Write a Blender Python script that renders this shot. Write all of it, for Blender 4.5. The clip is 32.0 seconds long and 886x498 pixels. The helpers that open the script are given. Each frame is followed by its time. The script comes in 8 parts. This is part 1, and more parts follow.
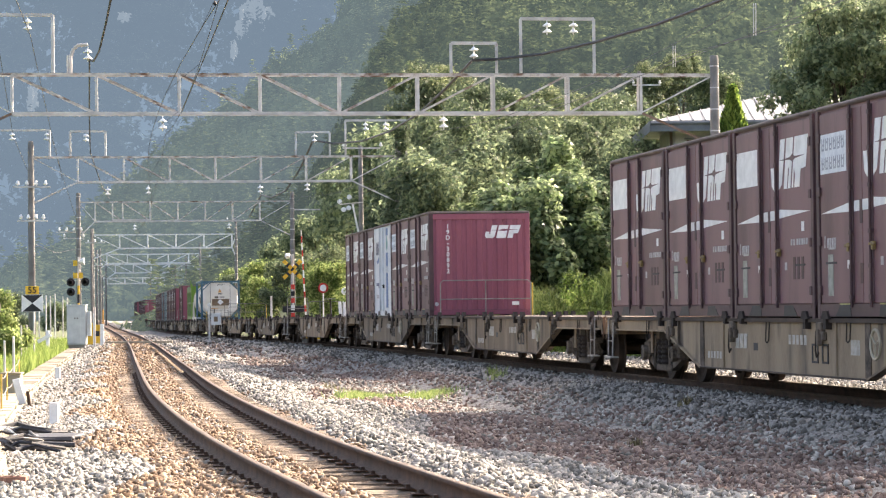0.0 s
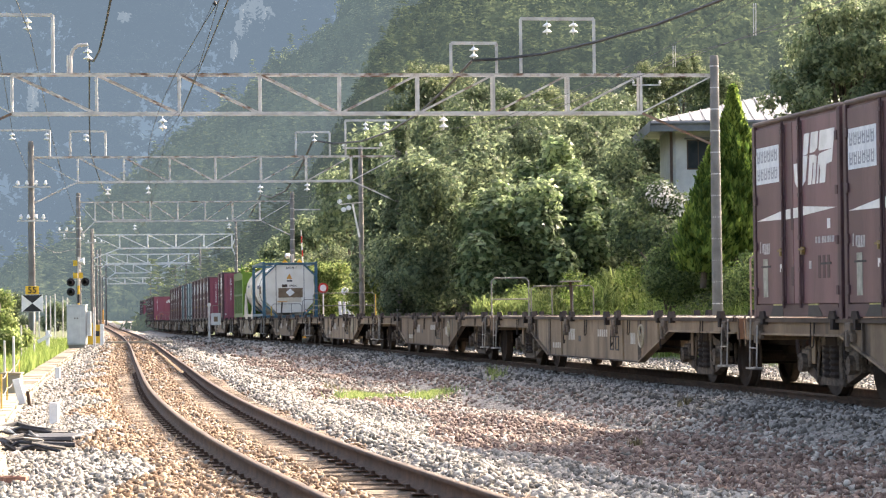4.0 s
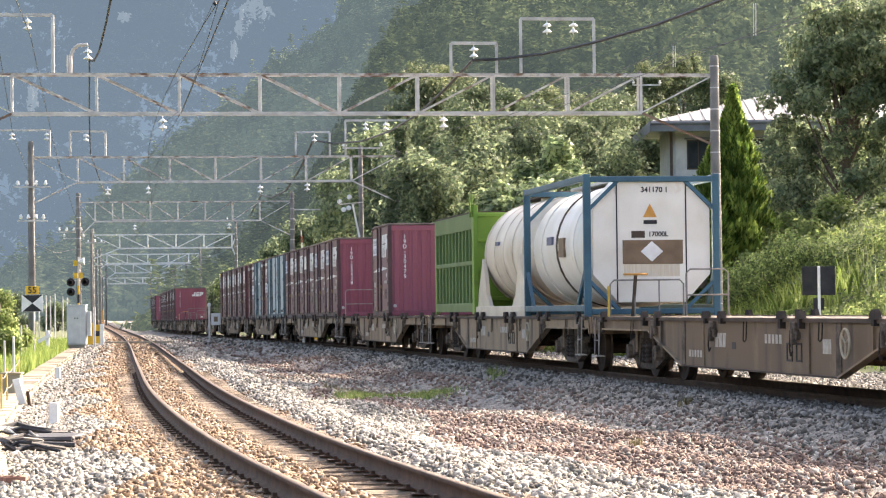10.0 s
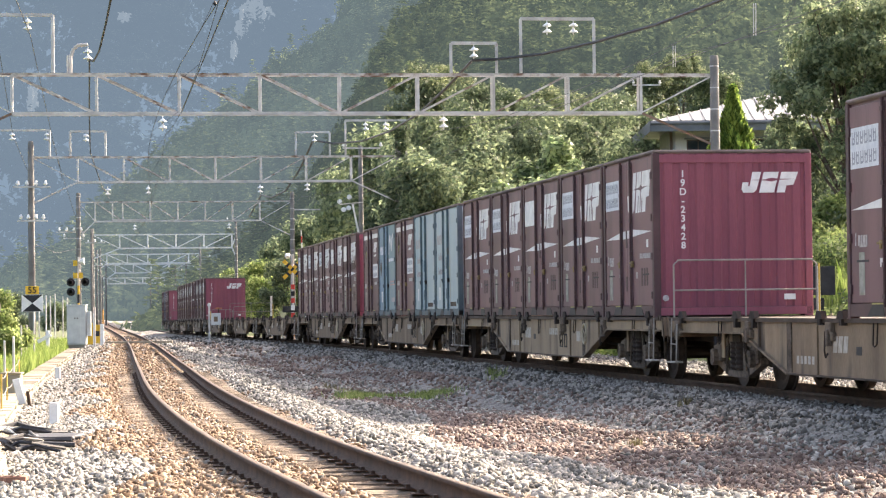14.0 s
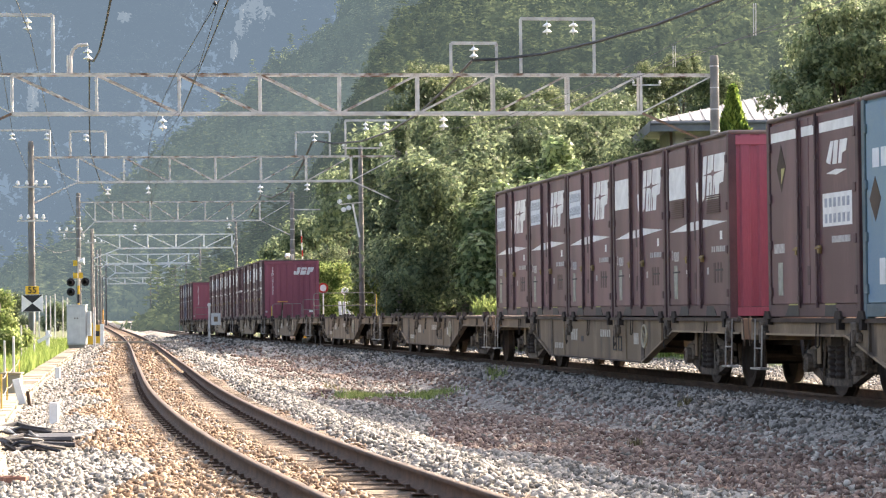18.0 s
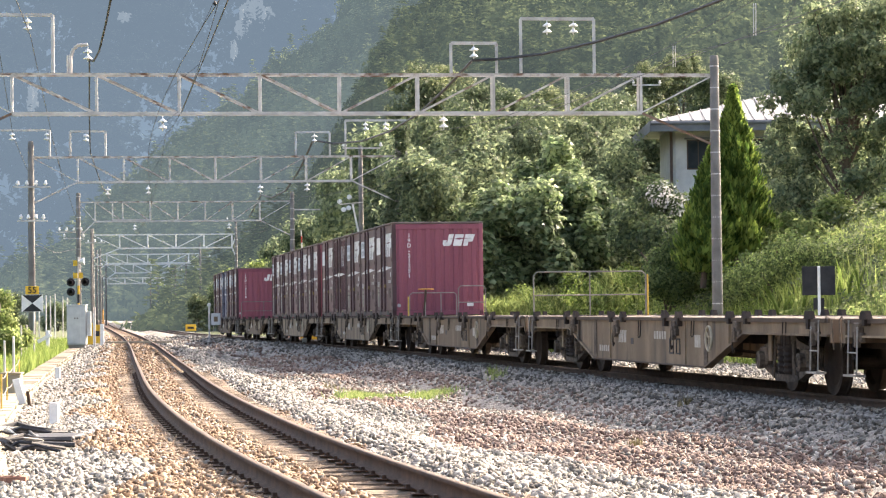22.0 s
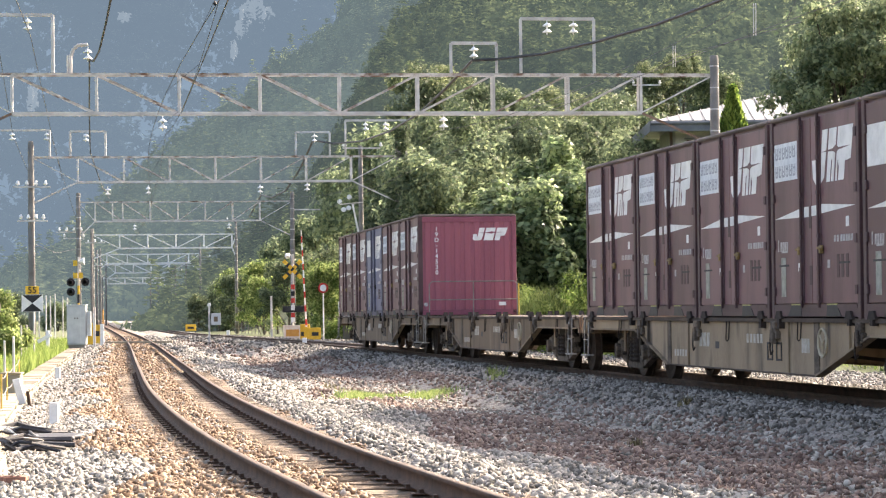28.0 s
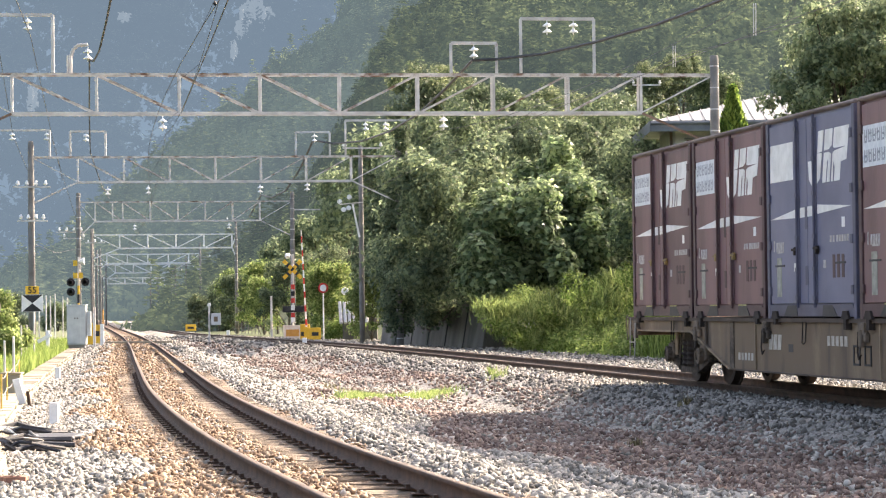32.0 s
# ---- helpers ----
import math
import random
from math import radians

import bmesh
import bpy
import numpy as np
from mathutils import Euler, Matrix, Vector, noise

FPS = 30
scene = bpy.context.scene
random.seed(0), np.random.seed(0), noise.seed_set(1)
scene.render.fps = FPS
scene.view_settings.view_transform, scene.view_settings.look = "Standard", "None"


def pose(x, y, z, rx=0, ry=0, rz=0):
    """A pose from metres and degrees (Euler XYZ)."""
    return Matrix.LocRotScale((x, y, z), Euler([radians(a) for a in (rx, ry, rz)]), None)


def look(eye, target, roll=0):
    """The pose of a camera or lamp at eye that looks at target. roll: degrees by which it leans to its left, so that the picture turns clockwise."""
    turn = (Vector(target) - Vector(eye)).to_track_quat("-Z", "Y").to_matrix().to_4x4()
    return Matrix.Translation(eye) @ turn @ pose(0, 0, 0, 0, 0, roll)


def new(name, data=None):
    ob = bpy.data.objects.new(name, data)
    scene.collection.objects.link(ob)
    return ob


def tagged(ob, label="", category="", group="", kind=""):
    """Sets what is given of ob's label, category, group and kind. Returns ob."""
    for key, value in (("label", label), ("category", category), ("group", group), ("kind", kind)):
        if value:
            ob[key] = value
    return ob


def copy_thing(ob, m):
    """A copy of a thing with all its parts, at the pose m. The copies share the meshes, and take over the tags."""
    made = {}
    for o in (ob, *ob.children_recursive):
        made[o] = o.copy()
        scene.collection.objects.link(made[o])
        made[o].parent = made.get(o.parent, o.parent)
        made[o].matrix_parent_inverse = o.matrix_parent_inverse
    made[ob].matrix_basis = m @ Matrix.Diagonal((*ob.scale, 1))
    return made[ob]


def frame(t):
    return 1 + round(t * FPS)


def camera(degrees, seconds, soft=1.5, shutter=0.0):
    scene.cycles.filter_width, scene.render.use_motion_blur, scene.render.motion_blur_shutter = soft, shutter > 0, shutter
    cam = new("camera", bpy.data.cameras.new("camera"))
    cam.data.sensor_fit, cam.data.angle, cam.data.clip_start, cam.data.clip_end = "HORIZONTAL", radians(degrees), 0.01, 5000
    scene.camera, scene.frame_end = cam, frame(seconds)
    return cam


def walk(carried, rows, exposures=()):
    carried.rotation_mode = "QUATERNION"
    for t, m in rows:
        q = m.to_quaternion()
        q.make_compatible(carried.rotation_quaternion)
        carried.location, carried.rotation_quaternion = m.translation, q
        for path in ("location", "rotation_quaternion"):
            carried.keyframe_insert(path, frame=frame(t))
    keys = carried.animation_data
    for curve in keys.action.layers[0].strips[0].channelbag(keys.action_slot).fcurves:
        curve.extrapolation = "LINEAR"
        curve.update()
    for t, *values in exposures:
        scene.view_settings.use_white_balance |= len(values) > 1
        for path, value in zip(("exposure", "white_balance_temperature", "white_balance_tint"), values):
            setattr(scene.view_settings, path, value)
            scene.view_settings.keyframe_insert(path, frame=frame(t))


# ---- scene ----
cam = camera(18.95, 32.0, soft=1.2)
EYE = Vector((0.0, 0.0, 0.987))
PITCH, ROLL = 1.392, -0.691
walk(cam, [(t, pose(0, 0, 0.987, 90 + PITCH, 0, -0.016) @ pose(0, 0, 0, 0, 0, ROLL)) for t in (0.0, 32.0)],
     exposures=[(0.0, 2.21, 7000, 14), (10.0, 2.18, 7000, 14), (11.0, 2.09, 7000, 14), (12.0, 2.20, 7000, 14), (32.0, 2.21, 7000, 14)])

# ---- light: low sun ahead and to the right, clear hazy sky ----
SUN_AZ, SUN_EL = 45.0, 31.0            # degrees clockwise from +Y, and above the horizon
sun_dir = Vector((math.sin(radians(SUN_AZ)) * math.cos(radians(SUN_EL)),
                  math.cos(radians(SUN_AZ)) * math.cos(radians(SUN_EL)), math.sin(radians(SUN_EL))))
world = bpy.data.worlds.new("sky")
scene.world = world
world.use_nodes = True
wn = world.node_tree
sky = wn.nodes.new("ShaderNodeTexSky")
sky.sky_type, sky.sun_disc = "NISHITA", False
sky.sun_elevation, sky.sun_rotation = radians(SUN_EL), radians(SUN_AZ)
sky.air_density, sky.dust_density, sky.ozone_density = 0.8, 6.5, 0.6
wn.nodes["Background"].inputs[1].default_value = 0.15
wn.links.new(sky.outputs[0], wn.nodes["Background"].inputs[0])
sun = new("sun", bpy.data.lights.new("sun", "SUN"))
sun.data.energy, sun.data.angle, sun.data.color = 2.5, radians(0.6), (1.0, 0.93, 0.82)
sun.matrix_world = look(sun_dir * 100, (0, 0, 0))

# ---- the lines of the two tracks ----
FAR_S = [-400, -20, 0, 25, 50, 80, 120, 160, 200, 260, 330, 500, 1100]
FAR_H = [-0.19, -0.1738, -0.1517, -0.1403, -0.1493, -0.1469, -0.1453, -0.138, -0.131, -0.130, -0.131, -0.131, -0.128]
FAR_ZS = [-400, -20, 15, 55, 90, 130, 180, 280, 400, 660, 1100]
FAR_Z = [-0.25, -0.16, -0.068, -0.060, -0.155, -0.255, -0.36, -0.47, -0.25, 0.35, 2.0]
NEAR_Y = [-400, -20, 0, 20, 30, 50, 90, 180, 320, 1100]
NEAR_H = [-0.26, -0.22, -0.2126, -0.1879, -0.1504, -0.1232, -0.1205, -0.1305, -0.135, -0.130]
_s = np.arange(-400.0, 1100.0, 2.0)
_th = np.convolve(np.pad(np.interp(_s, FAR_S, FAR_H), 4, "edge"), np.ones(9) / 9, "valid")
_fx = np.concatenate([[0], np.cumsum((np.sin(_th[1:]) + np.sin(_th[:-1])))])
_fy = np.concatenate([[0], np.cumsum((np.cos(_th[1:]) + np.cos(_th[:-1])))])
_fx += 4.84 - np.interp(0, _s, _fx)
_fy += 38.943 - np.interp(0, _s, _fy)
_fz = np.convolve(np.pad(np.interp(_s, FAR_ZS, FAR_Z), 10, "edge"), np.ones(21) / 21, "valid")
_ny = np.arange(-400.0, 1100.0, 1.0)
_nt = np.convolve(np.pad(np.interp(_ny, NEAR_Y, NEAR_H), 5, "edge"), np.ones(11) / 11, "valid")
_nx = np.concatenate([[0], np.cumsum(np.tan((_nt[1:] + _nt[:-1]) / 2))])
_nx += 0.1156 - np.interp(16.3, _ny, _nx)


def far_at(s):
    """Centre of the far line, at rail height, s metres up the line."""
    return Vector((np.interp(s, _s, _fx), np.interp(s, _s, _fy), np.interp(s, _s, _fz)))


def far_x(y):
    return np.interp(y, _fy, _fx)


def far_z(y):
    return np.interp(y, _fy, _fz)


def near_x(y):
    return np.interp(y, _ny, _nx)


def near_z(y):
    return np.interp(y, [15, 30, 60, 330, 1100], [-0.25, -0.22, -0.165, -0.24, 1.96])


def spot(px, py, dist):
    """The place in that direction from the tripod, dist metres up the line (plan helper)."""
    u, w = (px - 784) / 4698.0, (555.06 - py) / 4698.0
    c, sn = math.cos(-0.01206), math.sin(-0.01206)
    return Vector((dist * (c * u - sn * w), dist, 0.987 + dist * (sn * u + c * w)))


# ---- materials ----
def mat(name, c1, c2, scale=4.0, rough=0.8, metal=0.0, bump=0.25, fine=60.0, spots=None, spot_scale=1.5, spot_at=0.6,
        random=0.0, island=0.0, emit=0.0, transl=None, stretch=(1, 1, 1), fine_mix=0.35):
    m = bpy.data.materials.new(name)
    m.use_nodes = True
    n, l = m.node_tree.nodes, m.node_tree.links
    b = n["Principled BSDF"]
    tc = n.new("ShaderNodeTexCoord")
    mp = n.new("ShaderNodeMapping")
    mp.inputs["Scale"].default_value = stretch
    l.new(tc.outputs["Object"], mp.inputs[0])

    def noise_tex(sc, detail=4.0):
        t = n.new("ShaderNodeTexNoise")
        t.inputs["Scale"].default_value, t.inputs["Detail"].default_value = sc, detail
        l.new(mp.outputs[0], t.inputs["Vector"])
        return t
    a, f = noise_tex(scale), noise_tex(fine, 3.0)
    ramp = n.new("ShaderNodeValToRGB")
    ramp.color_ramp.elements[0].color, ramp.color_ramp.elements[1].color = (*c1, 1), (*c2, 1)
    ramp.color_ramp.elements[0].position, ramp.color_ramp.elements[1].position = 0.32, 0.68
    mixf = n.new("ShaderNodeMath")
    mixf.operation = "MULTIPLY_ADD"
    mixf.inputs[1].default_value = fine_mix
    sub = n.new("ShaderNodeMath")
    sub.operation = "SUBTRACT"
    sub.inputs[1].default_value = 0.5
    l.new(f.outputs[0], sub.inputs[0])
    l.new(sub.outputs[0], mixf.inputs[0])
    l.new(a.outputs[0], mixf.inputs[2])
    fac = mixf.outputs[0]
    if random or island:
        src = n.new("ShaderNodeObjectInfo").outputs["Random"] if random else n.new("ShaderNodeNewGeometry").outputs["Random Per Island"]
        sh = n.new("ShaderNodeMath")
        sh.operation = "MULTIPLY_ADD"
        sh.inputs[1].default_value = random or island
        s2 = n.new("ShaderNodeMath")
        s2.operation = "SUBTRACT"
        s2.inputs[1].default_value = 0.5
        l.new(src, s2.inputs[0])
        l.new(s2.outputs[0], sh.inputs[0])
        l.new(fac, sh.inputs[2])
        fac = sh.outputs[0]
    l.new(fac, ramp.inputs[0])
    col = ramp.outputs[0]
    if spots:
        s = noise_tex(spot_scale, 6.0)
        r2 = n.new("ShaderNodeValToRGB")
        r2.color_ramp.elements[0].position, r2.color_ramp.elements[1].position = spot_at, spot_at + 0.12
        l.new(s.outputs[0], r2.inputs[0])
        mx = n.new("ShaderNodeMix")
        mx.data_type = "RGBA"
        mx.inputs["B"].default_value = (*spots, 1)
        l.new(r2.outputs[0], mx.inputs["Factor"])
        l.new(col, mx.inputs["A"])
        col = mx.outputs["Result"]
    l.new(col, b.inputs["Base Color"])
    b.inputs["Roughness"].default_value, b.inputs["Metallic"].default_value = rough, metal
    b.inputs["Specular IOR Level"].default_value = 0.35
    if bump:
        bp = n.new("ShaderNodeBump")
        bp.inputs["Strength"].default_value, bp.inputs["Distance"].default_value = bump, 0.02
        l.new(fac if not (random or island) else mixf.outputs[0], bp.inputs["Height"])
        l.new(bp.outputs[0], b.inputs["Normal"])
    if emit:
        l.new(col, b.inputs["Emission Color"])
        b.inputs["Emission Strength"].default_value = emit
    if transl:
        tr = n.new("ShaderNodeBsdfTranslucent")
        ms = n.new("ShaderNodeMixShader")
        ms.inputs[0].default_value = transl
        l.new(col, tr.inputs[0])
        l.new(b.outputs[0], ms.inputs[1])
        l.new(tr.outputs[0], ms.inputs[2])
        l.new(ms.outputs[0], n["Material Output"].inputs[0])
    return m


M = {
    "ballast": mat("ballast_bed", (0.13, 0.118, 0.10), (0.30, 0.278, 0.24), 9, 0.95, bump=0.9, fine=55, fine_mix=0.9),
    "ballast_rust": mat("ballast_rusty", (0.14, 0.092, 0.056), (0.26, 0.18, 0.118), 9, 0.95, bump=0.9, fine=55, fine_mix=0.9),
    "stone_grey": mat("stone_grey", (0.155, 0.142, 0.118), (0.43, 0.398, 0.336), 6, 0.9, bump=0.3, fine=90, island=0.75),
    # darker copy of stone_grey: shade beside the train put into the colour
    "stone_shaded": mat("stone_grey_shaded", (0.085, 0.078, 0.066), (0.30, 0.278, 0.240), 6, 0.92, bump=0.3, fine=90, island=0.8),
    "stone_rust": mat("stone_rusty", (0.160, 0.098, 0.055), (0.36, 0.262, 0.170), 6, 0.9, bump=0.3, fine=90, island=0.7),
    "stone_red": mat("stone_reddish", (0.13, 0.085, 0.066), (0.27, 0.20, 0.158), 6, 0.9, bump=0.3, fine=90, island=0.7),
    "soil": mat("grass_soil", (0.06, 0.075, 0.03), (0.12, 0.14, 0.05), 0.6, 0.95, bump=0.8, fine=25, fine_mix=0.7),
    "rail_side": mat("rail_rust", (0.036, 0.021, 0.013), (0.088, 0.053, 0.033), 5, 0.85, bump=0.3, fine=80),
    "rail_top": mat("rail_head_steel", (0.072, 0.044, 0.026), (0.128, 0.084, 0.053), 3, 0.7, metal=0.0, bump=0.05),
    "sleeper": mat("sleeper_wood", (0.110, 0.080, 0.054), (0.290, 0.222, 0.155), 5, 0.92, bump=0.8, fine=40, random=0.5, stretch=(1, 6, 1)),
    "wine": mat("wine_red_paint", (0.190, 0.050, 0.074), (0.280, 0.086, 0.112), 1.2, 0.5, bump=0.06, spots=(0.14, 0.042, 0.058), spot_scale=3.0, spot_at=0.63, random=0.35, stretch=(1, 1, 0.14)),
    "brown": mat("brown_side_paint", (0.088, 0.040, 0.047), (0.165, 0.081, 0.090), 2.6, 0.5, bump=0.06, spots=(0.062, 0.038, 0.040), spot_scale=3.2, spot_at=0.60, random=0.4, stretch=(1, 1, 0.13)),
    "brown_dark": mat("container_frame_paint", (0.052, 0.028, 0.030), (0.090, 0.048, 0.050), 2.0, 0.6, bump=0.08),
    "white_paint": mat("white_marking", (0.60, 0.60, 0.58), (0.76, 0.76, 0.74), 6, 0.6, bump=0.02),
    "sticker": mat("pale_blue_sticker", (0.52, 0.56, 0.60), (0.68, 0.71, 0.73), 8, 0.6, bump=0.02),
    "sill": mat("wagon_grey_brown", (0.138, 0.096, 0.060), (0.275, 0.205, 0.132), 1.6, 0.7, bump=0.12, spots=(0.060, 0.044, 0.032), spot_scale=1.9, spot_at=0.56, random=0.45, stretch=(1, 1, 0.22)),
    "under": mat("grimy_underframe", (0.014, 0.010, 0.008), (0.042, 0.031, 0.024), 3, 0.9, bump=0.25, fine=40),
    "bogie": mat("dusty_bogie_steel", (0.032, 0.024, 0.017), (0.140, 0.108, 0.080), 4.5, 0.85, bump=0.3, fine=30, random=0.25, fine_mix=0.6),
    "deck": mat("wagon_deck_rust", (0.040, 0.028, 0.020), (0.085, 0.062, 0.045), 2.5, 0.85, bump=0.2, random=0.3),
    "rust_sleeve": mat("wheel_steel", (0.026, 0.018, 0.014), (0.065, 0.046, 0.035), 4, 0.8, metal=0.0, bump=0.1),
    "tread": mat("wheel_tread", (0.35, 0.33, 0.32), (0.48, 0.46, 0.44), 4, 0.35, metal=0.8, bump=0.02),
    "rail_pipe": mat("handrail_grey", (0.15, 0.14, 0.12), (0.27, 0.25, 0.22), 5, 0.6, metal=0.2, bump=0.05, random=0.3),
    "pipe_pale": mat("worn_pale_pipe", (0.20, 0.185, 0.16), (0.36, 0.34, 0.30), 6, 0.6, bump=0.05),
    "pipe_yellow": mat("worn_yellow_pipe", (0.50, 0.32, 0.05), (0.62, 0.42, 0.08), 6, 0.6, bump=0.05),
    "pipe_orange": mat("orange_handwheel", (0.55, 0.25, 0.05), (0.62, 0.32, 0.08), 6, 0.6, bump=0.05),
    "gantry": mat("galvanised_weathered", (0.38, 0.365, 0.345), (0.60, 0.585, 0.56), 2.2, 0.6, metal=0.1, bump=0.1, spots=(0.24, 0.155, 0.11), spot_scale=3.4, spot_at=0.64),
    # lighter copy of the gantry steel: sunlit look of far gantries in the colour
    "gantry_far": mat("galvanised_lit", (0.56, 0.56, 0.55), (0.70, 0.70, 0.68), 2.2, 0.6, metal=0.1, bump=0.1),
    "gantry_rust": mat("galvanised_rusting", (0.34, 0.31, 0.275), (0.60, 0.575, 0.54), 2.6, 0.65, metal=0.1, bump=0.12, spots=(0.16, 0.092, 0.060), spot_scale=2.4, spot_at=0.52),
    "concrete": mat("concrete_pole", (0.125, 0.118, 0.108), (0.215, 0.205, 0.188), 2, 0.9, bump=0.2, spots=(0.15, 0.13, 0.115), spot_scale=0.9, spot_at=0.58),
    "concrete_light": mat("pale_concrete", (0.24, 0.205, 0.145), (0.36, 0.315, 0.23), 2.5, 0.9, bump=0.3, random=0.4),
    "porcelain": mat("porcelain_white", (0.72, 0.72, 0.70), (0.82, 0.82, 0.80), 6, 0.25, bump=0),
    "wire": mat("dark_wire", (0.02, 0.02, 0.022), (0.05, 0.05, 0.05), 4, 0.6, bump=0),
    "black": mat("black_paint", (0.012, 0.012, 0.014), (0.03, 0.03, 0.032), 4, 0.6, bump=0.03),
    "yellow": mat("warning_yellow", (0.62, 0.36, 0.02), (0.74, 0.46, 0.05), 5, 0.55, bump=0.03),
    "white": mat("white_enamel", (0.66, 0.66, 0.64), (0.80, 0.80, 0.78), 5, 0.5, bump=0.03),
    "grey_box": mat("pale_grey_cabinet", (0.44, 0.46, 0.46), (0.56, 0.58, 0.57), 3, 0.55, bump=0.04, spots=(0.36, 0.34, 0.30), spot_scale=2, spot_at=0.66),
    "red": mat("signal_red", (0.42, 0.03, 0.025), (0.55, 0.05, 0.035), 5, 0.5, bump=0.03),
    "brick": mat("worn_brick", (0.26, 0.12, 0.08), (0.38, 0.19, 0.13), 5, 0.9, bump=0.4, random=0.4),
    "faded": mat("faded_marking", (0.32, 0.29, 0.24), (0.48, 0.45, 0.39), 9, 0.75, bump=0.03),
    "roof_pale": mat("pale_sheet_metal", (0.42, 0.42, 0.42), (0.58, 0.57, 0.56), 3, 0.6, metal=0.2, bump=0.1),
    "sign_pale": mat("pale_notice", (0.62, 0.50, 0.42), (0.74, 0.66, 0.58), 5, 0.6, bump=0.02),
    "bark": mat("tree_bark", (0.05, 0.04, 0.03), (0.13, 0.105, 0.08), 4, 0.95, bump=0.8, fine=30, stretch=(1, 1, 0.3)),
}


def leaf_mat(name, c1, c2, transl=0.35, rough=0.55, scale=0.5, spec=0.12):
    m = mat(name, c1, c2, scale, rough, bump=0.0, fine=3.0, island=0.9, transl=transl)
    m.node_tree.nodes["Principled BSDF"].inputs["Specular IOR Level"].default_value = spec
    return m


L = {
    # broad and pale: distance haze is mixed into these greyed base colours
    "broad": leaf_mat("broad_leaves", (0.062, 0.090, 0.051), (0.158, 0.194, 0.108), 0.48),
    "pale": leaf_mat("hazed_pale_leaves", (0.072, 0.100, 0.052), (0.182, 0.210, 0.112), 0.48),
    "garden": leaf_mat("garden_tree_leaves", (0.105, 0.146, 0.082), (0.275, 0.320, 0.180), 0.58),
    "kudzu": leaf_mat("vine_leaves", (0.100, 0.150, 0.066), (0.370, 0.445, 0.225), 0.58, 0.32, spec=0.35),
    "ivy": leaf_mat("ivy_leaves", (0.062, 0.098, 0.036), (0.180, 0.240, 0.086), 0.5),
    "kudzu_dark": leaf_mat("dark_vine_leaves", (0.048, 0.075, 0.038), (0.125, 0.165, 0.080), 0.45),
    "conifer": leaf_mat("conifer_leaves", (0.078, 0.138, 0.030), (0.258, 0.345, 0.076), 0.58),
    # base colour raised by the lift that haze gives to dark foliage
    "dark": leaf_mat("dark_leaves", (0.108, 0.148, 0.088), (0.260, 0.310, 0.172), 0.58),
    "grass": leaf_mat("grass_blades", (0.125, 0.180, 0.056), (0.305, 0.360, 0.135), 0.66),
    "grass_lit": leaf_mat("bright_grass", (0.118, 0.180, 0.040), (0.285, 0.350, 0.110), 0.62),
    "dry": leaf_mat("dry_weed", (0.10, 0.085, 0.045), (0.24, 0.21, 0.12), 0.4),
    "blossom": leaf_mat("white_flowers", (0.55, 0.54, 0.52), (0.72, 0.71, 0.70), 0.3),
}


# ---- building tools ----
def mesh_of(name, bm, material, smooth=False):
    me = bpy.data.meshes.new(name)
    bm.to_mesh(me)
    bm.free()
    if material:
        me.materials.append(material)
    if smooth:
        me.polygons.foreach_set("use_smooth", [True] * len(me.polygons))
    return me


def part(name, bm, material, parent, label="", smooth=False):
    ob = new(name, mesh_of(name, bm, material, smooth) if isinstance(bm, bmesh.types.BMesh) else bm)
    ob.parent = parent
    return tagged(ob, label)


def thing(name, label, category, group="", kind="", m=None):
    ob = new(name)
    if m is not None:
        ob.matrix_basis = m
    return tagged(ob, label, category, group, kind)


def raw(name, v, f, material, smooth=False):
    me = bpy.data.meshes.new(name)
    v = np.asarray(v, dtype=np.float32).reshape(-1, 3)
    f = np.asarray(f, dtype=np.int32)
    k = f.shape[1]
    me.vertices.add(len(v))
    me.vertices.foreach_set("co", v.ravel())
    me.loops.add(f.size)
    me.loops.foreach_set("vertex_index", f.ravel())
    me.polygons.add(len(f))
    me.polygons.foreach_set("loop_start", np.arange(0, f.size, k, dtype=np.int32))
    if smooth:
        me.polygons.foreach_set("use_smooth", np.ones(len(f), dtype=bool))
    me.update(calc_edges=True)
    me.validate()
    for mm in (material if isinstance(material, (list, tuple)) else [material]):
        me.materials.append(mm)
    return me


def box(bm, x0, x1, y0, y1, z0, z1, bevel=0.0):
    r = bmesh.ops.create_cube(bm, size=1.0)
    bmesh.ops.scale(bm, vec=(x1 - x0, y1 - y0, z1 - z0), verts=r["verts"])
    bmesh.ops.translate(bm, vec=((x0 + x1) / 2, (y0 + y1) / 2, (z0 + z1) / 2), verts=r["verts"])
    if bevel:
        es = list({e for v in r["verts"] for e in v.link_edges})
        bmesh.ops.bevel(bm, geom=es, offset=bevel, segments=1, affect="EDGES")
    return bm


def boxes(*bs, bevel=0.0):
    bm = bmesh.new()
    for b in bs:
        box(bm, *b, bevel=bevel)
    return bm


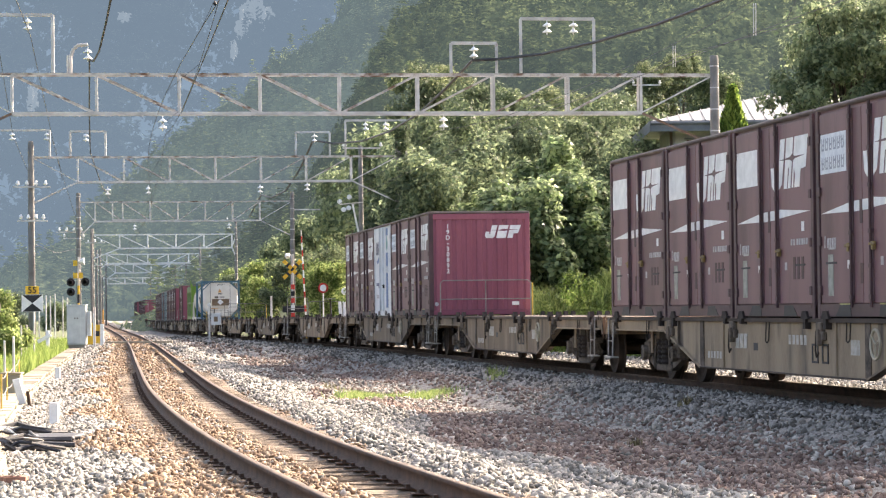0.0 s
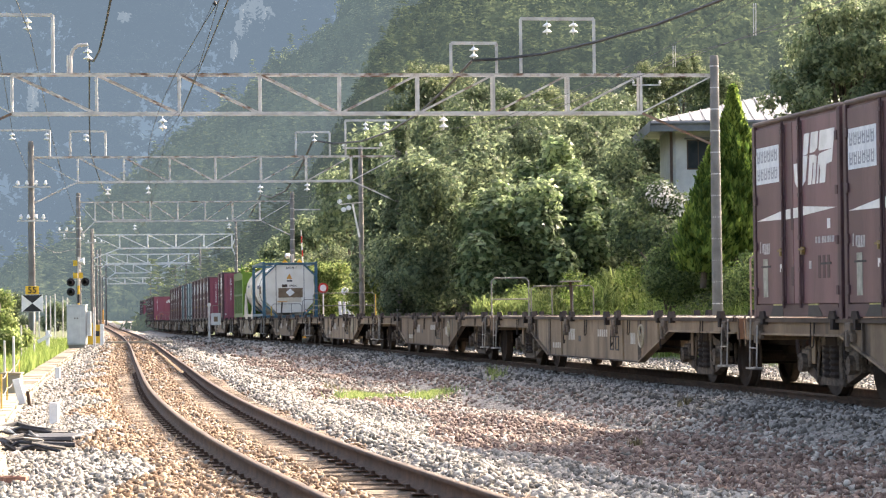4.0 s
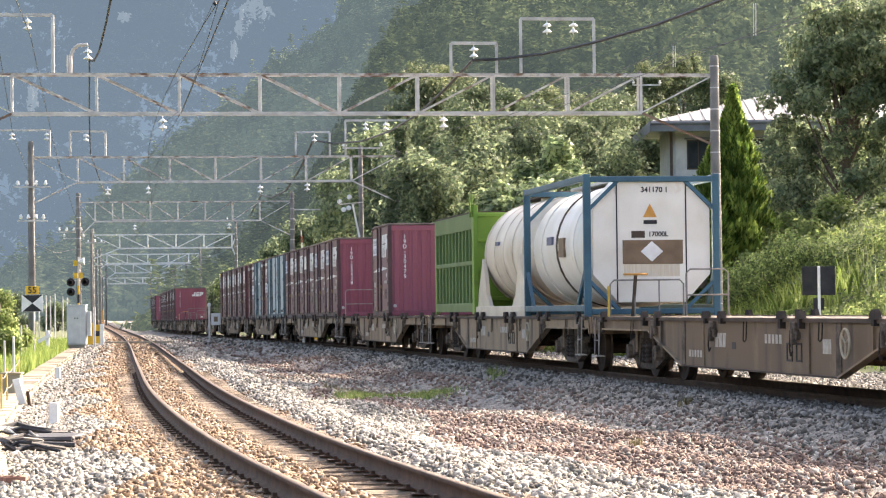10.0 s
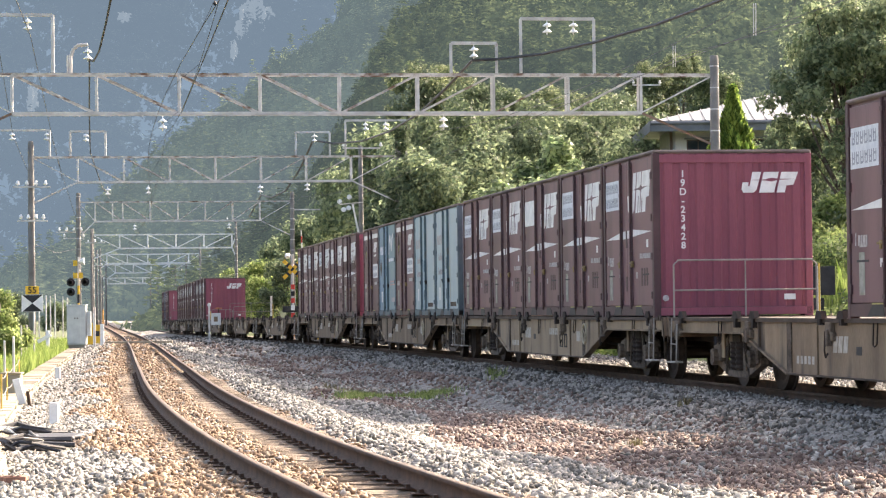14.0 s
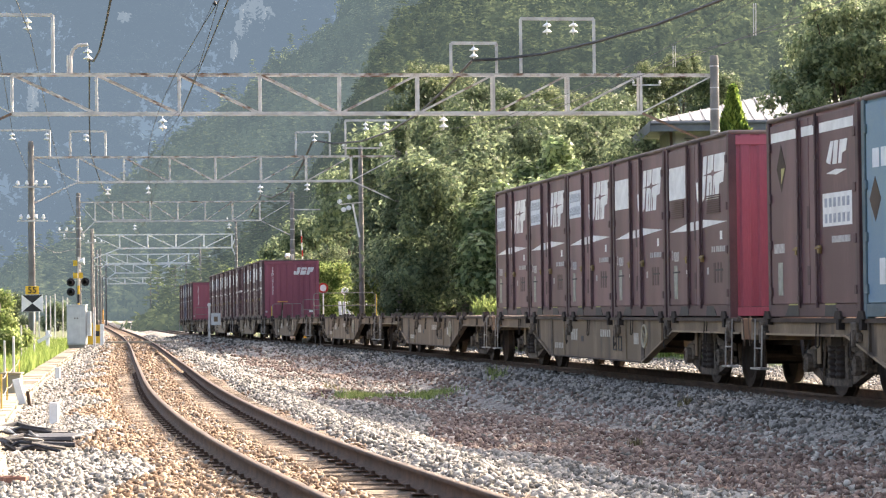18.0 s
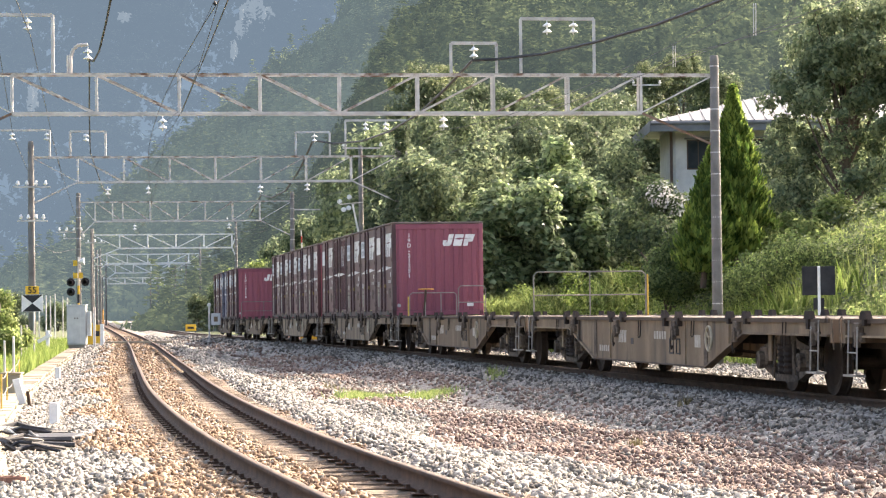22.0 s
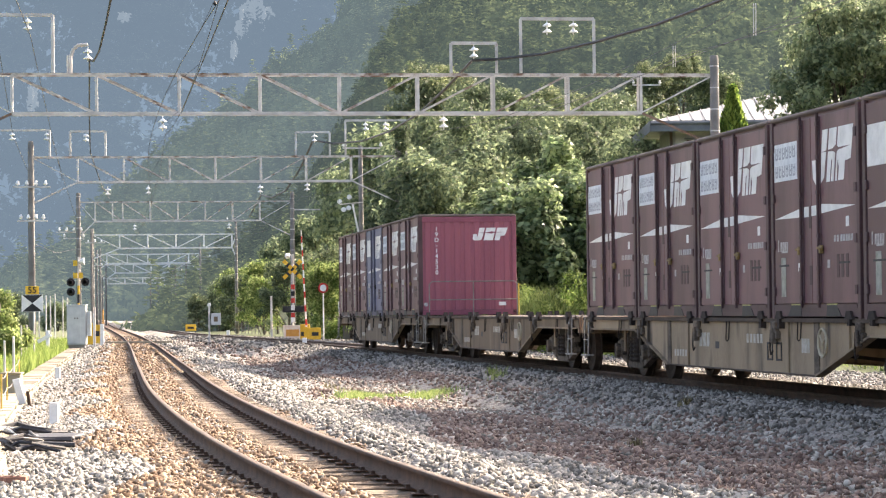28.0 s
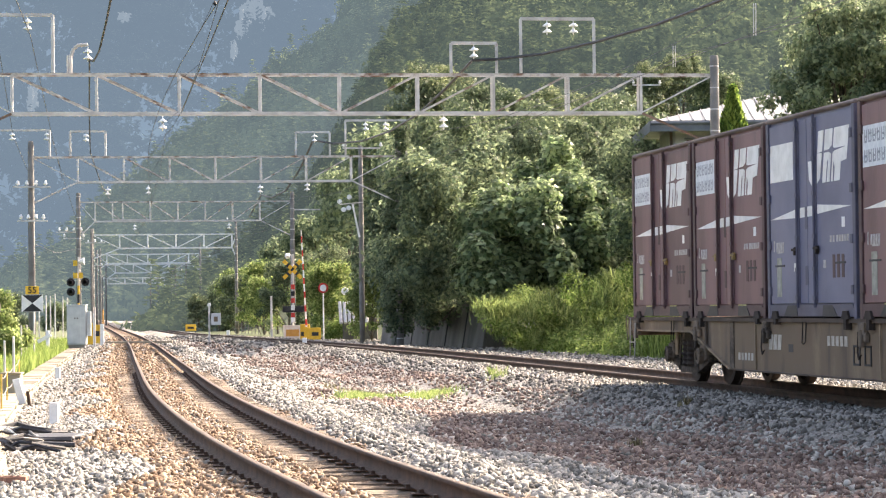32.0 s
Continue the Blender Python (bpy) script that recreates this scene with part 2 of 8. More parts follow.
def tube(bm, pts, r, seg=6, cap=True):
    """A round bar along pts; r is a radius or one for each point."""
    pts = [Vector(p) for p in pts]
    rs = r if isinstance(r, (list, tuple)) else [r] * len(pts)
    rings = []
    side = None
    for i, p in enumerate(pts):
        d = (pts[min(i + 1, len(pts) - 1)] - pts[max(i - 1, 0)]).normalized()
        if side is None:
            side = d.orthogonal().normalized()
        side = (side - d * side.dot(d))
        side = side.normalized() if side.length > 1e-6 else d.orthogonal().normalized()
        up = d.cross(side)
        rings.append([bm.verts.new(p + (side * math.cos(a) + up * math.sin(a)) * rs[i])
                      for a in (2 * math.pi * k / seg for k in range(seg))])
    for a, b in zip(rings, rings[1:]):
        for k in range(seg):
            bm.faces.new((a[k], a[(k + 1) % seg], b[(k + 1) % seg], b[k]))
    if cap:
        bm.faces.new(rings[0][::-1])
        bm.faces.new(rings[-1])
    return bm


def tubes(*lines, seg=6):
    bm = bmesh.new()
    for pts, r in lines:
        tube(bm, pts, r, seg)
    return bm


def lathe(bm, profile, axis="Z", seg=20, at=(0, 0, 0)):
    """Turn (radius, height) pairs round an axis."""
    at = Vector(at)
    rings = []
    for r, h in profile:
        ring = []
        for k in range(seg):
            a = 2 * math.pi * k / seg
            c, s = r * math.cos(a), r * math.sin(a)
            ring.append(bm.verts.new(at + Vector({"Z": (c, s, h), "Y": (c, h, s), "X": (h, c, s)}[axis])))
        rings.append(ring)
    for a, b in zip(rings, rings[1:]):
        for k in range(seg):
            bm.faces.new((a[k], a[(k + 1) % seg], b[(k + 1) % seg], b[k]))
    bm.faces.new(rings[0][::-1])
    bm.faces.new(rings[-1])
    bmesh.ops.recalc_face_normals(bm, faces=bm.faces[:])
    return bm


def plate(bm, poly, axis, at, thick):
    """A flat polygon (pairs) across an axis at a place, with a thickness."""
    put = {"Y": lambda a, b, d: (a, d, b), "X": lambda a, b, d: (d, a, b), "Z": lambda a, b, d: (a, b, d)}[axis]
    lo = [bm.verts.new(put(a, b, at)) for a, b in poly]
    hi = [bm.verts.new(put(a, b, at + thick)) for a, b in poly]
    bm.faces.new(lo)
    bm.faces.new(hi[::-1])
    for i in range(len(poly)):
        j = (i + 1) % len(poly)
        bm.faces.new((lo[i], hi[i], hi[j], lo[j]))
    bmesh.ops.recalc_face_normals(bm, faces=bm.faces[:])
    return bm


def ring(bm, at, axis, R, r, seg=18, sides=6):
    """A closed round hoop about an axis."""
    at = Vector(at)
    put_ = {"Y": lambda c, s, h: Vector((c, h, s)), "Z": lambda c, s, h: Vector((c, s, h)), "X": lambda c, s, h: Vector((h, c, s))}[axis]
    g = [[bm.verts.new(at + put_((R + r * math.cos(b)) * math.cos(a), (R + r * math.cos(b)) * math.sin(a), r * math.sin(b)))
          for b in (2 * math.pi * j / sides for j in range(sides))] for a in (2 * math.pi * i / seg for i in range(seg))]
    for i in range(seg):
        for j in range(sides):
            bm.faces.new((g[i][j], g[(i + 1) % seg][j], g[(i + 1) % seg][(j + 1) % sides], g[i][(j + 1) % sides]))
    return bm


def lettering(text, size, material, stacked=False, depth=0.004):
    """Flat letters of the built-in font as a mesh in the XY plane, centred."""
    cu = bpy.data.curves.new("lettering", "FONT")
    cu.body = "\n".join(text) if stacked else text
    cu.size, cu.align_x, cu.align_y, cu.extrude = size, "CENTER", "CENTER", depth
    cu.space_line, cu.offset = 0.92, 0.003
    ob = bpy.data.objects.new("lettering", cu)
    scene.collection.objects.link(ob)
    me = bpy.data.meshes.new_from_object(ob.evaluated_get(bpy.context.evaluated_depsgraph_get()))
    bpy.data.objects.remove(ob)
    bpy.data.curves.remove(cu)
    me.materials.clear()
    me.materials.append(material)
    return me


def leaves(centres, radii, n, size, rng, flat=0.0, shell=0.4, squash=0.85, up=0.3):
    """n small bent leaves scattered through the outer part of the given balls."""
    centres, radii = np.asarray(centres, float), np.asarray(radii, float)
    w = radii ** 2
    i = rng.choice(len(radii), n, p=w / w.sum())
    d = rng.normal(size=(n, 3))
    d /= np.linalg.norm(d, axis=1)[:, None]
    rr = (shell + (1 - shell) * rng.random(n) ** 0.7) * radii[i] * (1 + 0.2 * rng.normal(size=n))
    p = centres[i] + d * rr[:, None] * np.array([1, 1, squash])
    nor = d + rng.normal(size=(n, 3)) * 0.6 + np.array([0, 0, up])
    return leaf_quads(p, nor, size * (0.6 + 0.8 * rng.random(n)), rng)


def leaf_quads(p, nor, size, rng, aspect=0.7, three=False):
    n = len(p)
    nor = nor / (np.linalg.norm(nor, axis=1)[:, None] + 1e-9)
    t = np.cross(nor, rng.normal(size=(n, 3)))
    t /= np.linalg.norm(t, axis=1)[:, None] + 1e-9
    b = np.cross(nor, t)
    s = np.asarray(size)[:, None] * np.ones((n, 1))
    tip, base = p + t * s * 0.6, p - t * s * 0.6
    l, r = p + b * s * 0.5 * aspect + nor * s * 0.12, p - b * s * 0.5 * aspect + nor * s * 0.12
    if three:
        v = np.stack([base + b * s * 0.42 * aspect, base - b * s * 0.42 * aspect, tip + nor * s * 0.1], 1).reshape(-1, 3)
        return v, np.arange(n * 3).reshape(n, 3)
    v = np.stack([base, r, tip, l], 1).reshape(-1, 3)
    f = np.arange(n * 4).reshape(n, 4)
    return v, f


# ---- ground, ballast and rails ----
def ramp01(a, lo, hi):
    t = np.clip((a - lo) / (hi - lo), 0, 1)
    return t * t * (3 - 2 * t)


def ground_z(x, y):
    x, y = np.asarray(x, float), np.asarray(y, float)
    on, of = x - near_x(y), x - far_x(y)
    base = np.where(on < 0, -0.42, -0.58) + 0 * x
    far_flat = np.interp(y, [150, 330, 1100], [0, -0.1, 2.1])
    base = base + far_flat
    zn = near_z(y) - 0.185 + 0.05 * ramp01(np.abs(on), 1.15, 1.45) - 0.050 * ramp01(-np.abs(on), -1.25, -1.05) * ramp01(on, 0.05, 0.25) - 0.012 * ramp01(-np.abs(on), -1.1, -0.95) * ramp01(-on, 0.5, 0.62) - 0.30 * np.clip((np.abs(on) - 1.75) / 1.1, 0, 3) - 0.02 * np.abs(on)
    zf = far_z(y) - 0.19 + 0.085 * ramp01(np.abs(of), 0.62, 0.85) - 0.36 * np.clip((np.abs(of) - 1.9) / 1.0, 0, 3)
    z = np.maximum(np.maximum(base, zn), zf)
    # low heaps of spare ballast between the lines
    lump = 0.07 * np.sin(x * 1.7 + 0.6 * np.sin(y * 0.31)) * np.sin(y * 0.53 + x * 0.4) + 0.03 * np.sin(x * 4.1 + y * 1.3)
    z = z + lump * ramp01(on, 1.6, 2.6) * ramp01(-of, 1.6, 2.6)
    # bank on the uphill side of the far line, then the wooded hill
    bank = 4.4 * ramp01(of, 8.6, 18.0) * np.interp(y, [30, 70, 400, 900], [0.8, 1, 1, 0.3])
    hill = 0.25 * np.clip(of - 24, 0, 120) * ramp01(y, 90, 150) * np.interp(y, [500, 900], [1, 0.4])
    z = z + bank + hill
    # land falling gently away on the valley side
    z = z - 0.02 * np.clip(-on - 8, 0, 60)
    return z


def ground_at(x, y):
    return float(ground_z(x, y))


def grid_mesh(name, xs, ys, zf, material, smooth=True):
    X, Y = np.meshgrid(xs, ys)
    v = np.stack([X, Y, zf(X, Y)], -1).reshape(-1, 3)
    w = len(xs)
    i = (np.arange(len(ys) - 1)[:, None] * w + np.arange(w - 1)[None, :]).ravel()
    return raw(name, v, np.stack([i, i + 1, i + 1 + w, i + w], 1), material, smooth), X, Y


def build_ground():
    offs = np.concatenate([[-3000, -900, -300, -120, -70, -50, -40], np.arange(-32, 26, 0.4), np.arange(26, 60, 4), [70, 90, 120, 200, 300, 900, 3000]])
    ys = np.concatenate([[-3000, -800, -200, -80, -40, -20], np.arange(-10, 60, 0.5), np.arange(60, 160, 1.5), np.arange(160, 420, 6), [450, 500, 600, 750, 1000, 1500, 3000, 4800]])
    O, Y = np.meshgrid(offs, ys)
    X = O + far_x(Y)
    Z = ground_z(X, Y)
    w = len(offs)
    i = (np.arange(len(ys) - 1)[:, None] * w + np.arange(w - 1)[None, :]).ravel()
    me = raw("ground", np.stack([X, Y, Z], -1).reshape(-1, 3), np.stack([i, i + 1, i + 1 + w, i + w], 1),
             [M["ballast"], M["ballast_rust"], M["soil"]], True)
    cx_, cy_ = (X[:-1, :-1] + X[1:, 1:]).ravel() / 2, (Y[:-1, :-1] + Y[1:, 1:]).ravel() / 2
    on, of = cx_ - near_x(cy_), cx_ - far_x(cy_)
    idx = np.zeros(len(cx_), int)
    idx[np.abs(on + 0.2) < 1.35] = 1
    idx[(on < -2.5) | (of > 7.6 - 5.0 * ramp01(cy_, 130, 190))] = 2
    # Far gap between the lines: darker soil colour stands in for self-shaded ballast.
    idx[(cy_ > 170) & (on > 2.6) & (of < -2.4)] = 2
    me.polygons.foreach_set("material_index", idx.astype(np.int32))
    return tagged(new("ground", me), "railway ground of grey ballast, rusty stones and grassy verges", "ground", kind="structure")


build_ground()

ROCK = []
_r = np.random.RandomState(5)
for _k in range(10):
    bm = bmesh.new()
    bmesh.ops.create_icosphere(bm, subdivisions=1, radius=1.0)
    for v_ in bm.verts:
        v_.co *= 1 + 0.32 * (_r.rand() - 0.5) * 2
        v_.co = Vector((v_.co.x * 1.25, v_.co.y * 0.9, v_.co.z * 0.72))
    bm.verts.index_update()
    ROCK.append((np.array([v_.co[:] for v_ in bm.verts]), np.array([[q.index for q in f_.verts] for f_ in bm.faces])))
    bm.free()
CHIP = []
for _k in range(10):
    v_ = np.array([[1.2, 0, 0], [-1.2, 0, 0], [0, 0.9, 0], [0, -0.9, 0], [0.1, 0.1, 0.75], [0, 0, -0.7]]) * (1 + 0.35 * (_r.rand(6, 1) - 0.5) * 2)
    CHIP.append((v_, np.array([[0, 2, 4], [2, 1, 4], [1, 3, 4], [3, 0, 4], [2, 0, 5], [1, 2, 5], [3, 1, 5], [0, 3, 5]])))


def scatter(points, radius, shapes, rng):
    """Stones of random shape and turn at the points, as vertices and triangles."""
    V, F, base = [], [], 0
    pick = rng.randint(0, len(shapes), len(points))
    for k, (sv, sf) in enumerate(shapes):
        p = points[pick == k]
        r = radius[pick == k]
        n = len(p)
        if not n:
            continue
        q = rng.normal(size=(n, 4)) * np.array([1.0, 0.45, 0.45, 1.0])
        q /= np.linalg.norm(q, axis=1)[:, None]
        w_, x_, y_, z_ = q.T
        R = np.stack([1 - 2 * (y_ * y_ + z_ * z_), 2 * (x_ * y_ - z_ * w_), 2 * (x_ * z_ + y_ * w_),
                      2 * (x_ * y_ + z_ * w_), 1 - 2 * (x_ * x_ + z_ * z_), 2 * (y_ * z_ - x_ * w_),
                      2 * (x_ * z_ - y_ * w_), 2 * (y_ * z_ + x_ * w_), 1 - 2 * (x_ * x_ + y_ * y_)], 1).reshape(n, 3, 3)
        vv = np.einsum("nij,kj->nki", R, sv) * r[:, None, None] + p[:, None, :]
        ff = sf[None] + (np.arange(n) * len(sv))[:, None, None] + base
        V.append(vv.reshape(-1, 3))
        F.append(ff.reshape(-1, 3))
        base += n * len(sv)
    return np.concatenate(V), np.concatenate(F)


def stone_zone(y0, y1, per_m2, r_mean, rng):
    half = 0.185
    n = int(per_m2 * (y1 - y0) * (y1 + y0) * half)
    y = np.sqrt(y0 ** 2 + (y1 ** 2 - y0 ** 2) * rng.random_sample(n))
    x = (rng.random_sample(n) * 2 - 1) * half * y
    on, of = x - near_x(y), x - far_x(y)
    sleep_top = (((on > 0.10 + 0.08 * np.sin(y * 1.9)) & (on < 0.95)) | ((on > -0.98 - 0.10 * np.sin(y * 2.3)) & (on < -0.62))) & (np.abs(((y - 0.15 * on + 300) / 0.6 + 0.5) % 1 - 0.5) < 0.20) & (rng.random_sample(n) < np.where(on < 0, 0.30, 0.72))
    keep = (on > -2.75) & (of < 9.0) & ~((np.abs(np.abs(on) - 0.5665) < 0.10)) & ~((np.abs(np.abs(of) - 0.5665) < 0.10)) & ~sleep_top
    x, y, on, of = x[keep], y[keep], on[keep], of[keep]
    r = r_mean * (0.55 + 0.9 * rng.random_sample(len(x)) ** 1.5) * np.where(np.abs(on) < 1.25, 0.85, 1.0)
    z = ground_z(x, y) + r * 0.25
    return np.stack([x, y, z], 1), r, on, of


def build_stones():
    rng = np.random.RandomState(11)
    bins = {"stone_grey": [], "stone_rust": [], "stone_red": [], "stone_shaded": []}
    for y0, y1, dens, r, shapes in ((12.6, 20, 330, 0.036, ROCK), (20, 46, 215, 0.036, CHIP), (46, 70, 66, 0.043, CHIP), (70, 95, 32, 0.050, CHIP), (95, 190, 9, 0.080, CHIP)):
        p, rad, on, of = stone_zone(y0, y1, dens, r, rng)
        u = rng.random_sample(len(p))
        rust = (np.abs(on + 0.35) < 1.25 + 0.35 * np.sin(p[:, 1] * 0.7)) & (u < 0.9)
        mid = (on > 3.0 + 0.5 * np.sin(p[:, 1] * 0.35)) & (of < -2.3) & (u < 0.42 + 0.45 * (np.sin(p[:, 0] * 0.9 + p[:, 1] * 0.23) > -0.4))
        for key, sel in (("stone_rust", rust), ("stone_red", mid & ~rust), ("stone_grey", ~rust & ~mid & (of < -2.4)), ("stone_shaded", ~rust & ~mid & (of >= -2.4))):
            bins[key].append((p[sel], rad[sel], shapes))
    names = {"stone_grey": ("ballast_stones", "pale grey crushed ballast stones beside the rails"),
             "stone_shaded": ("far_ballast_stones", "grey crushed ballast stones under the far line, darkened as shade"),
             "stone_rust": ("rusty_ballast_stones", "rust-stained ballast stones between the rails"),
             "stone_red": ("reddish_stones", "reddish and brown stones lying between the two lines")}
    for key, sets in bins.items():
        V, F, base = [], [], 0
        for p, rad, shapes in [q for q in sets if len(q[0])]:
            v, f = scatter(p, rad, shapes, rng)
            V.append(v)
            F.append(f + base)
            base += len(v)
        nm, lab = names[key]
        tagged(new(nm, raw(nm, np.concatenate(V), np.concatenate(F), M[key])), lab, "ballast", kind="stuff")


build_stones()

RAIL = [(-0.062, 0.0), (-0.062, 0.012), (-0.012, 0.03), (-0.010, 0.105), (-0.033, 0.118), (-0.033, 0.147), (-0.022, 0.153),
        (0.022, 0.153), (0.033, 0.147), (0.033, 0.118), (0.010, 0.105), (0.012, 0.03), (0.062, 0.012), (0.062, 0.0)]


def sweep_rail(name, pts, tan, lateral):
    k = len(RAIL)
    V = []
    for p, t in zip(pts, tan):
        n = Vector((t.y, -t.x, 0)).normalized()
        for a, b in RAIL:
            V.append((p.x + n.x * (lateral + a), p.y + n.y * (lateral + a), p.z - 0.153 + b))
    F, idx = [], []
    for i in range(len(pts) - 1):
        for j in range(k):
            F.append((i * k + j, i * k + (j + 1) % k, (i + 1) * k + (j + 1) % k, (i + 1) * k + j))
            idx.append(1 if j in (5, 6, 7) else 0)
    me = raw(name, V, F, [M["rail_side"], M["rail_top"]])
    me.polygons.foreach_set("material_index", np.array(idx, dtype=np.int32))
    return me


def sleeper_mesh(rng_seed):
    """Weathered timber with rounded, uneven edges, sunk by differing amounts."""
    rg = random.Random(rng_seed)
    bm = bmesh.new()
    prof = [(-0.112, -0.16), (-0.115, -0.055), (-0.095, -0.018), (-0.05, -0.002), (0.0, 0.0), (0.05, -0.004), (0.098, -0.022), (0.115, -0.06), (0.112, -0.16)]
    rows = []
    for i in range(13):
        x = -1.05 + 2.1 * i / 12
        dy, w = rg.uniform(-0.014, 0.014), rg.uniform(0.88, 1.06)
        rows.append([bm.verts.new((x + rg.uniform(-0.01, 0.01), a_ * w + dy, b_ + (rg.uniform(-0.018, 0.004) if abs(abs(x) - 0.5665) > 0.2 else 0.0) * (b_ > -0.1))) for a_, b_ in prof])
    for r0, r1 in zip(rows, rows[1:]):
        for j in range(len(prof) - 1):
            bm.faces.new((r0[j], r0[j + 1], r1[j + 1], r1[j]))
    bm.faces.new(rows[0])
    bm.faces.new(rows[-1][::-1])
    bmesh.ops.recalc_face_normals(bm, faces=bm.faces[:])
    return mesh_of("sleeper", bm, M["sleeper"])


def build_track(name, label, ys, at, sleepers):
    tr = thing(name, label, "railway track", kind="structure")
    pts = [at(y) for y in ys]
    tan = [(pts[min(i + 1, len(pts) - 1)] - pts[max(i - 1, 0)]).normalized() for i in range(len(pts))]
    for lat in (-0.5665, 0.5665):
        part("rail", sweep_rail("rail", pts, tan, lat), None, tr, "rust-brown steel rail with a shiny head")
    meshes = [sleeper_mesh(k) for k in range(8)]
    clip = boxes((-0.16, 0.16, -0.07, 0.07, 0.0, 0.014), (-0.10, -0.065, -0.05, 0.05, 0.0, 0.045), (0.065, 0.10, -0.05, 0.05, 0.0, 0.045), bevel=0.004)
    clip = mesh_of("rail_clip", clip, M["rail_side"])
    rg = random.Random(3)
    for y in sleepers:
        p, q = at(y), at(y + 1)
        a = math.degrees(math.atan2(q.y - p.y, q.x - p.x)) - 90 + rg.uniform(-2.2, 2.2)
        ob = part("sleeper", meshes[rg.randrange(8)], None, tr)
        ob.matrix_basis = pose(p.x, p.y + rg.uniform(-0.03, 0.03), p.z - 0.168, 0, 0, a)
        for lat in (-0.5665, 0.5665):
            c = part("rail_clip", clip, None, ob)
            c.matrix_basis = pose(lat, 0, 0.001)
    return tr


near_at = lambda y: Vector((near_x(y), y, near_z(y)))
far_aty = lambda y: Vector((far_x(y), y, far_z(y)))
YS = np.concatenate([np.arange(-60, 70, 1.0), np.arange(70, 200, 4.0), np.arange(200, 1000, 12.0)])
build_track("track", "near single line of rusty rails on wooden sleepers in ballast", YS, near_at, np.arange(12.6, 62, 0.6))
build_track("track", "far line of rusty rails that carries the goods train", YS, far_aty, np.arange(36, 60, 0.66))


# ---- goods train ----
PITCH_W, HALF = 20.4, 10.2
HEAD = 9.54                      # load front, ahead of the wagon's middle
SLOT = 3.84
DECK = 0.985


def advance(t):
    u = t - 13.0
    return -0.307 + 11.5149 * u - 0.030069 * u ** 2 + 0.00064938 * u ** 3 + 2.53e-6 * u ** 4


def wagon_pose(k, t):
    s = 13.32 + k * PITCH_W + HEAD - advance(t)
    a, b = far_at(s - 7.1), far_at(s + 7.1)
    d = a - b
    yaw, pit = math.atan2(d.y, d.x), math.asin(d.z / d.length)
    return Matrix.Translation((a + b) / 2) @ Euler((0, -pit, yaw)).to_matrix().to_4x4()


MOVERS = []                      # (object, wagon number, place on the wagon)
WHEELS = []


def wheel_mesh():
    bm = bmesh.new()
    lathe(bm, [(0.10, -0.075), (0.30, -0.05), (0.36, -0.068), (0.43, -0.068), (0.432, 0.03), (0.462, 0.036), (0.462, 0.062), (0.37, 0.066), (0.34, 0.0), (0.12, -0.01), (0.10, 0.06)], "Y", 28)
    return mesh_of("wheel", bm, M["rust_sleeve"])


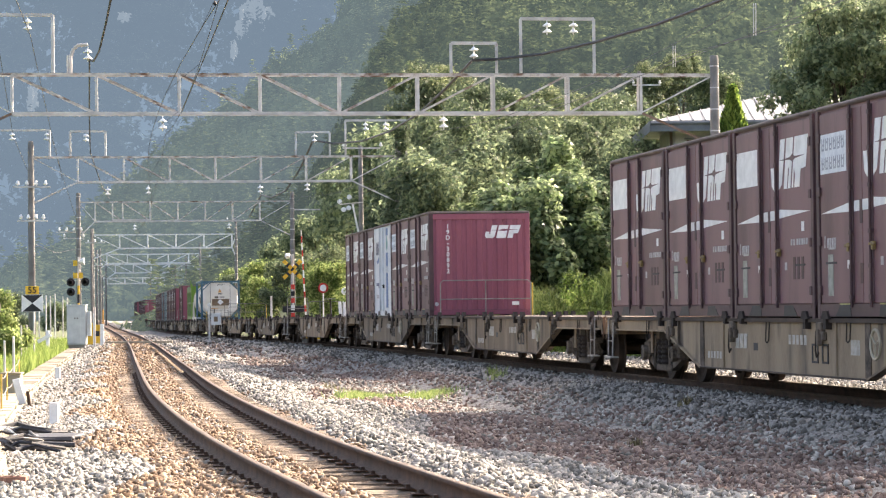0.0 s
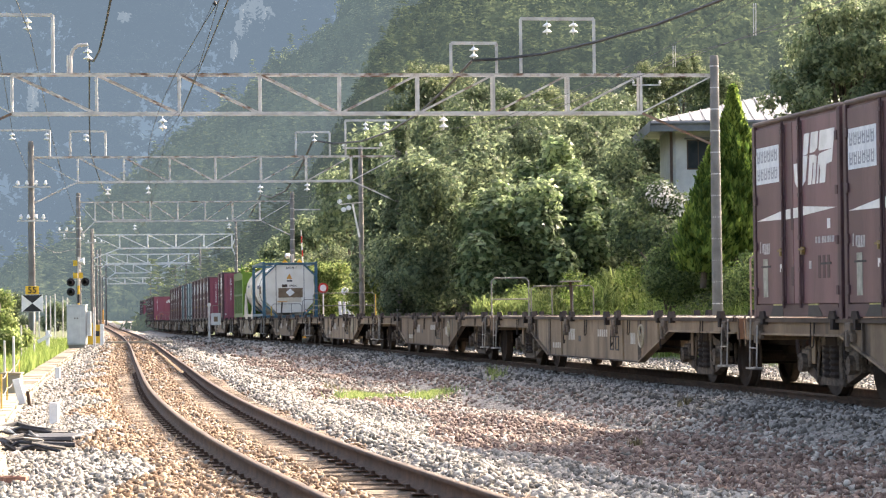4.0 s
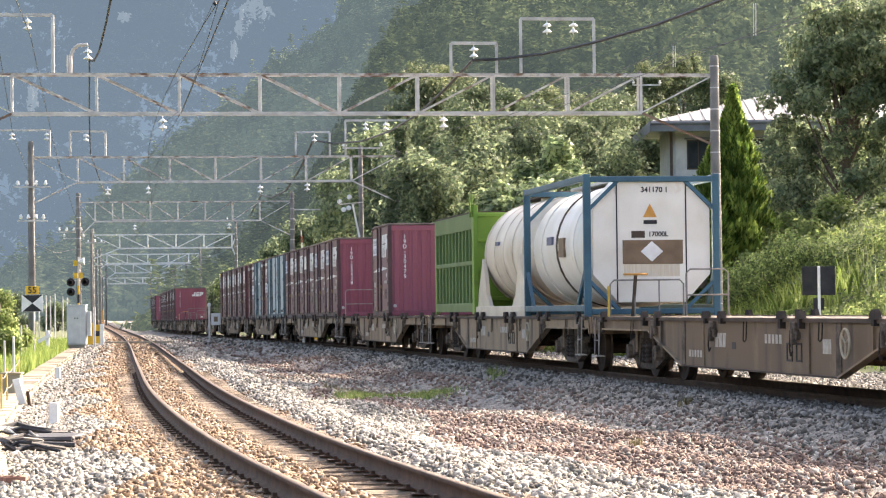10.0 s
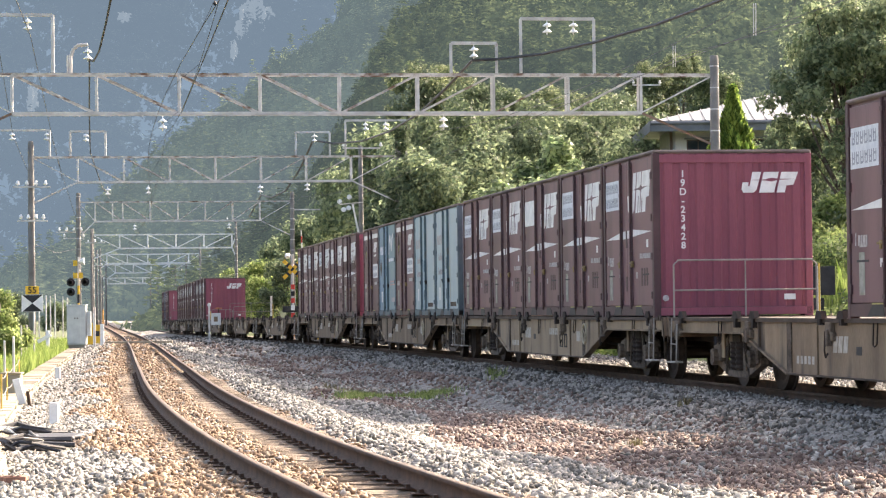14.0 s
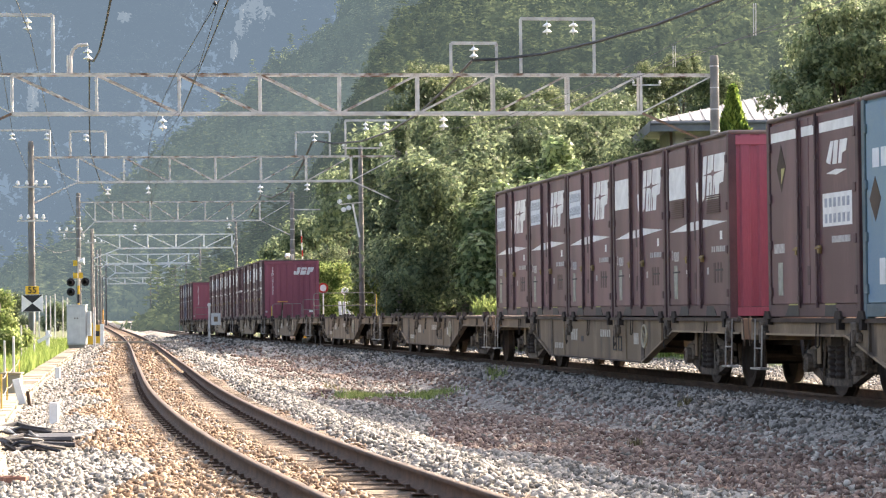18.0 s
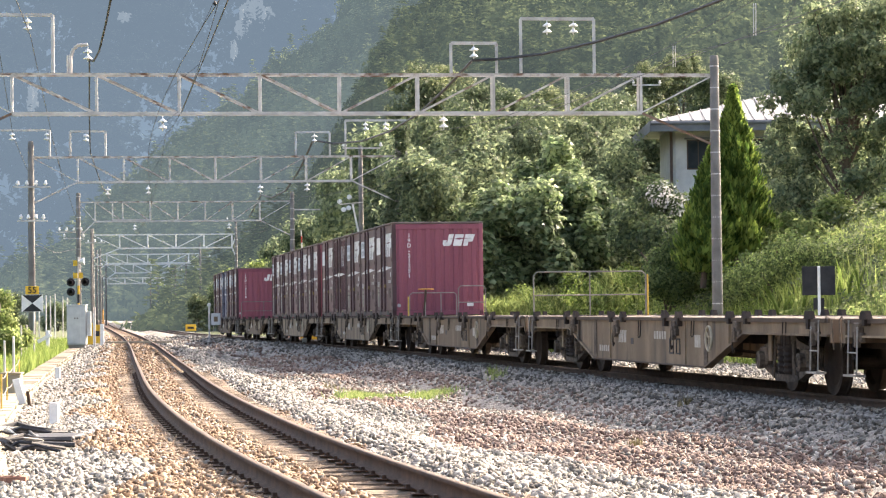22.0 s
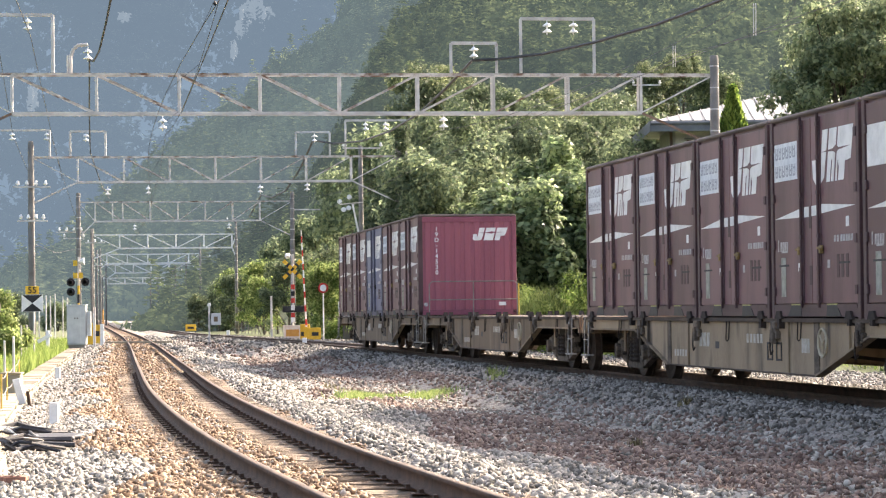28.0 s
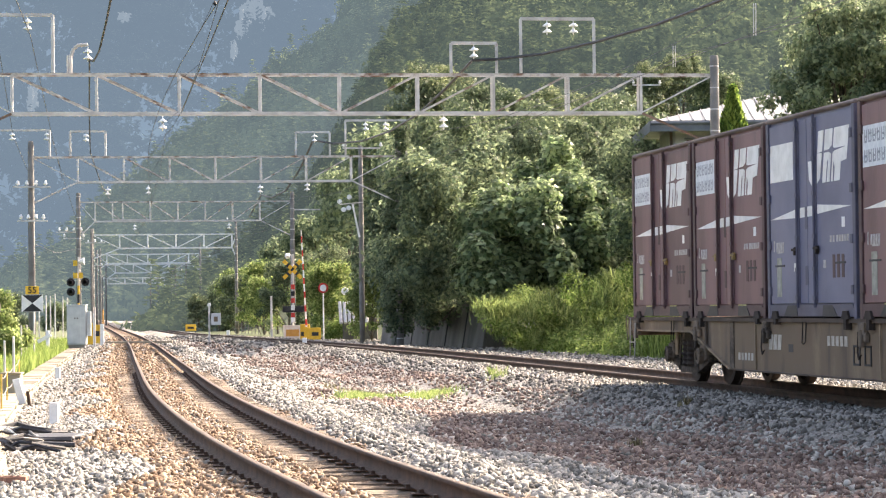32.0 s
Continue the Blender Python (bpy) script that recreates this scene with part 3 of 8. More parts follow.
def build_wagon():
    """Empty container flat wagon: fish-belly sills, deck, end beams, two bogies, brackets."""
    w = thing("flat_wagon", "grey-brown container flat wagon with grimy bogies and rusty deck", "freight wagon", "wagons of the goods train")
    for sy in (-1, 1):
        bm = bmesh.new()
        prof = [(-9.9, 0.79), (-9.9, 0.985), (9.9, 0.985), (9.9, 0.79), (5.95, 0.79), (3.85, 0.29), (-3.85, 0.29), (-5.95, 0.79)]
        plate(bm, prof, "Y", sy * 1.20 - 0.012, 0.024)
        sill = part("side_sill", bm, M["sill"], w, "dusty beige-grey fish-belly side sill")
        y0, y1 = sorted((sy * 1.165, sy * 1.255))
        part("sill_flange", boxes((-9.9, 9.9, y0, y1, 0.94, 0.996), (-3.9, 3.9, y0, y1, 0.272, 0.294), bevel=0.004), M["deck"], sill)
        for sg in (-1, 1):
            part("sill_rib", boxes((sg * 5.15 - 0.02, sg * 5.15 + 0.02, *sorted((sy * 1.15, sy * 1.245)), 0.60, 0.95)), M["sill"], sill)
            part("sill_rib", boxes((sg * 2.6 - 0.015, sg * 2.6 + 0.015, *sorted((sy * 1.16, sy * 1.235)), 0.30, 0.95)), M["sill"], sill)
            bm = bmesh.new()
            plate(bm, [(sg * 3.84, 0.272), (sg * 5.96, 0.775), (sg * 9.85, 0.775), (sg * 9.85, 0.80), (sg * 5.95, 0.80), (sg * 3.83, 0.297)][::sg], "Y", sy * 1.20 - 0.06, 0.12)
            part("slope_flange", bm, M["sill"], sill)
        for k in range(6):
            for e in (-0.43, 0.43):
                x = HEAD - k * SLOT * 0.9935 + e
                if abs(x) > 9.6:
                    continue
                bm = bmesh.new()
                plate(bm, [(x - 0.15, 0.985), (x + 0.15, 0.985), (x + 0.08, 1.085), (x - 0.08, 1.085)], "Y", sy * 1.255 - 0.035, 0.07)
                box(bm, x - 0.05, x + 0.05, *sorted((sy * 1.21, sy * 1.29)), 0.86 + 0.05 * (k % 2), 0.99)
                part("lock_bracket", bm, M["under"], sill)
            x = HEAD - k * SLOT * 0.9935 + 0.12 * (1 - 2 * (k % 2))
            x = max(-9.4, min(9.3, x))
            bm = boxes((x - 0.11, x + 0.10, *sorted((sy * 1.21, sy * 1.275)), 0.80, 0.95), (x - 0.03, x + 0.05, *sorted((sy * 1.23, sy * 1.30)), 0.66, 0.86), (x + 0.08, x + 0.16, *sorted((sy * 1.21, sy * 1.27)), 0.72, 0.83), bevel=0.012)
            part("lock_lever", bm, M["bogie"], sill)
            part("lock_hook", tubes(([(x - 0.07, sy * 1.28, 0.84), (x - 0.08, sy * 1.29, 0.60), (x - 0.03, sy * 1.29, 0.52), (x + 0.02, sy * 1.28, 0.57)], 0.012), seg=5), M["under"], sill)
        for x in (3.3,):
            bm = boxes((x - 0.17, x + 0.17, *sorted((sy * 1.212, sy * 1.216)), 0.56, 0.74))
            part("marking_panel", bm, M["faded"], sill, "faded pale painted marking panel")
        for x, dz in ((-7.1, 0.3), (-0.35, 0.26), (3.1, 0.22), (7.9, 0.32)):
            bm = tubes(([(x, sy * 1.25, 0.95), (x + 0.03, sy * 1.27, 0.95 - dz), (x + 0.09, sy * 1.27, 0.93 - dz), (x + 0.14, sy * 1.26, 0.96 - dz), (x + 0.15, sy * 1.25, 0.95)], 0.009), seg=5)
            part("hanging_chain", bm, M["under"], sill)
        for sg in (-1, 1):
            x = sg * 3.80
            part("sill_stiffener", boxes((x - 0.10, x + 0.10, *sorted((sy * 1.21, sy * 1.226)), 0.30, 0.94)), M["bogie"], sill, "rust-brown stained stiffener plate")
        if sy < 0:
            bm = bmesh.new()
            for q in range(3):
                plate(bm, slanted(-2.0 + q * 0.20, -1.84 + q * 0.20, 0.58, 0.78, 0.05), "Y", -1.2145, -0.003)
            part("operator_mark", bm, M["faded"], sill, "faded white operator's mark on the sill")
            part("small_lettering", boxes(*[(0.55 + q * 0.17, 0.66 + q * 0.17, -1.2155, -1.2125, 0.66, 0.78) for q in range(5)]), M["faded"], sill)
            part("small_lettering", boxes(*[(-3.5 + q * 0.16, -3.40 + q * 0.16, -1.2155, -1.2125, 0.42, 0.52) for q in range(5)]), M["faded"], sill)
        for x in (1.7, 2.12):
            bm = boxes((x - 0.13, x - 0.09, *sorted((sy * 1.212, sy * 1.222)), 0.44, 0.68), (x + 0.09, x + 0.13, *sorted((sy * 1.212, sy * 1.222)), 0.44, 0.68),
                       (x - 0.13, x + 0.13, *sorted((sy * 1.212, sy * 1.222)), 0.655, 0.68), (x - 0.13, x + 0.13, *sorted((sy * 1.212, sy * 1.222)), 0.44, 0.465))
            part("card_frame", bm, M["black"], sill)
        # hole drawn as a flat black plate, its inner shade in the colour
        part("sill_hole", boxes((-1.1, -0.9, *sorted((sy * 1.2125, sy * 1.216)), 0.56, 0.66), bevel=0.001), M["black"], sill)
    bm = boxes((-9.9, 9.9, -1.19, 1.19, 0.955, 0.982))
    for x in np.arange(-9.0, 9.1, 1.5):
        box(bm, x - 0.06, x + 0.06, -1.18, 1.18, 0.80, 0.955)
    part("deck", bm, M["deck"], w, "rusty steel deck plate")
    part("centre_sill", boxes((-10.0, 10.0, -0.30, 0.30, 0.60, 0.955), bevel=0.01), M["under"], w)
    for sg in (-1, 1):
        part("end_beam", boxes((sg * 9.96 - 0.06, sg * 9.96 + 0.06, -1.24, 1.24, 0.70, 0.99), bevel=0.01), M["sill"], w)
        bm = boxes((sg * 10.12 - 0.16, sg * 10.12 + 0.08, -0.16, 0.16, 0.74, 1.0), bevel=0.02)
        tube(bm, [(sg * 9.9, 0.4, 0.72), (sg * 10.15, 0.42, 0.5), (sg * 10.2, 0.25, 0.42)], 0.03)
        part("coupler", bm, M["under"], w)
        for sy in (-1, 1):
            bm = tubes(([(sg * 9.62, sy * 1.29, 0.98), (sg * 9.62, sy * 1.31, 0.34), (sg * 9.30, sy * 1.31, 0.34), (sg * 9.30, sy * 1.29, 0.90)], 0.011),
                       ([(sg * 9.62, sy * 1.31, 0.60), (sg * 9.30, sy * 1.31, 0.60)], 0.010), seg=5)
            box(bm, sg * 9.46 - 0.22, sg * 9.46 + 0.22, *sorted((sy * 1.22, sy * 1.35)), 0.32, 0.345)
            part("step_iron", bm, M["pipe_pale"], w, "pale worn pipe step")
            bm = tubes(([(sg * 9.99, sy * 1.22, 0.70), (sg * 10.06, sy * 1.24, 0.62), (sg * 10.06, sy * 1.26, 0.98), (sg * 9.90, sy * 1.28, 1.02), (sg * 9.82, sy * 1.27, 0.95)], 0.009), seg=5)
            part("grab_handle", bm, M["bogie"], w, "dusty bent pipe grab handle")
        bog = new("bogie")
        bog.parent = w
        bog.location = (sg * 7.1, 0, 0)
        for sy in (-1, 1):
            bm = bmesh.new()
            y = sy * 0.93 - 0.05
            for poly in ([(-1.16, 0.52), (-1.12, 0.62), (-0.58, 0.70), (-0.40, 0.77), (0.40, 0.77), (0.58, 0.70), (1.12, 0.62), (1.16, 0.52), (0.5, 0.60), (0.36, 0.66), (-0.36, 0.66), (-0.5, 0.60)],
                         [(-0.52, 0.16), (-0.52, 0.25), (0.52, 0.25), (0.52, 0.16)], [(-0.40, 0.25), (-0.40, 0.66), (-0.27, 0.66), (-0.27, 0.25)], [(0.27, 0.25), (0.27, 0.66), (0.40, 0.66), (0.40, 0.25)],
                         [(-1.14, 0.34), (-1.14, 0.44), (-0.80, 0.38), (-0.46, 0.25), (-0.46, 0.16)], [(1.14, 0.34), (0.46, 0.16), (0.46, 0.25), (0.80, 0.38), (1.14, 0.44)]):
                plate(bm, poly, "Y", y, 0.11)
            part("side_frame", bm, M["bogie"], bog, "dusty cast steel bogie frame")
            for x in (-0.95, 0.95):
                bm = boxes((x - 0.17, x + 0.17, *sorted((sy * 0.90, sy * 1.03)), 0.36, 0.60), bevel=0.02)
                lathe(bm, [(0.12, sy * 1.02), (0.12, sy * 1.10), (0.07, sy * 1.115), (0.07, sy * 1.10)], "Y", 12, (x, 0, 0.43))
                part("axle_box", bm, M["bogie"], bog)
                bm = boxes((x * 0.50 - 0.06, x * 0.50 + 0.06, *sorted((sy * 0.50, sy * 0.66)), 0.30, 0.62), bevel=0.02)
                part("brake_shoe", bm, M["bogie"], bog)
                part("brake_hanger", tubes(([(x * 0.47, sy * 0.98, 0.76), (x * 0.50, sy * 1.0, 0.44), (x * 0.62, sy * 0.98, 0.20)], 0.02), seg=5), M["bogie"], bog)
            for x in (-0.13, 0.13):
                part("spring", lathe(bmesh.new(), [(0.075 + 0.028 * (q % 2), 0.26 + 0.036 * q) for q in range(12)], "Z", 10, (x, sy * 0.96, 0)), M["under"], bog)
            part("hanger_plate", boxes((-0.75, -0.60, *sorted((sy * 0.99, sy * 1.01)), 0.42, 0.80), bevel=0.004), M["sill"], bog)
        part("bolster", boxes((-0.22, 0.22, -1.0, 1.0, 0.52, 0.78), (-1.2, 1.2, -0.08, 0.08, 0.45, 0.60), bevel=0.02), M["under"], bog)
        for sx in (-1, 1):
            part("brake_beam", tubes(([(sx * 0.42, -0.75, 0.36), (sx * 0.42, 0.75, 0.36)], 0.05)), M["under"], bog)
            ws = part("wheelset", tubes(([(0, -0.60, 0), (0, 0.60, 0)], 0.08), seg=10), M["under"], w)
            ws.location = (sg * 7.1 + sx * 0.95, 0, 0.43)
            for sy in (-1, 1):
                wh = part("wheel", WHEEL_ME, None, ws)
                wh.matrix_basis = pose(0, sy * 0.565, 0, 0, 0, 0 if sy < 0 else 180)
    bm = boxes((-1.5, -0.5, -0.5, 0.5, 0.35, 0.75), (0.6, 2.2, -0.9, -0.5, 0.42, 0.72), (2.6, 3.2, 0.2, 0.8, 0.3, 0.7), bevel=0.03)
    tube(bm, [(-6, 0.7, 0.62), (6, 0.7, 0.62)], 0.03)
    part("brake_gear", bm, M["under"], w)
    part("air_reservoir", lathe(bmesh.new(), [(0.05, -0.75), (0.2, -0.68), (0.2, 0.68), (0.05, 0.75)], "X", 14, (-2.7, -0.75, 0.55)), M["under"], w)
    for sg in (-1, 1):
        part("brake_rod", tubes(([(sg * 1.5, -0.3, 0.5), (sg * 6.2, -0.3, 0.42)], 0.025)), M["under"], w)
        part("air_hose", tubes(([(sg * 9.95, -0.42, 0.74), (sg * 10.12, -0.44, 0.5), (sg * 10.18, -0.4, 0.34), (sg * 10.16, -0.3, 0.40)], 0.028)), M["black"], w)
    hw = part("brake_handwheel", ring(bmesh.new(), (4.4, -1.33, 0.70), "Y", 0.17, 0.018), M["wheel_yellow"], w, "dull yellow brake hand wheel")
    for a0 in (0.4, 2.5, 4.6):
        part("spoke", tubes(([(4.4, -1.33, 0.70), (4.4 + 0.17 * math.cos(a0), -1.33, 0.70 + 0.17 * math.sin(a0))], 0.012), seg=5), M["wheel_yellow"], hw)
    return w


def pipe_frame(y0, y1, z0, z1, bars, x=9.95, posts=2):
    """Bent pipe railing across the wagon's end."""
    r = 0.07
    lines = [([(x, y0, z0), (x, y0, z1 - r), (x, y0 + r, z1), (x, y1 - r, z1), (x, y1, z1 - r), (x, y1, z0)], 0.016)]
    lines += [([(x, y0, b), (x, y1, b)], 0.014) for b in bars]
    lines += [([(x, y0 + (y1 - y0) * (k + 1) / (posts + 1), z0), (x, y0 + (y1 - y0) * (k + 1) / (posts + 1), z1)], 0.014) for k in range(posts)]
    return tubes(*lines, seg=6)


def add_railing(w, kind):
    if kind == "wide":
        part("end_railing", pipe_frame(-1.05, 1.2, 0.95, 1.86, (1.40,), posts=1), M["rail_pipe"], w, "pipe railing across the wagon's end")
        part("yellow_post", tubes(([(9.95, 1.24, 0.95), (9.95, 1.24, 1.80)], 0.018)), M["pipe_yellow"], w)
    elif kind == "brake":
        part("end_railing", pipe_frame(-0.85, 0.45, 0.95, 1.62, (), posts=2), M["rail_pipe"], w, "pipe railing across the wagon's end")
        part("platform_railing", pipe_frame(0.5, 1.25, 0.95, 1.80, (1.35,), posts=0), M["rail_pipe"], w, "taller pipe railing of the brake platform")
        col = part("brake_column", tubes(([(9.90, -0.45, 0.95), (9.96, -0.40, 1.70)], 0.035)), M["deck"], w)
        bm = ring(bmesh.new(), (9.96, -0.4, 1.72), "Z", 0.2, 0.02)
        part("brake_wheel", bm, M["pipe_orange"], col, "orange brake hand wheel")
        part("yellow_post", tubes(([(9.95, -0.88, 0.95), (9.95, -0.88, 1.52)], 0.022)), M["pipe_yellow"], w)
    elif kind == "brake_swapped":
        part("end_railing", pipe_frame(-0.35, 1.0, 0.95, 1.62, (), posts=2), M["rail_pipe"], w, "pipe railing across the wagon's end")
        part("platform_railing", pipe_frame(-1.2, -0.4, 0.95, 1.80, (1.35,), posts=0), M["rail_pipe"], w, "taller pipe railing of the brake platform")
        col = part("brake_column", tubes(([(9.90, 0.55, 0.95), (9.96, 0.5, 1.70)], 0.035)), M["deck"], w)
        part("brake_wheel", boxes((9.76, 10.16, 0.3, 0.7, 1.70, 1.73), bevel=0.01), M["rail_pipe"], col)


LC, WC, HC = 3.715, 2.52, 2.59


def lozenge():
    return [(-1.62, 1.36), (-0.05, 1.295), (1.62, 1.36), (0.05, 1.425)]


def slanted(x0, x1, z0, z1, k=0.08):
    return [(x0, z0), (x1, z0), (x1 + k, z1), (x0 + k, z1)]


def build_container(style):
    """Twelve-foot rail container with side doors, corrugated ends and corner posts; style picks paint and marks."""
    paint = {"red": "brown", "sticker": "brown", "slate": "slate", "white": "jwhite", "sky": "sky", "gradient": "gradient", "plain": "brown", "vent": "brown", "mark": "brown"}[style]
    end_paint = "wine" if paint == "brown" else paint
    names = {"red": ("wine-red steel freight container with white squares and lozenge stripe", "freight container"),
             "sticker": ("wine-red steel freight container with pale stickers on its doors", "freight container"),
             "plain": ("weathered wine-red steel freight container with brown sides", "freight container"),
             "mark": ("brown freight container with small white marks", "freight container"),
             "vent": ("brown ventilated freight container with ribbed side", "freight container"),
             "slate": ("slate-blue steel freight container with white marks", "freight container"),
             "white": ("white freight container with blue crescent and stripe", "freight container"),
             "sky": ("pale sky-blue lashing freight container with rust stains", "freight container"),
             "gradient": ("blue to pale-teal shaded freight container", "freight container")}[style]
    c = thing("freight_container", names[0], names[1], "containers on the train")
    hx, hy = LC / 2, WC / 2
    frame_m = {"brown": M["brown_dark"], "slate": M["slate_dark"], "sky": M["sky_dark"], "gradient": M["sky_dark"]}.get(paint, M[paint])
    part("body", boxes((-hx + 0.05, hx - 0.05, -hy + 0.045, hy - 0.045, 0.13, HC - 0.05)), M[paint], c)
    part("roof", boxes((-hx, hx, -hy, hy, HC - 0.06, HC), bevel=0.02), M["roof"], c, "dusty grey-brown roof sheet")
    bm = boxes((-hx, hx, -hy, -hy + 0.10, 0.03, 0.16), (-hx, hx, hy - 0.10, hy, 0.03, 0.16), (-hx, -hx + 0.1, -hy, hy, 0.03, 0.16), (hx - 0.1, hx, -hy, hy, 0.03, 0.16),
               (-hx + 0.1, hx - 0.1, -hy + 0.1, hy - 0.1, 0.05, 0.13), bevel=0.006)
    part("base_frame", bm, frame_m, c)
    for sx in (-1, 1):
        for sy in (-1, 1):
            a, b = sorted((sx * hx, sx * (hx - 0.11)))
            d, e = sorted((sy * (hy + 0.003), sy * (hy - 0.11)))
            part("corner_post", boxes((a, b, d, e, 0.0, HC - 0.055), bevel=0.008), frame_m if sy < 0 else M[end_paint], c)
        # corrugated end sheet
        bm = bmesh.new()
        prof = [(-hy + 0.1, 0.0)]
        for k in range(9):
            y = -hy + 0.24 + k * (WC - 0.48) / 8
            prof += [(y - 0.085, 0.0), (y - 0.055, 0.026), (y + 0.055, 0.026), (y + 0.085, 0.0)]
        prof.append((hy - 0.1, 0.0))
        lo = [bm.verts.new((sx * (hx - 0.03 + d_), y_, 0.15)) for y_, d_ in prof]
        hi = [bm.verts.new((sx * (hx - 0.03 + d_), y_, HC - 0.06)) for y_, d_ in prof]
        for q in range(len(prof) - 1):
            bm.faces.new((lo[q], lo[q + 1], hi[q + 1], hi[q])[::sx])
        part("end_wall", bm, M[end_paint], c, "corrugated wine-red end wall" if paint == "brown" else "")
        for z in (0.105, HC - 0.13):
            part("end_rail", boxes((*sorted((sx * (hx - 0.05), sx * (hx + 0.003))), -hy + 0.1, hy - 0.1, z - 0.075, z + 0.05), bevel=0.006), M[end_paint], c)
    for sy in (-1, 1):
        # two-leaf side door with lock rods either side of a narrow middle panel
        for sx, u0, u1, rod_x in ((-1, -hx + 0.13, -0.105, -0.46), (1, -0.085, hx - 0.13, 0.27)):
            d, e = sorted((sy * (hy - 0.05), sy * (hy - 0.012)))
            door = part("side_door", boxes((u0, u1, d, e, 0.19, HC - 0.10), bevel=0.006), M[paint], c)
            bm = boxes((rod_x - 0.045, rod_x + 0.045, *sorted((sy * (hy - 0.02), sy * (hy + 0.006))), 0.2, HC - 0.11), bevel=0.01)
            part("door_stile", bm, frame_m, door)
            bm = tubes(([(rod_x, sy * (hy + 0.016), 0.14), (rod_x, sy * (hy + 0.016), HC - 0.07)], 0.021))
            for z in (0.26, 0.62, 1.02, 1.55, 1.98, HC - 0.2):
                box(bm, rod_x - 0.045, rod_x + 0.045, *sorted((sy * (hy + 0.002), sy * (hy + 0.034))), z - 0.025, z + 0.025)
            part("lock_rod", bm, frame_m, door)
            hx_ = rod_x - 0.10 if sx < 0 else rod_x + 0.09
            bm = boxes((hx_ - 0.10, hx_ + 0.10, *sorted((sy * (hy + 0.01), sy * (hy + 0.04))), 0.855, 0.885), (hx_ - 0.03, hx_ + 0.03, *sorted((sy * (hy - 0.01), sy * (hy + 0.035))), 0.80, 0.90), bevel=0.006)
            part("lock_handle", bm, M["handle_worn"] if paint == "brown" else M["under"], door, "worn yellow-brown lock handle" if paint == "brown" else "")
            for z in ((0.35, 0.95, 1.55, 2.2) if sy < 0 else ()):
                part("hinge", boxes((sx * (hx - 0.13) - 0.045, sx * (hx - 0.13) + 0.045, *sorted((sy * (hy - 0.02), sy * (hy + 0.016))), z - 0.055, z + 0.055), bevel=0.006), frame_m, door)
        if sy < 0:
            for z0, z1 in ((1.12, 1.40), (0.42, 0.66)):
                part("latch_plate", boxes((-0.19, -0.08, *sorted((sy * (hy - 0.02), sy * (hy - 0.006))), z0, z1), bevel=0.004), frame_m, c, "dark oily latch plate")
        for x in (-1, 1):
            # pocket is a flat black plate: shade of the recess is painted
            bm = bmesh.new()
            plate(bm, [(x * 0.52, 0.035), (x * 1.12, 0.035), (x * 0.94, 0.17), (x * 0.56, 0.17)][::x], "Y", sy * hy - 0.006, 0.012)
            part("fork_pocket", bm, M["black"], c)
            if style in ("sticker", "mark", "vent") and sy < 0:
                part("pocket_edge", boxes((x * 0.75 - 0.20, x * 0.75 + 0.20, sy * (hy + 0.008), sy * (hy - 0.01), 0.172, 0.19)), M["pocket_yellow"], c, "worn yellow pocket edge")
        part("sill_plate", boxes((-hx + 0.12, hx - 0.12, *sorted((sy * (hy - 0.03), sy * (hy + 0.005))), 0.135, 0.18)), frame_m, c)
        if sy > 0:
            continue
        face = sy * (hy - 0.0125)
        # which way is the front of this side in its own view
        sg = 1 if sy < 0 else -1

        def mark(name, poly, m_, z_off=0.0, lab=""):
            bm_ = bmesh.new()
            plate(bm_, [(sg * a_, b_) for a_, b_ in poly], "Y", face, sy * (0.004 + z_off))
            part(name, bm_, m_, c, lab)

        def marks(name, polys, m_, z_off=0.0, lab=""):
            bm_ = bmesh.new()
            for poly in polys:
                plate(bm_, [(sg * a_, b_) for a_, b_ in poly], "Y", face, sy * (0.004 + z_off))
            part(name, bm_, m_, c, lab)
        W_ = M["white_paint"]
        if style in ("red", "sticker", "plain", "slate"):
            sq = M["sticker"] if style == "sticker" else W_
            mark("door_sticker", slanted(-1.70, -0.68, 1.76, 2.24, 0.0), sq)
            if style == "sticker":
                for zz in (1.81, 2.04):
                    bm_ = bmesh.new()
                    for q in range(6):
                        u = -1.64 + q * 0.155
                        for a_, b_, c_, d_ in ((0, 0.03, 0, 0.15), (0.085, 0.112, 0.02, 0.15), (0, 0.112, 0.06 + 0.03 * (q % 2), 0.085 + 0.03 * (q % 2)), (0.02, 0.10, 0, 0.025)):
                            plate(bm_, [(sg * e_, f_) for e_, f_ in slanted(u + a_, u + b_, zz + c_, zz + d_, 0)], "Y", face, sy * 0.006)
                    part("illegible_lettering", bm_, M["sticker_ink"], c, "illegible faded grey strokes")
            # slots are black strips standing for the shade inside them
            for u in (-1.52, 1.02):
                mark("vent_slot", slanted(u, u + 0.42, 0.665, 0.69, 0), M["black"], 0.002)
            lg = "white operator's mark, plain slanted shapes"
            mark("operator_mark", [(-0.02, 1.95), (0.02, 1.72), (0.12, 1.65), (0.22, 1.66), (0.22, 1.78), (0.13, 1.80), (0.11, 1.95)], W_, 0.004, lg)
            mark("operator_mark", [(0.33, 1.66), (0.46, 1.72), (0.64, 2.30), (0.42, 2.30), (0.36, 2.02)], W_, 0.0, lg)
            mark("operator_mark", [(0.55, 1.66), (0.84, 1.66), (1.00, 2.30), (0.70, 2.30)], W_, 0.0, lg)
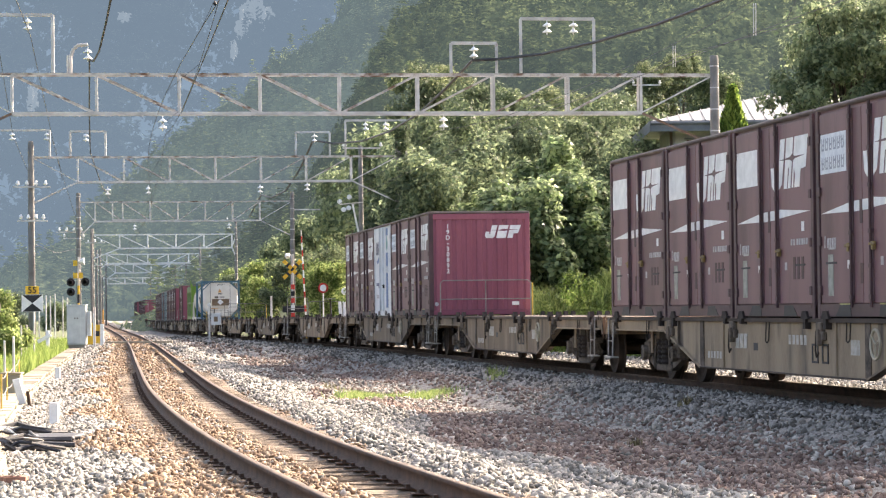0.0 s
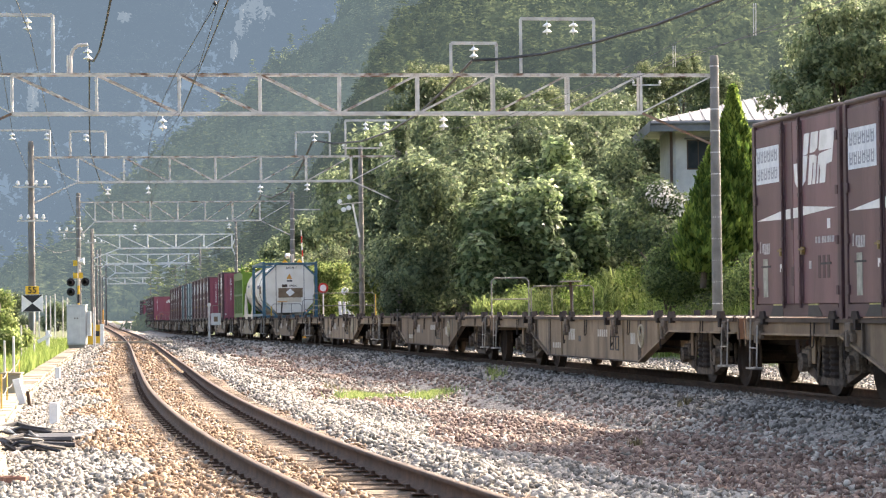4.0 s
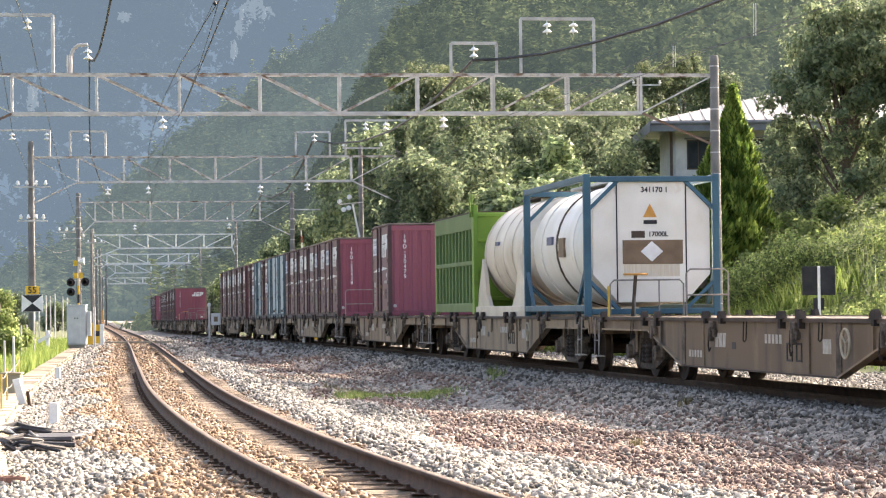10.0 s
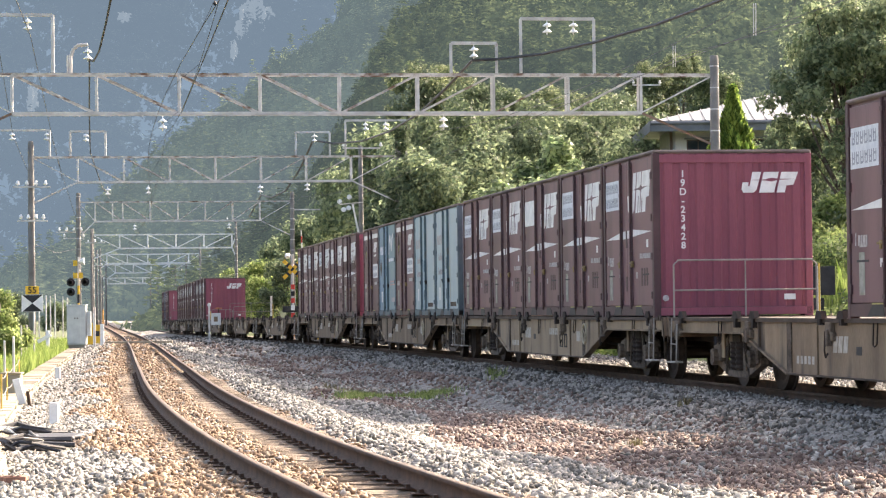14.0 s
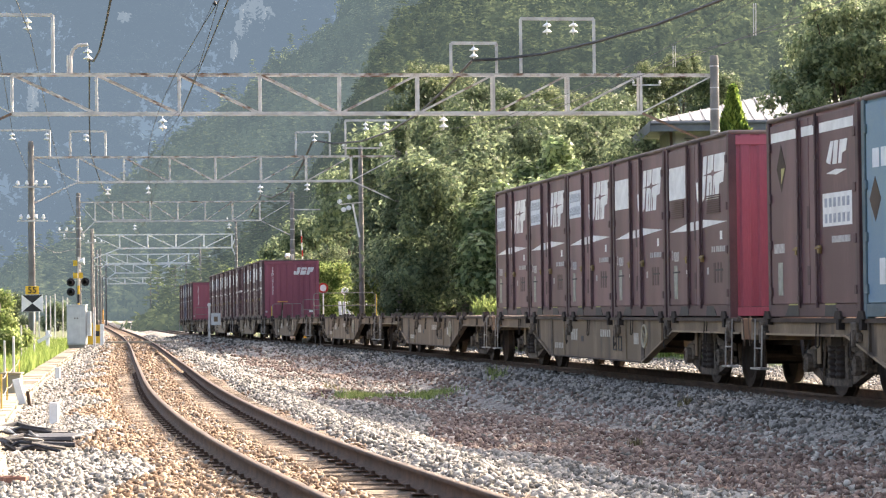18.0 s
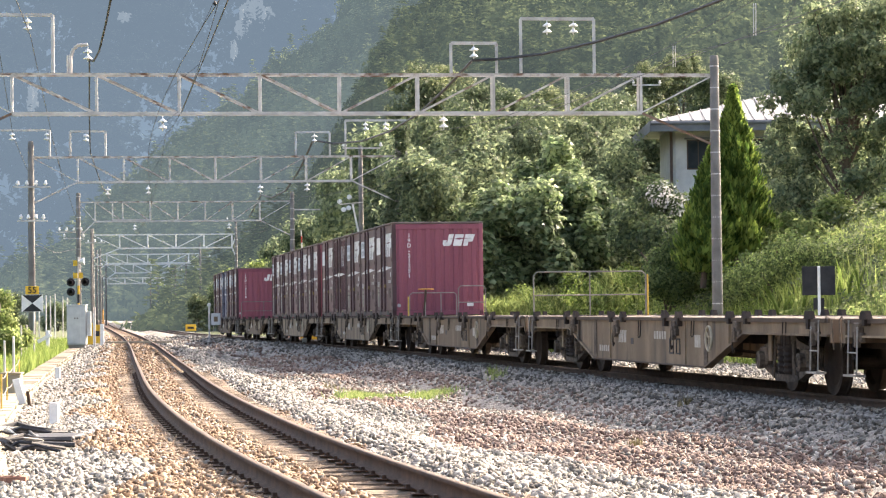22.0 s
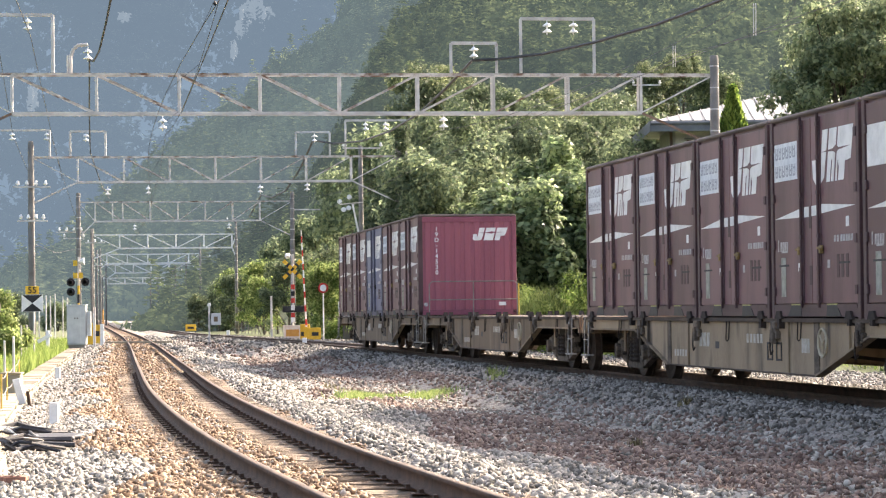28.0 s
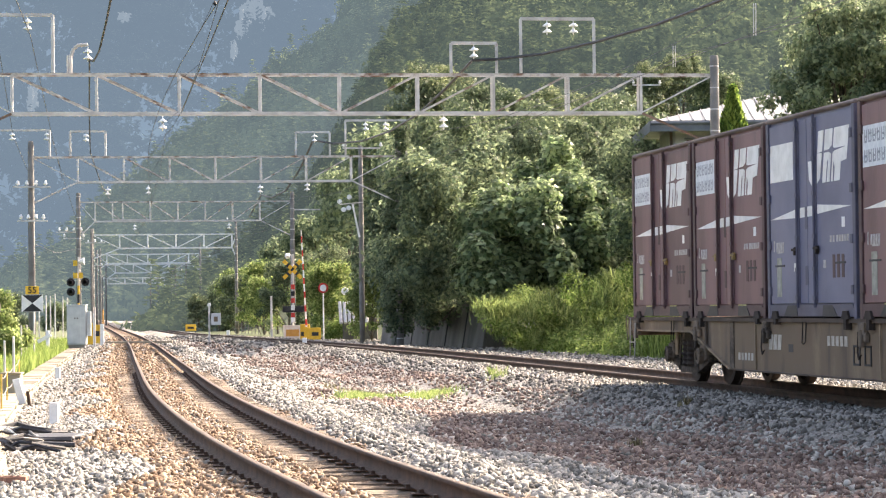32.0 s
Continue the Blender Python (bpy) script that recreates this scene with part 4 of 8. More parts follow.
            mark("operator_mark", [(0.90, 1.66), (1.24, 1.66), (1.30, 1.88), (1.52, 1.90), (1.64, 2.30), (1.06, 2.30)], W_, 0.0, lg)
            mark("mark_gap", [(0.70, 1.66), (0.73, 1.66), (0.80, 1.92), (0.77, 1.92)], M[paint], 0.002)
            mark("mark_gap", [(0.98, 1.66), (1.02, 1.66), (1.06, 1.82), (1.02, 1.90)], M[paint], 0.002)
            mark("mark_gap", [(0.36, 2.03), (0.85, 2.055), (0.95, 2.09), (1.05, 2.055), (1.52, 2.055), (1.05, 2.025), (0.95, 1.99), (0.85, 2.02)], M[paint], 0.003)
            mark("lozenge_stripe", [(-1.70, 1.28), (-0.52, 1.27), (-0.52, 1.385)], W_, 0.0)
            mark("lozenge_stripe", [(-0.40, 1.265), (0.20, 1.275), (0.20, 1.40), (-0.40, 1.39)], W_, 0.0)
            mark("lozenge_stripe", [(0.33, 1.29), (1.68, 1.345), (0.33, 1.405)], W_, 0.0)
            FP = M["faded_pale"]
            marks("small_lettering", [slanted(u, u + 0.035 + 0.03 * (u > -1.5), 0.86, 0.98 + 0.03 * (u < -1.5), 0.01) for u in (-1.58, -1.47, -1.38, -1.29, -1.20)], FP)
            mark("small_lettering", slanted(-1.42, -1.14, 0.84, 0.865, 0), FP)
            marks("small_lettering", [slanted(u, u + 0.075, 0.93, 1.01, 0.006) for u in (0.82, 0.94, 1.08, 1.18, 1.28, 1.38, 1.48)], FP)
            mark("paper_card", slanted(-1.44, -1.24, 0.28, 0.78, 0), M["card_green"], 0.0, "faded pale card in a holder")
            mark("paper_card", slanted(-0.68, -0.58, 0.60, 0.70, 0), W_)
            mark("paper_card", slanted(0.55, 0.65, 0.62, 0.72, 0), FP)
            mark("small_lettering", slanted(1.30, 1.42, 1.10, 1.22, 0), W_)
            marks("worn_lettering", [slanted(u, u + 0.10, 0.50, 0.78, 0) for u in (0.92, 1.10, 1.28)], M["brown_dark"])
        elif style == "mark":
            lg = "white operator's mark, plain slanted shapes"
            mark("operator_mark", [(0.62, 1.90), (0.78, 1.86), (0.92, 2.14), (0.80, 2.14)], W_, 0, lg)
            mark("operator_mark", slanted(0.86, 1.02, 1.86, 2.14, 0.08), W_, 0, lg)
            mark("operator_mark", [(1.08, 1.86), (1.20, 1.86), (1.24, 1.98), (1.38, 2.00), (1.44, 2.14), (1.16, 2.14)], W_, 0, lg)
            mark("small_stripe", [(0.62, 1.76), (1.0, 1.73), (1.40, 1.78), (1.0, 1.80)], W_)
            for u0_, u1_ in ((-1.68, -0.54), (-0.38, 0.18), (0.36, 1.66)):
                mark("white_band", slanted(u0_, u1_, 2.27, 2.39, 0), W_)
            mark("door_sticker", slanted(0.46, 1.58, 1.12, 1.52, 0), W_)
            for zz in (1.16, 1.35):
                marks("illegible_lettering", [slanted(0.54 + q * 0.17, 0.64 + q * 0.17, zz, zz + 0.11, 0) for q in range(6)], M["sticker_ink"], 0.002)
            mark("paper_card", slanted(-1.44, -1.24, 0.30, 0.72, 0), M["card_green"])
            mark("small_lettering", slanted(-1.6, -1.15, 0.84, 0.96, 0), M["faded_pale"])
            mark("small_lettering", slanted(0.8, 1.5, 0.92, 1.0, 0), M["faded_pale"])
            mark("warning_diamond", [(-1.25, 1.62), (-1.05, 1.92), (-1.25, 2.22), (-1.45, 1.92)], M["deck"])
            mark("warning_diamond", [(-1.25, 1.72), (-1.09, 1.92), (-1.25, 1.92)], M["pocket_yellow"], 0.002)
        elif style == "vent":
            bm = bmesh.new()
            for k in range(13):
                x = -1.55 + k * 0.26
                if abs(x) > 0.36:
                    box(bm, x - 0.035, x + 0.035, *sorted((sy * (hy - 0.02), sy * (hy + 0.012))), 0.25, HC - 0.15)
            part("side_rib", bm, M["brown"], c)
            mark("operator_mark", slanted(0.40, 1.30, 1.62, 2.25, 0.08), W_, 0.006, "white operator's mark, plain slanted shapes")
            mark("lozenge_stripe", lozenge(), W_, 0.026)
        elif style == "white":
            mark("blue_stripe", slanted(0.78, 1.22, 0.25, 1.78, 0), M["blue"])
            mark("blue_stripe", slanted(0.78, 1.22, 2.26, 2.46, 0), M["blue"])
            mark("tree_emblem", [(1.0, 1.84), (1.14, 1.90), (1.16, 2.04), (1.08, 2.20), (1.0, 2.25), (0.92, 2.20), (0.84, 2.04), (0.86, 1.90)], M["teal"], 0, "teal emblem, a plain oval")
            marks("illegible_lettering", [slanted(0.86 + q * 0.11, 0.93 + q * 0.11, 1.22, 1.40, 0.0) for q in range(3)], W_, 0.002)
            mark("crescent", [(-1.42, 1.60), (-1.15, 1.50), (-0.85, 1.56), (-0.66, 1.74), (-0.64, 1.94), (-0.74, 2.02), (-0.76, 1.84), (-0.92, 1.68), (-1.18, 1.60)], M["blue"], 0, "blue crescent mark")
            for u in (-1.46, -1.20, -0.94):
                mark("operator_mark", slanted(u, u + 0.17, 1.76, 2.12, 0.05), M["ink_dark"], 0, "dark blue operator's mark, plain bars")
            marks("small_lettering", [slanted(-1.5 + q * 0.12, -1.42 + q * 0.12, 0.88, 0.96, 0) for q in range(7)], M["slate"])
            marks("small_lettering", [slanted(-1.4 + q * 0.14, -1.32 + q * 0.14, 0.52, 0.62, 0) for q in range(4)], M["faded_pale"])
        elif style in ("sky", "gradient"):
            if style == "sky":
                marks("faded_lettering", [slanted(-1.55 + k * 0.26, -1.36 + k * 0.26, 1.72, 1.94, 0) for k in range(4)], M["faded_pale"], 0, "faded white company lettering")
                for txt, z_ in (("Lashing", 1.42), ("Container", 1.08)):
                    ob = part("faded_lettering", lettering(txt, 0.24, M["faded_pale"], False, 0.002), None, c)
                    ob.matrix_basis = pose(-1.05, face - 0.003, z_, 90, 0, 0)
                mark("rust_run", slanted(0.5, 1.4, 0.24, 0.34, 0), M["deck"])
            else:
                marks("faded_lettering", [slanted(-1.50 + k * 0.30, -1.27 + k * 0.30, 1.74, 1.96, 0) for k in range(4)], M["sticker"], 0, "pale blue-white company lettering")
                mark("emblem", [(0.36, 1.70), (0.44, 2.08), (0.62, 2.26), (0.80, 2.22), (0.92, 1.98), (1.06, 2.18), (1.30, 2.28), (1.30, 2.18), (1.12, 2.06), (1.0, 1.80), (0.90, 1.80), (0.78, 2.04), (0.66, 2.12), (0.54, 2.0), (0.46, 1.70)], W_, 0, "white emblem of plain strokes")
                mark("small_lettering", slanted(0.36, 1.42, 1.52, 1.60, 0), M["sticker"])
                marks("red_lettering", [slanted(0.60, 1.66, 0.86, 0.90, 0), slanted(0.60, 1.66, 0.94, 0.98, 0)], M["red_faded"], 0, "faded red warning lines")
                mark("paper_card", slanted(0.92, 1.64, 0.40, 0.52, 0), M["faded_pale"])
                mark("warning_diamond", [(-1.42, 1.12), (-1.22, 1.38), (-1.42, 1.64), (-1.62, 1.38)], M["deck"])
            mark("paper_card", slanted(-1.3, -1.1, 0.4, 0.7, 0), M["white_paint"])
    return c


def end_marks(c, number):
    """White operator's mark and stacked number on the leading end."""
    hx = LC / 2
    for poly in ([(0.14, 1.97), (0.17, 1.92), (0.33, 1.92), (0.38, 1.96), (0.46, 2.24), (0.32, 2.24), (0.27, 2.02), (0.245, 2.02), (0.255, 2.08), (0.16, 2.08)],
                 [(0.42, 1.92), (0.66, 1.92), (0.74, 2.24), (0.50, 2.24)],
                 [(0.70, 1.92), (0.83, 1.92), (0.86, 2.03), (0.97, 2.04), (1.05, 2.24), (0.78, 2.24)]):
        bm = bmesh.new()
        plate(bm, poly, "X", hx - 0.003, 0.004)
        part("operator_mark", bm, M["white_paint"], c, "white operator's mark, plain slanted shapes")
    bm = bmesh.new()
    plate(bm, [(0.28, 2.115), (0.52, 2.125), (0.62, 2.15), (0.72, 2.135), (1.0, 2.13), (0.72, 2.115), (0.62, 2.09), (0.52, 2.105)], "X", hx - 0.001, 0.004)
    part("mark_gap", bm, M["wine"], c)
    if number:
        me = lettering(number, 0.150, M["white_paint"], True, 0.002)
        ob = part("painted_number", me, None, c, "white stacked painted number")
        ob.matrix_basis = pose(hx - 0.001, -0.79, 1.66, 90, 0, 90)
    part("end_card", boxes((hx - 0.003, hx + 0.002, 0.80, 0.98, 0.26, 0.35)), M["white_paint"], c)
    part("end_roundel", lathe(bmesh.new(), [(0.005, hx - 0.002), (0.05, hx - 0.002), (0.05, hx + 0.003), (0.005, hx + 0.003)], "X", 14, (0, -1.08, 0.30)), M["faded_pale"], c)


M["faded_pale"] = mat("worn_white_marking", (0.30, 0.28, 0.27), (0.46, 0.44, 0.43), 14, 0.7, bump=0.02, fine_mix=0.8)
M["handle_worn"] = mat("worn_yellow_handle", (0.10, 0.072, 0.045), (0.34, 0.24, 0.08), 14, 0.7, bump=0.05)
M["card_green"] = mat("faded_paper_card", (0.22, 0.23, 0.19), (0.36, 0.36, 0.31), 9, 0.8, bump=0.0)
M["pocket_yellow"] = mat("worn_yellow_edge", (0.30, 0.27, 0.10), (0.44, 0.40, 0.17), 8, 0.7, bump=0.05)
M["sticker_ink"] = mat("faded_ink", (0.24, 0.26, 0.30), (0.40, 0.42, 0.45), 14, 0.7, bump=0.0)
# Darker copies of the panel paints hold the rods' shading; spots are rust.
M["sky_dark"] = mat("blue_grey_frame_shaded", (0.055, 0.095, 0.115), (0.105, 0.150, 0.165), 3, 0.6, bump=0.08, spots=(0.10, 0.07, 0.05), spot_scale=3, spot_at=0.6)
M["slate_dark"] = mat("slate_frame_shaded", (0.060, 0.060, 0.090), (0.095, 0.095, 0.135), 3, 0.6, bump=0.08)
M["roof"] = mat("container_roof", (0.10, 0.075, 0.07), (0.17, 0.135, 0.12), 2, 0.85, bump=0.1)
M["slate"] = mat("slate_blue_paint", (0.10, 0.105, 0.165), (0.15, 0.155, 0.225), 1.2, 0.55, bump=0.06, spots=(0.12, 0.09, 0.09), spot_scale=2.5, spot_at=0.66)
M["jwhite"] = mat("container_white", (0.48, 0.50, 0.52), (0.64, 0.65, 0.66), 1.5, 0.5, bump=0.05, spots=(0.36, 0.33, 0.29), spot_scale=2.5, spot_at=0.66)
M["teal"] = mat("emblem_teal", (0.10, 0.24, 0.24), (0.16, 0.34, 0.32), 5, 0.6, bump=0.0)
M["ink_dark"] = mat("dark_blue_lettering", (0.03, 0.035, 0.07), (0.05, 0.055, 0.10), 5, 0.6, bump=0.0)
M["red_faded"] = mat("faded_red_lettering", (0.40, 0.24, 0.22), (0.50, 0.36, 0.33), 9, 0.7, bump=0.0)
M["blue"] = mat("mark_blue", (0.05, 0.11, 0.26), (0.08, 0.16, 0.33), 3, 0.5, bump=0.02)
M["sky"] = mat("sky_blue_paint", (0.19, 0.29, 0.34), (0.34, 0.43, 0.45), 1.6, 0.45, bump=0.05, spots=(0.26, 0.27, 0.22), spot_scale=2.2, spot_at=0.60, random=0.5, stretch=(1, 1, 0.2))
M["gradient"] = mat("blue_teal_paint", (0.07, 0.17, 0.29), (0.19, 0.28, 0.29), 0.5, 0.5, bump=0.05, spots=(0.16, 0.19, 0.18), spot_scale=2.4, spot_at=0.60, stretch=(1, 1, 0.5))
M["tank_frame"] = mat("tank_frame_blue", (0.030, 0.085, 0.125), (0.052, 0.128, 0.172), 2, 0.5, bump=0.06, spots=(0.10, 0.09, 0.08), spot_scale=2.5, spot_at=0.70)
M["tank_white"] = mat("tank_cream", (0.66, 0.62, 0.53), (0.80, 0.77, 0.70), 1.2, 0.4, bump=0.04, spots=(0.48, 0.36, 0.22), spot_scale=1.3, spot_at=0.66)
M["tank_beige"] = mat("tank_beige", (0.50, 0.43, 0.33), (0.68, 0.61, 0.50), 1.2, 0.45, bump=0.05, spots=(0.44, 0.34, 0.23), spot_scale=1.6, spot_at=0.62)
M["tan"] = mat("tan_panel", (0.15, 0.10, 0.06), (0.22, 0.15, 0.095), 3, 0.6, bump=0.03)
M["green"] = mat("bright_green_paint", (0.10, 0.20, 0.02), (0.16, 0.28, 0.035), 1.3, 0.5, bump=0.06, spots=(0.10, 0.13, 0.04), spot_scale=2.2, spot_at=0.66)
M["green_dark"] = mat("dull_green_paint", (0.085, 0.140, 0.045), (0.130, 0.200, 0.068), 1.3, 0.6, bump=0.08)


def rim(bm, r, x0, x1, seg=32, z=1.3):
    lathe(bm, [(r - 0.03, x0), (r, x0), (r, x1), (r - 0.03, x1)], "X", seg, (0, 0, z))
    return bm


def build_frame_tank():
    """Twenty-foot tank in a blue box frame with a cream barrel; the barrel's end is a bulging eight-sided panel."""
    c = thing("tank_container", "cream tank container in a blue steel frame", "tank container", "containers on the train")
    hx, hy, H = 3.03, 1.22, 2.50
    for sx in (-1, 1):
        for sy in (-1, 1):
            part("corner_post", boxes((sx * hx - 0.09 * (sx > 0), sx * hx + 0.09 * (sx < 0), *sorted((sy * hy, sy * (hy - 0.13))), 0.0, H), bevel=0.01), M["tank_frame"], c)
        for z in (0.04, H - 0.14):
            part("end_rail", boxes((sx * hx - 0.085 * (sx > 0), sx * hx + 0.085 * (sx < 0), -hy + 0.13, hy - 0.13, z, z + 0.10), bevel=0.01), M["tank_frame"], c)
        for sy in (-1, 1):
            for z0, z1 in ((0.12, 0.62), (H - 0.12, H - 0.62)):
                bm = tubes(([(sx * (hx - 0.05), sy * (hy - 0.10), z1), (sx * (hx - 0.05), sy * (hy - 0.62), z0)], 0.045), seg=4)
                part("gusset_bar", bm, M["tank_frame"], c)
    for sy in (-1, 1):
        for z in (0.10, H - 0.12):
            part("side_rail", boxes((-hx + 0.09, hx - 0.09, *sorted((sy * hy, sy * (hy - 0.09))), z, z + 0.11), bevel=0.01), M["tank_frame"], c)
        for x in (-2.2, 2.2):
            part("brace", tubes(([(x, sy * (hy - 0.05), 0.18), (x + (0.7 if x > 0 else -0.7), sy * (hy - 0.06), 0.85)], 0.045), seg=4), M["tank_frame"], c)
    bm = bmesh.new()
    lathe(bm, [(0.02, -2.92), (0.55, -2.86), (0.92, -2.72), (1.12, -2.50), (1.13, 2.50), (1.0, 2.70), (0.6, 2.88), (0.02, 2.93)], "X", 36, (0, 0, 1.30))
    barrel = part("barrel", bm, M["tank_white"], c, smooth=True)
    for x in (-1.6, 0.0, 1.6):
        part("barrel_band", rim(bmesh.new(), 1.145, x - 0.05, x + 0.05), M["deck"] if x == 0 else M["tank_white"], barrel)
    # flat eight-sided end casing
    oct8 = [(-0.62, 0.22), (0.62, 0.22), (1.08, 0.72), (1.08, 1.90), (0.62, 2.44), (-0.62, 2.44), (-1.08, 1.90), (-1.08, 0.72)]
    bm = bmesh.new()
    inner = [(a * 0.97, 1.33 + (b - 1.33) * 0.97) for a, b in oct8]
    v0 = [bm.verts.new((2.62, a, b)) for a, b in oct8]
    v1 = [bm.verts.new((2.97, a, b)) for a, b in inner]
    for i in range(8):
        bm.faces.new((v0[i], v0[(i + 1) % 8], v1[(i + 1) % 8], v1[i]))
    bm.faces.new(v1)
    bmesh.ops.recalc_face_normals(bm, faces=bm.faces[:])
    casing = part("end_casing", bm, M["tank_white"], c, "cream end casing with rust streaks")
    for y in (-0.62, 0.62):
        part("casing_seam", boxes((2.968, 2.976, y - 0.012, y + 0.012, 0.26, 2.40)), M["black"], casing)
    part("name_panel", boxes((2.968, 2.982, -0.52, 0.56, 0.92, 1.34), bevel=0.004), M["tan"], casing, "tan name panel")
    bm = bmesh.new()
    plate(bm, [(0.0, 0.96), (0.20, 1.14), (0.0, 1.32), (-0.20, 1.14)], "X", 2.981, 0.006)
    part("hazard_diamond", bm, M["white"], casing)
    bm = bmesh.new()
    plate(bm, [(-0.15, 1.74), (0.10, 1.74), (-0.025, 1.98)], "X", 2.968, 0.006)
    part("hazard_triangle", bm, M["pipe_orange"], casing, "orange warning triangle")
    part("small_lettering", boxes((2.968, 2.976, -0.14, 0.10, 1.62, 1.69)), M["black"], casing)
    for txt, y, z, sz in (("341170 1", 0.06, 2.22, 0.13), ("17000L", 0.12, 1.44, 0.12)):
        ob = part("lettering", lettering(txt, sz, M["black"], False, 0.003), None, casing)
        ob.matrix_basis = pose(2.972, y, z, 90, 0, 90)
    part("lettering_bar", boxes((2.968, 2.976, -0.36, -0.12, 1.38, 1.50)), M["deck"], casing)
    part("rust_streak", boxes((2.967, 2.9715, -0.5, 0.5, 0.70, 0.92)), M["rust_run"], casing, "rust streaks below the name panel")
    part("walkway", boxes((-2.6, 1.5, -0.35, 0.35, H - 0.05, H), bevel=0.005), M["gantry"], c)
    for sy in (-1, 1):
        part("side_placard", boxes((0.3, 0.8, *sorted((sy * 1.10, sy * 1.16)), 1.1, 1.45)), M["tan"], barrel)
        part("side_placard", boxes((-0.9, -0.4, *sorted((sy * 1.08, sy * 1.155)), 1.35, 1.5)), M["slate"], barrel)
    return c


def build_saddle_tank():
    """Twenty-foot beam tank: beige barrel on splayed saddles, with no frame."""
    c = thing("tank_container", "beige tank container on splayed saddle legs", "tank container", "containers on the train")
    bm = bmesh.new()
    lathe(bm, [(0.02, -2.95), (0.5, -2.90), (0.85, -2.74), (1.06, -2.45), (1.10, -2.2), (1.10, 2.2), (1.06, 2.45), (0.85, 2.74), (0.5, 2.90), (0.02, 2.95)], "X", 36, (0, 0, 1.34))
    barrel = part("barrel", bm, M["tank_beige"], c, smooth=True)
    for x in (-2.3, -1.1, 0.0, 1.1, 2.3):
        part("barrel_band", rim(bmesh.new(), 1.115, x - 0.04, x + 0.04, z=1.34), M["tank_beige"], barrel)
    for sx in (-1, 1):
        for sy in (-1, 1):
            bm = bmesh.new()
            plate(bm, [(sx * 1.2, 0.12), (sx * 3.0, 0.12), (sx * 2.95, 0.50), (sx * 2.55, 0.95), (sx * 2.35, 1.25), (sx * 2.1, 1.0), (sx * 1.8, 0.45)][::sx], "Y", sy * 1.12 - 0.04, 0.08)
            part("saddle_leg", bm, M["tank_beige"], c)
        part("end_rail", boxes((sx * 2.98 - 0.1, sx * 2.98 + 0.05, -1.2, 1.2, 0.0, 0.22), bevel=0.01), M["tank_beige"], c)
    for sy in (-1, 1):
        part("side_rail", boxes((-3.0, 3.0, *sorted((sy * 1.2, sy * 1.05)), 0.0, 0.22), bevel=0.01), M["tank_beige"], c)
        part("small_lettering", boxes((-0.9, -0.5, *sorted((sy * 1.06, sy * 1.117)), 1.5, 1.58)), M["slate"], barrel)
    part("walkway", boxes((-2.0, 2.4, -0.35, 0.35, 2.47, 2.52), bevel=0.005), M["deck"], c, "dark top walkway")
    part("hatch", lathe(bmesh.new(), [(0.28, 2.40), (0.28, 2.56), (0.22, 2.60)], "Z", 16), M["tank_beige"], c)
    return c


def build_green():
    """Twenty-foot open-topped box with ribbed sides."""
    c = thing("bulk_container", "green ribbed open-top bulk container with a bright green end", "bulk container", "containers on the train")
    hx, hy, H = 3.03, 1.22, 2.30
    part("body", boxes((-hx + 0.05, hx - 0.08, -hy + 0.07, hy - 0.07, 0.18, H - 0.08)), M["green_dark"], c)
    for sy in (-1, 1):
        y0, y1 = sorted((sy * hy, sy * (hy - 0.09)))
        for z0, z1 in ((0.10, 0.30), (1.15, 1.24), (H - 0.36, H)):
            part("side_rail", boxes((-hx, hx - 0.1, y0, y1, z0, z1), bevel=0.01), M["green_dark"], c)
        for k in range(12):
            x = -hx + 0.16 + k * 0.52
            part("side_rib", boxes((x - 0.05, x + 0.05, y0, y1, 0.28, H - 0.30), bevel=0.012), M["green_dark"], c)
        part("corner_post", boxes((hx - 0.30, hx, y0 - 0.004, y1 + 0.004, 0.05, H + 0.16), bevel=0.01), M["green"], c)
        part("corner_post", boxes((-hx, -hx + 0.14, y0 - 0.004, y1 + 0.004, 0.05, H), bevel=0.01), M["green"], c)
    part("end_wall", boxes((hx - 0.09, hx - 0.03, -hy + 0.09, hy - 0.09, 0.1, H), bevel=0.005), M["green"], c, "bright green end wall")
    for z in (0.35, 1.0, 1.65, 2.2):
        part("end_rib", boxes((hx - 0.035, hx + 0.01, -hy + 0.09, hy - 0.09, z, z + 0.09), bevel=0.01), M["green"], c)
    part("cover", boxes((-hx, hx - 0.12, -hy, hy, H, H + 0.035), bevel=0.01), M["deck"], c, "dark folded cover sheet")
    part("ladder", tubes(([(hx - 0.4, -hy - 0.02, H - 0.1), (hx - 0.4, -hy - 0.02, H + 0.4)], 0.02), ([(hx - 0.1, -hy - 0.02, H - 0.1), (hx - 0.1, -hy - 0.02, H + 0.4)], 0.02), ([(hx - 0.4, -hy - 0.02, H + 0.4), (hx - 0.1, -hy - 0.02, H + 0.4)], 0.02)), M["green"], c)
    return c


M["rust_run"] = mat("rust_streaks", (0.56, 0.47, 0.34), (0.66, 0.60, 0.50), 6, 0.5, bump=0.02, stretch=(1, 6, 0.4))
M["wheel_yellow"] = mat("dull_yellow_wheel", (0.30, 0.26, 0.18), (0.42, 0.37, 0.27), 5, 0.7, bump=0.05)
WHEEL_ME = wheel_mesh()
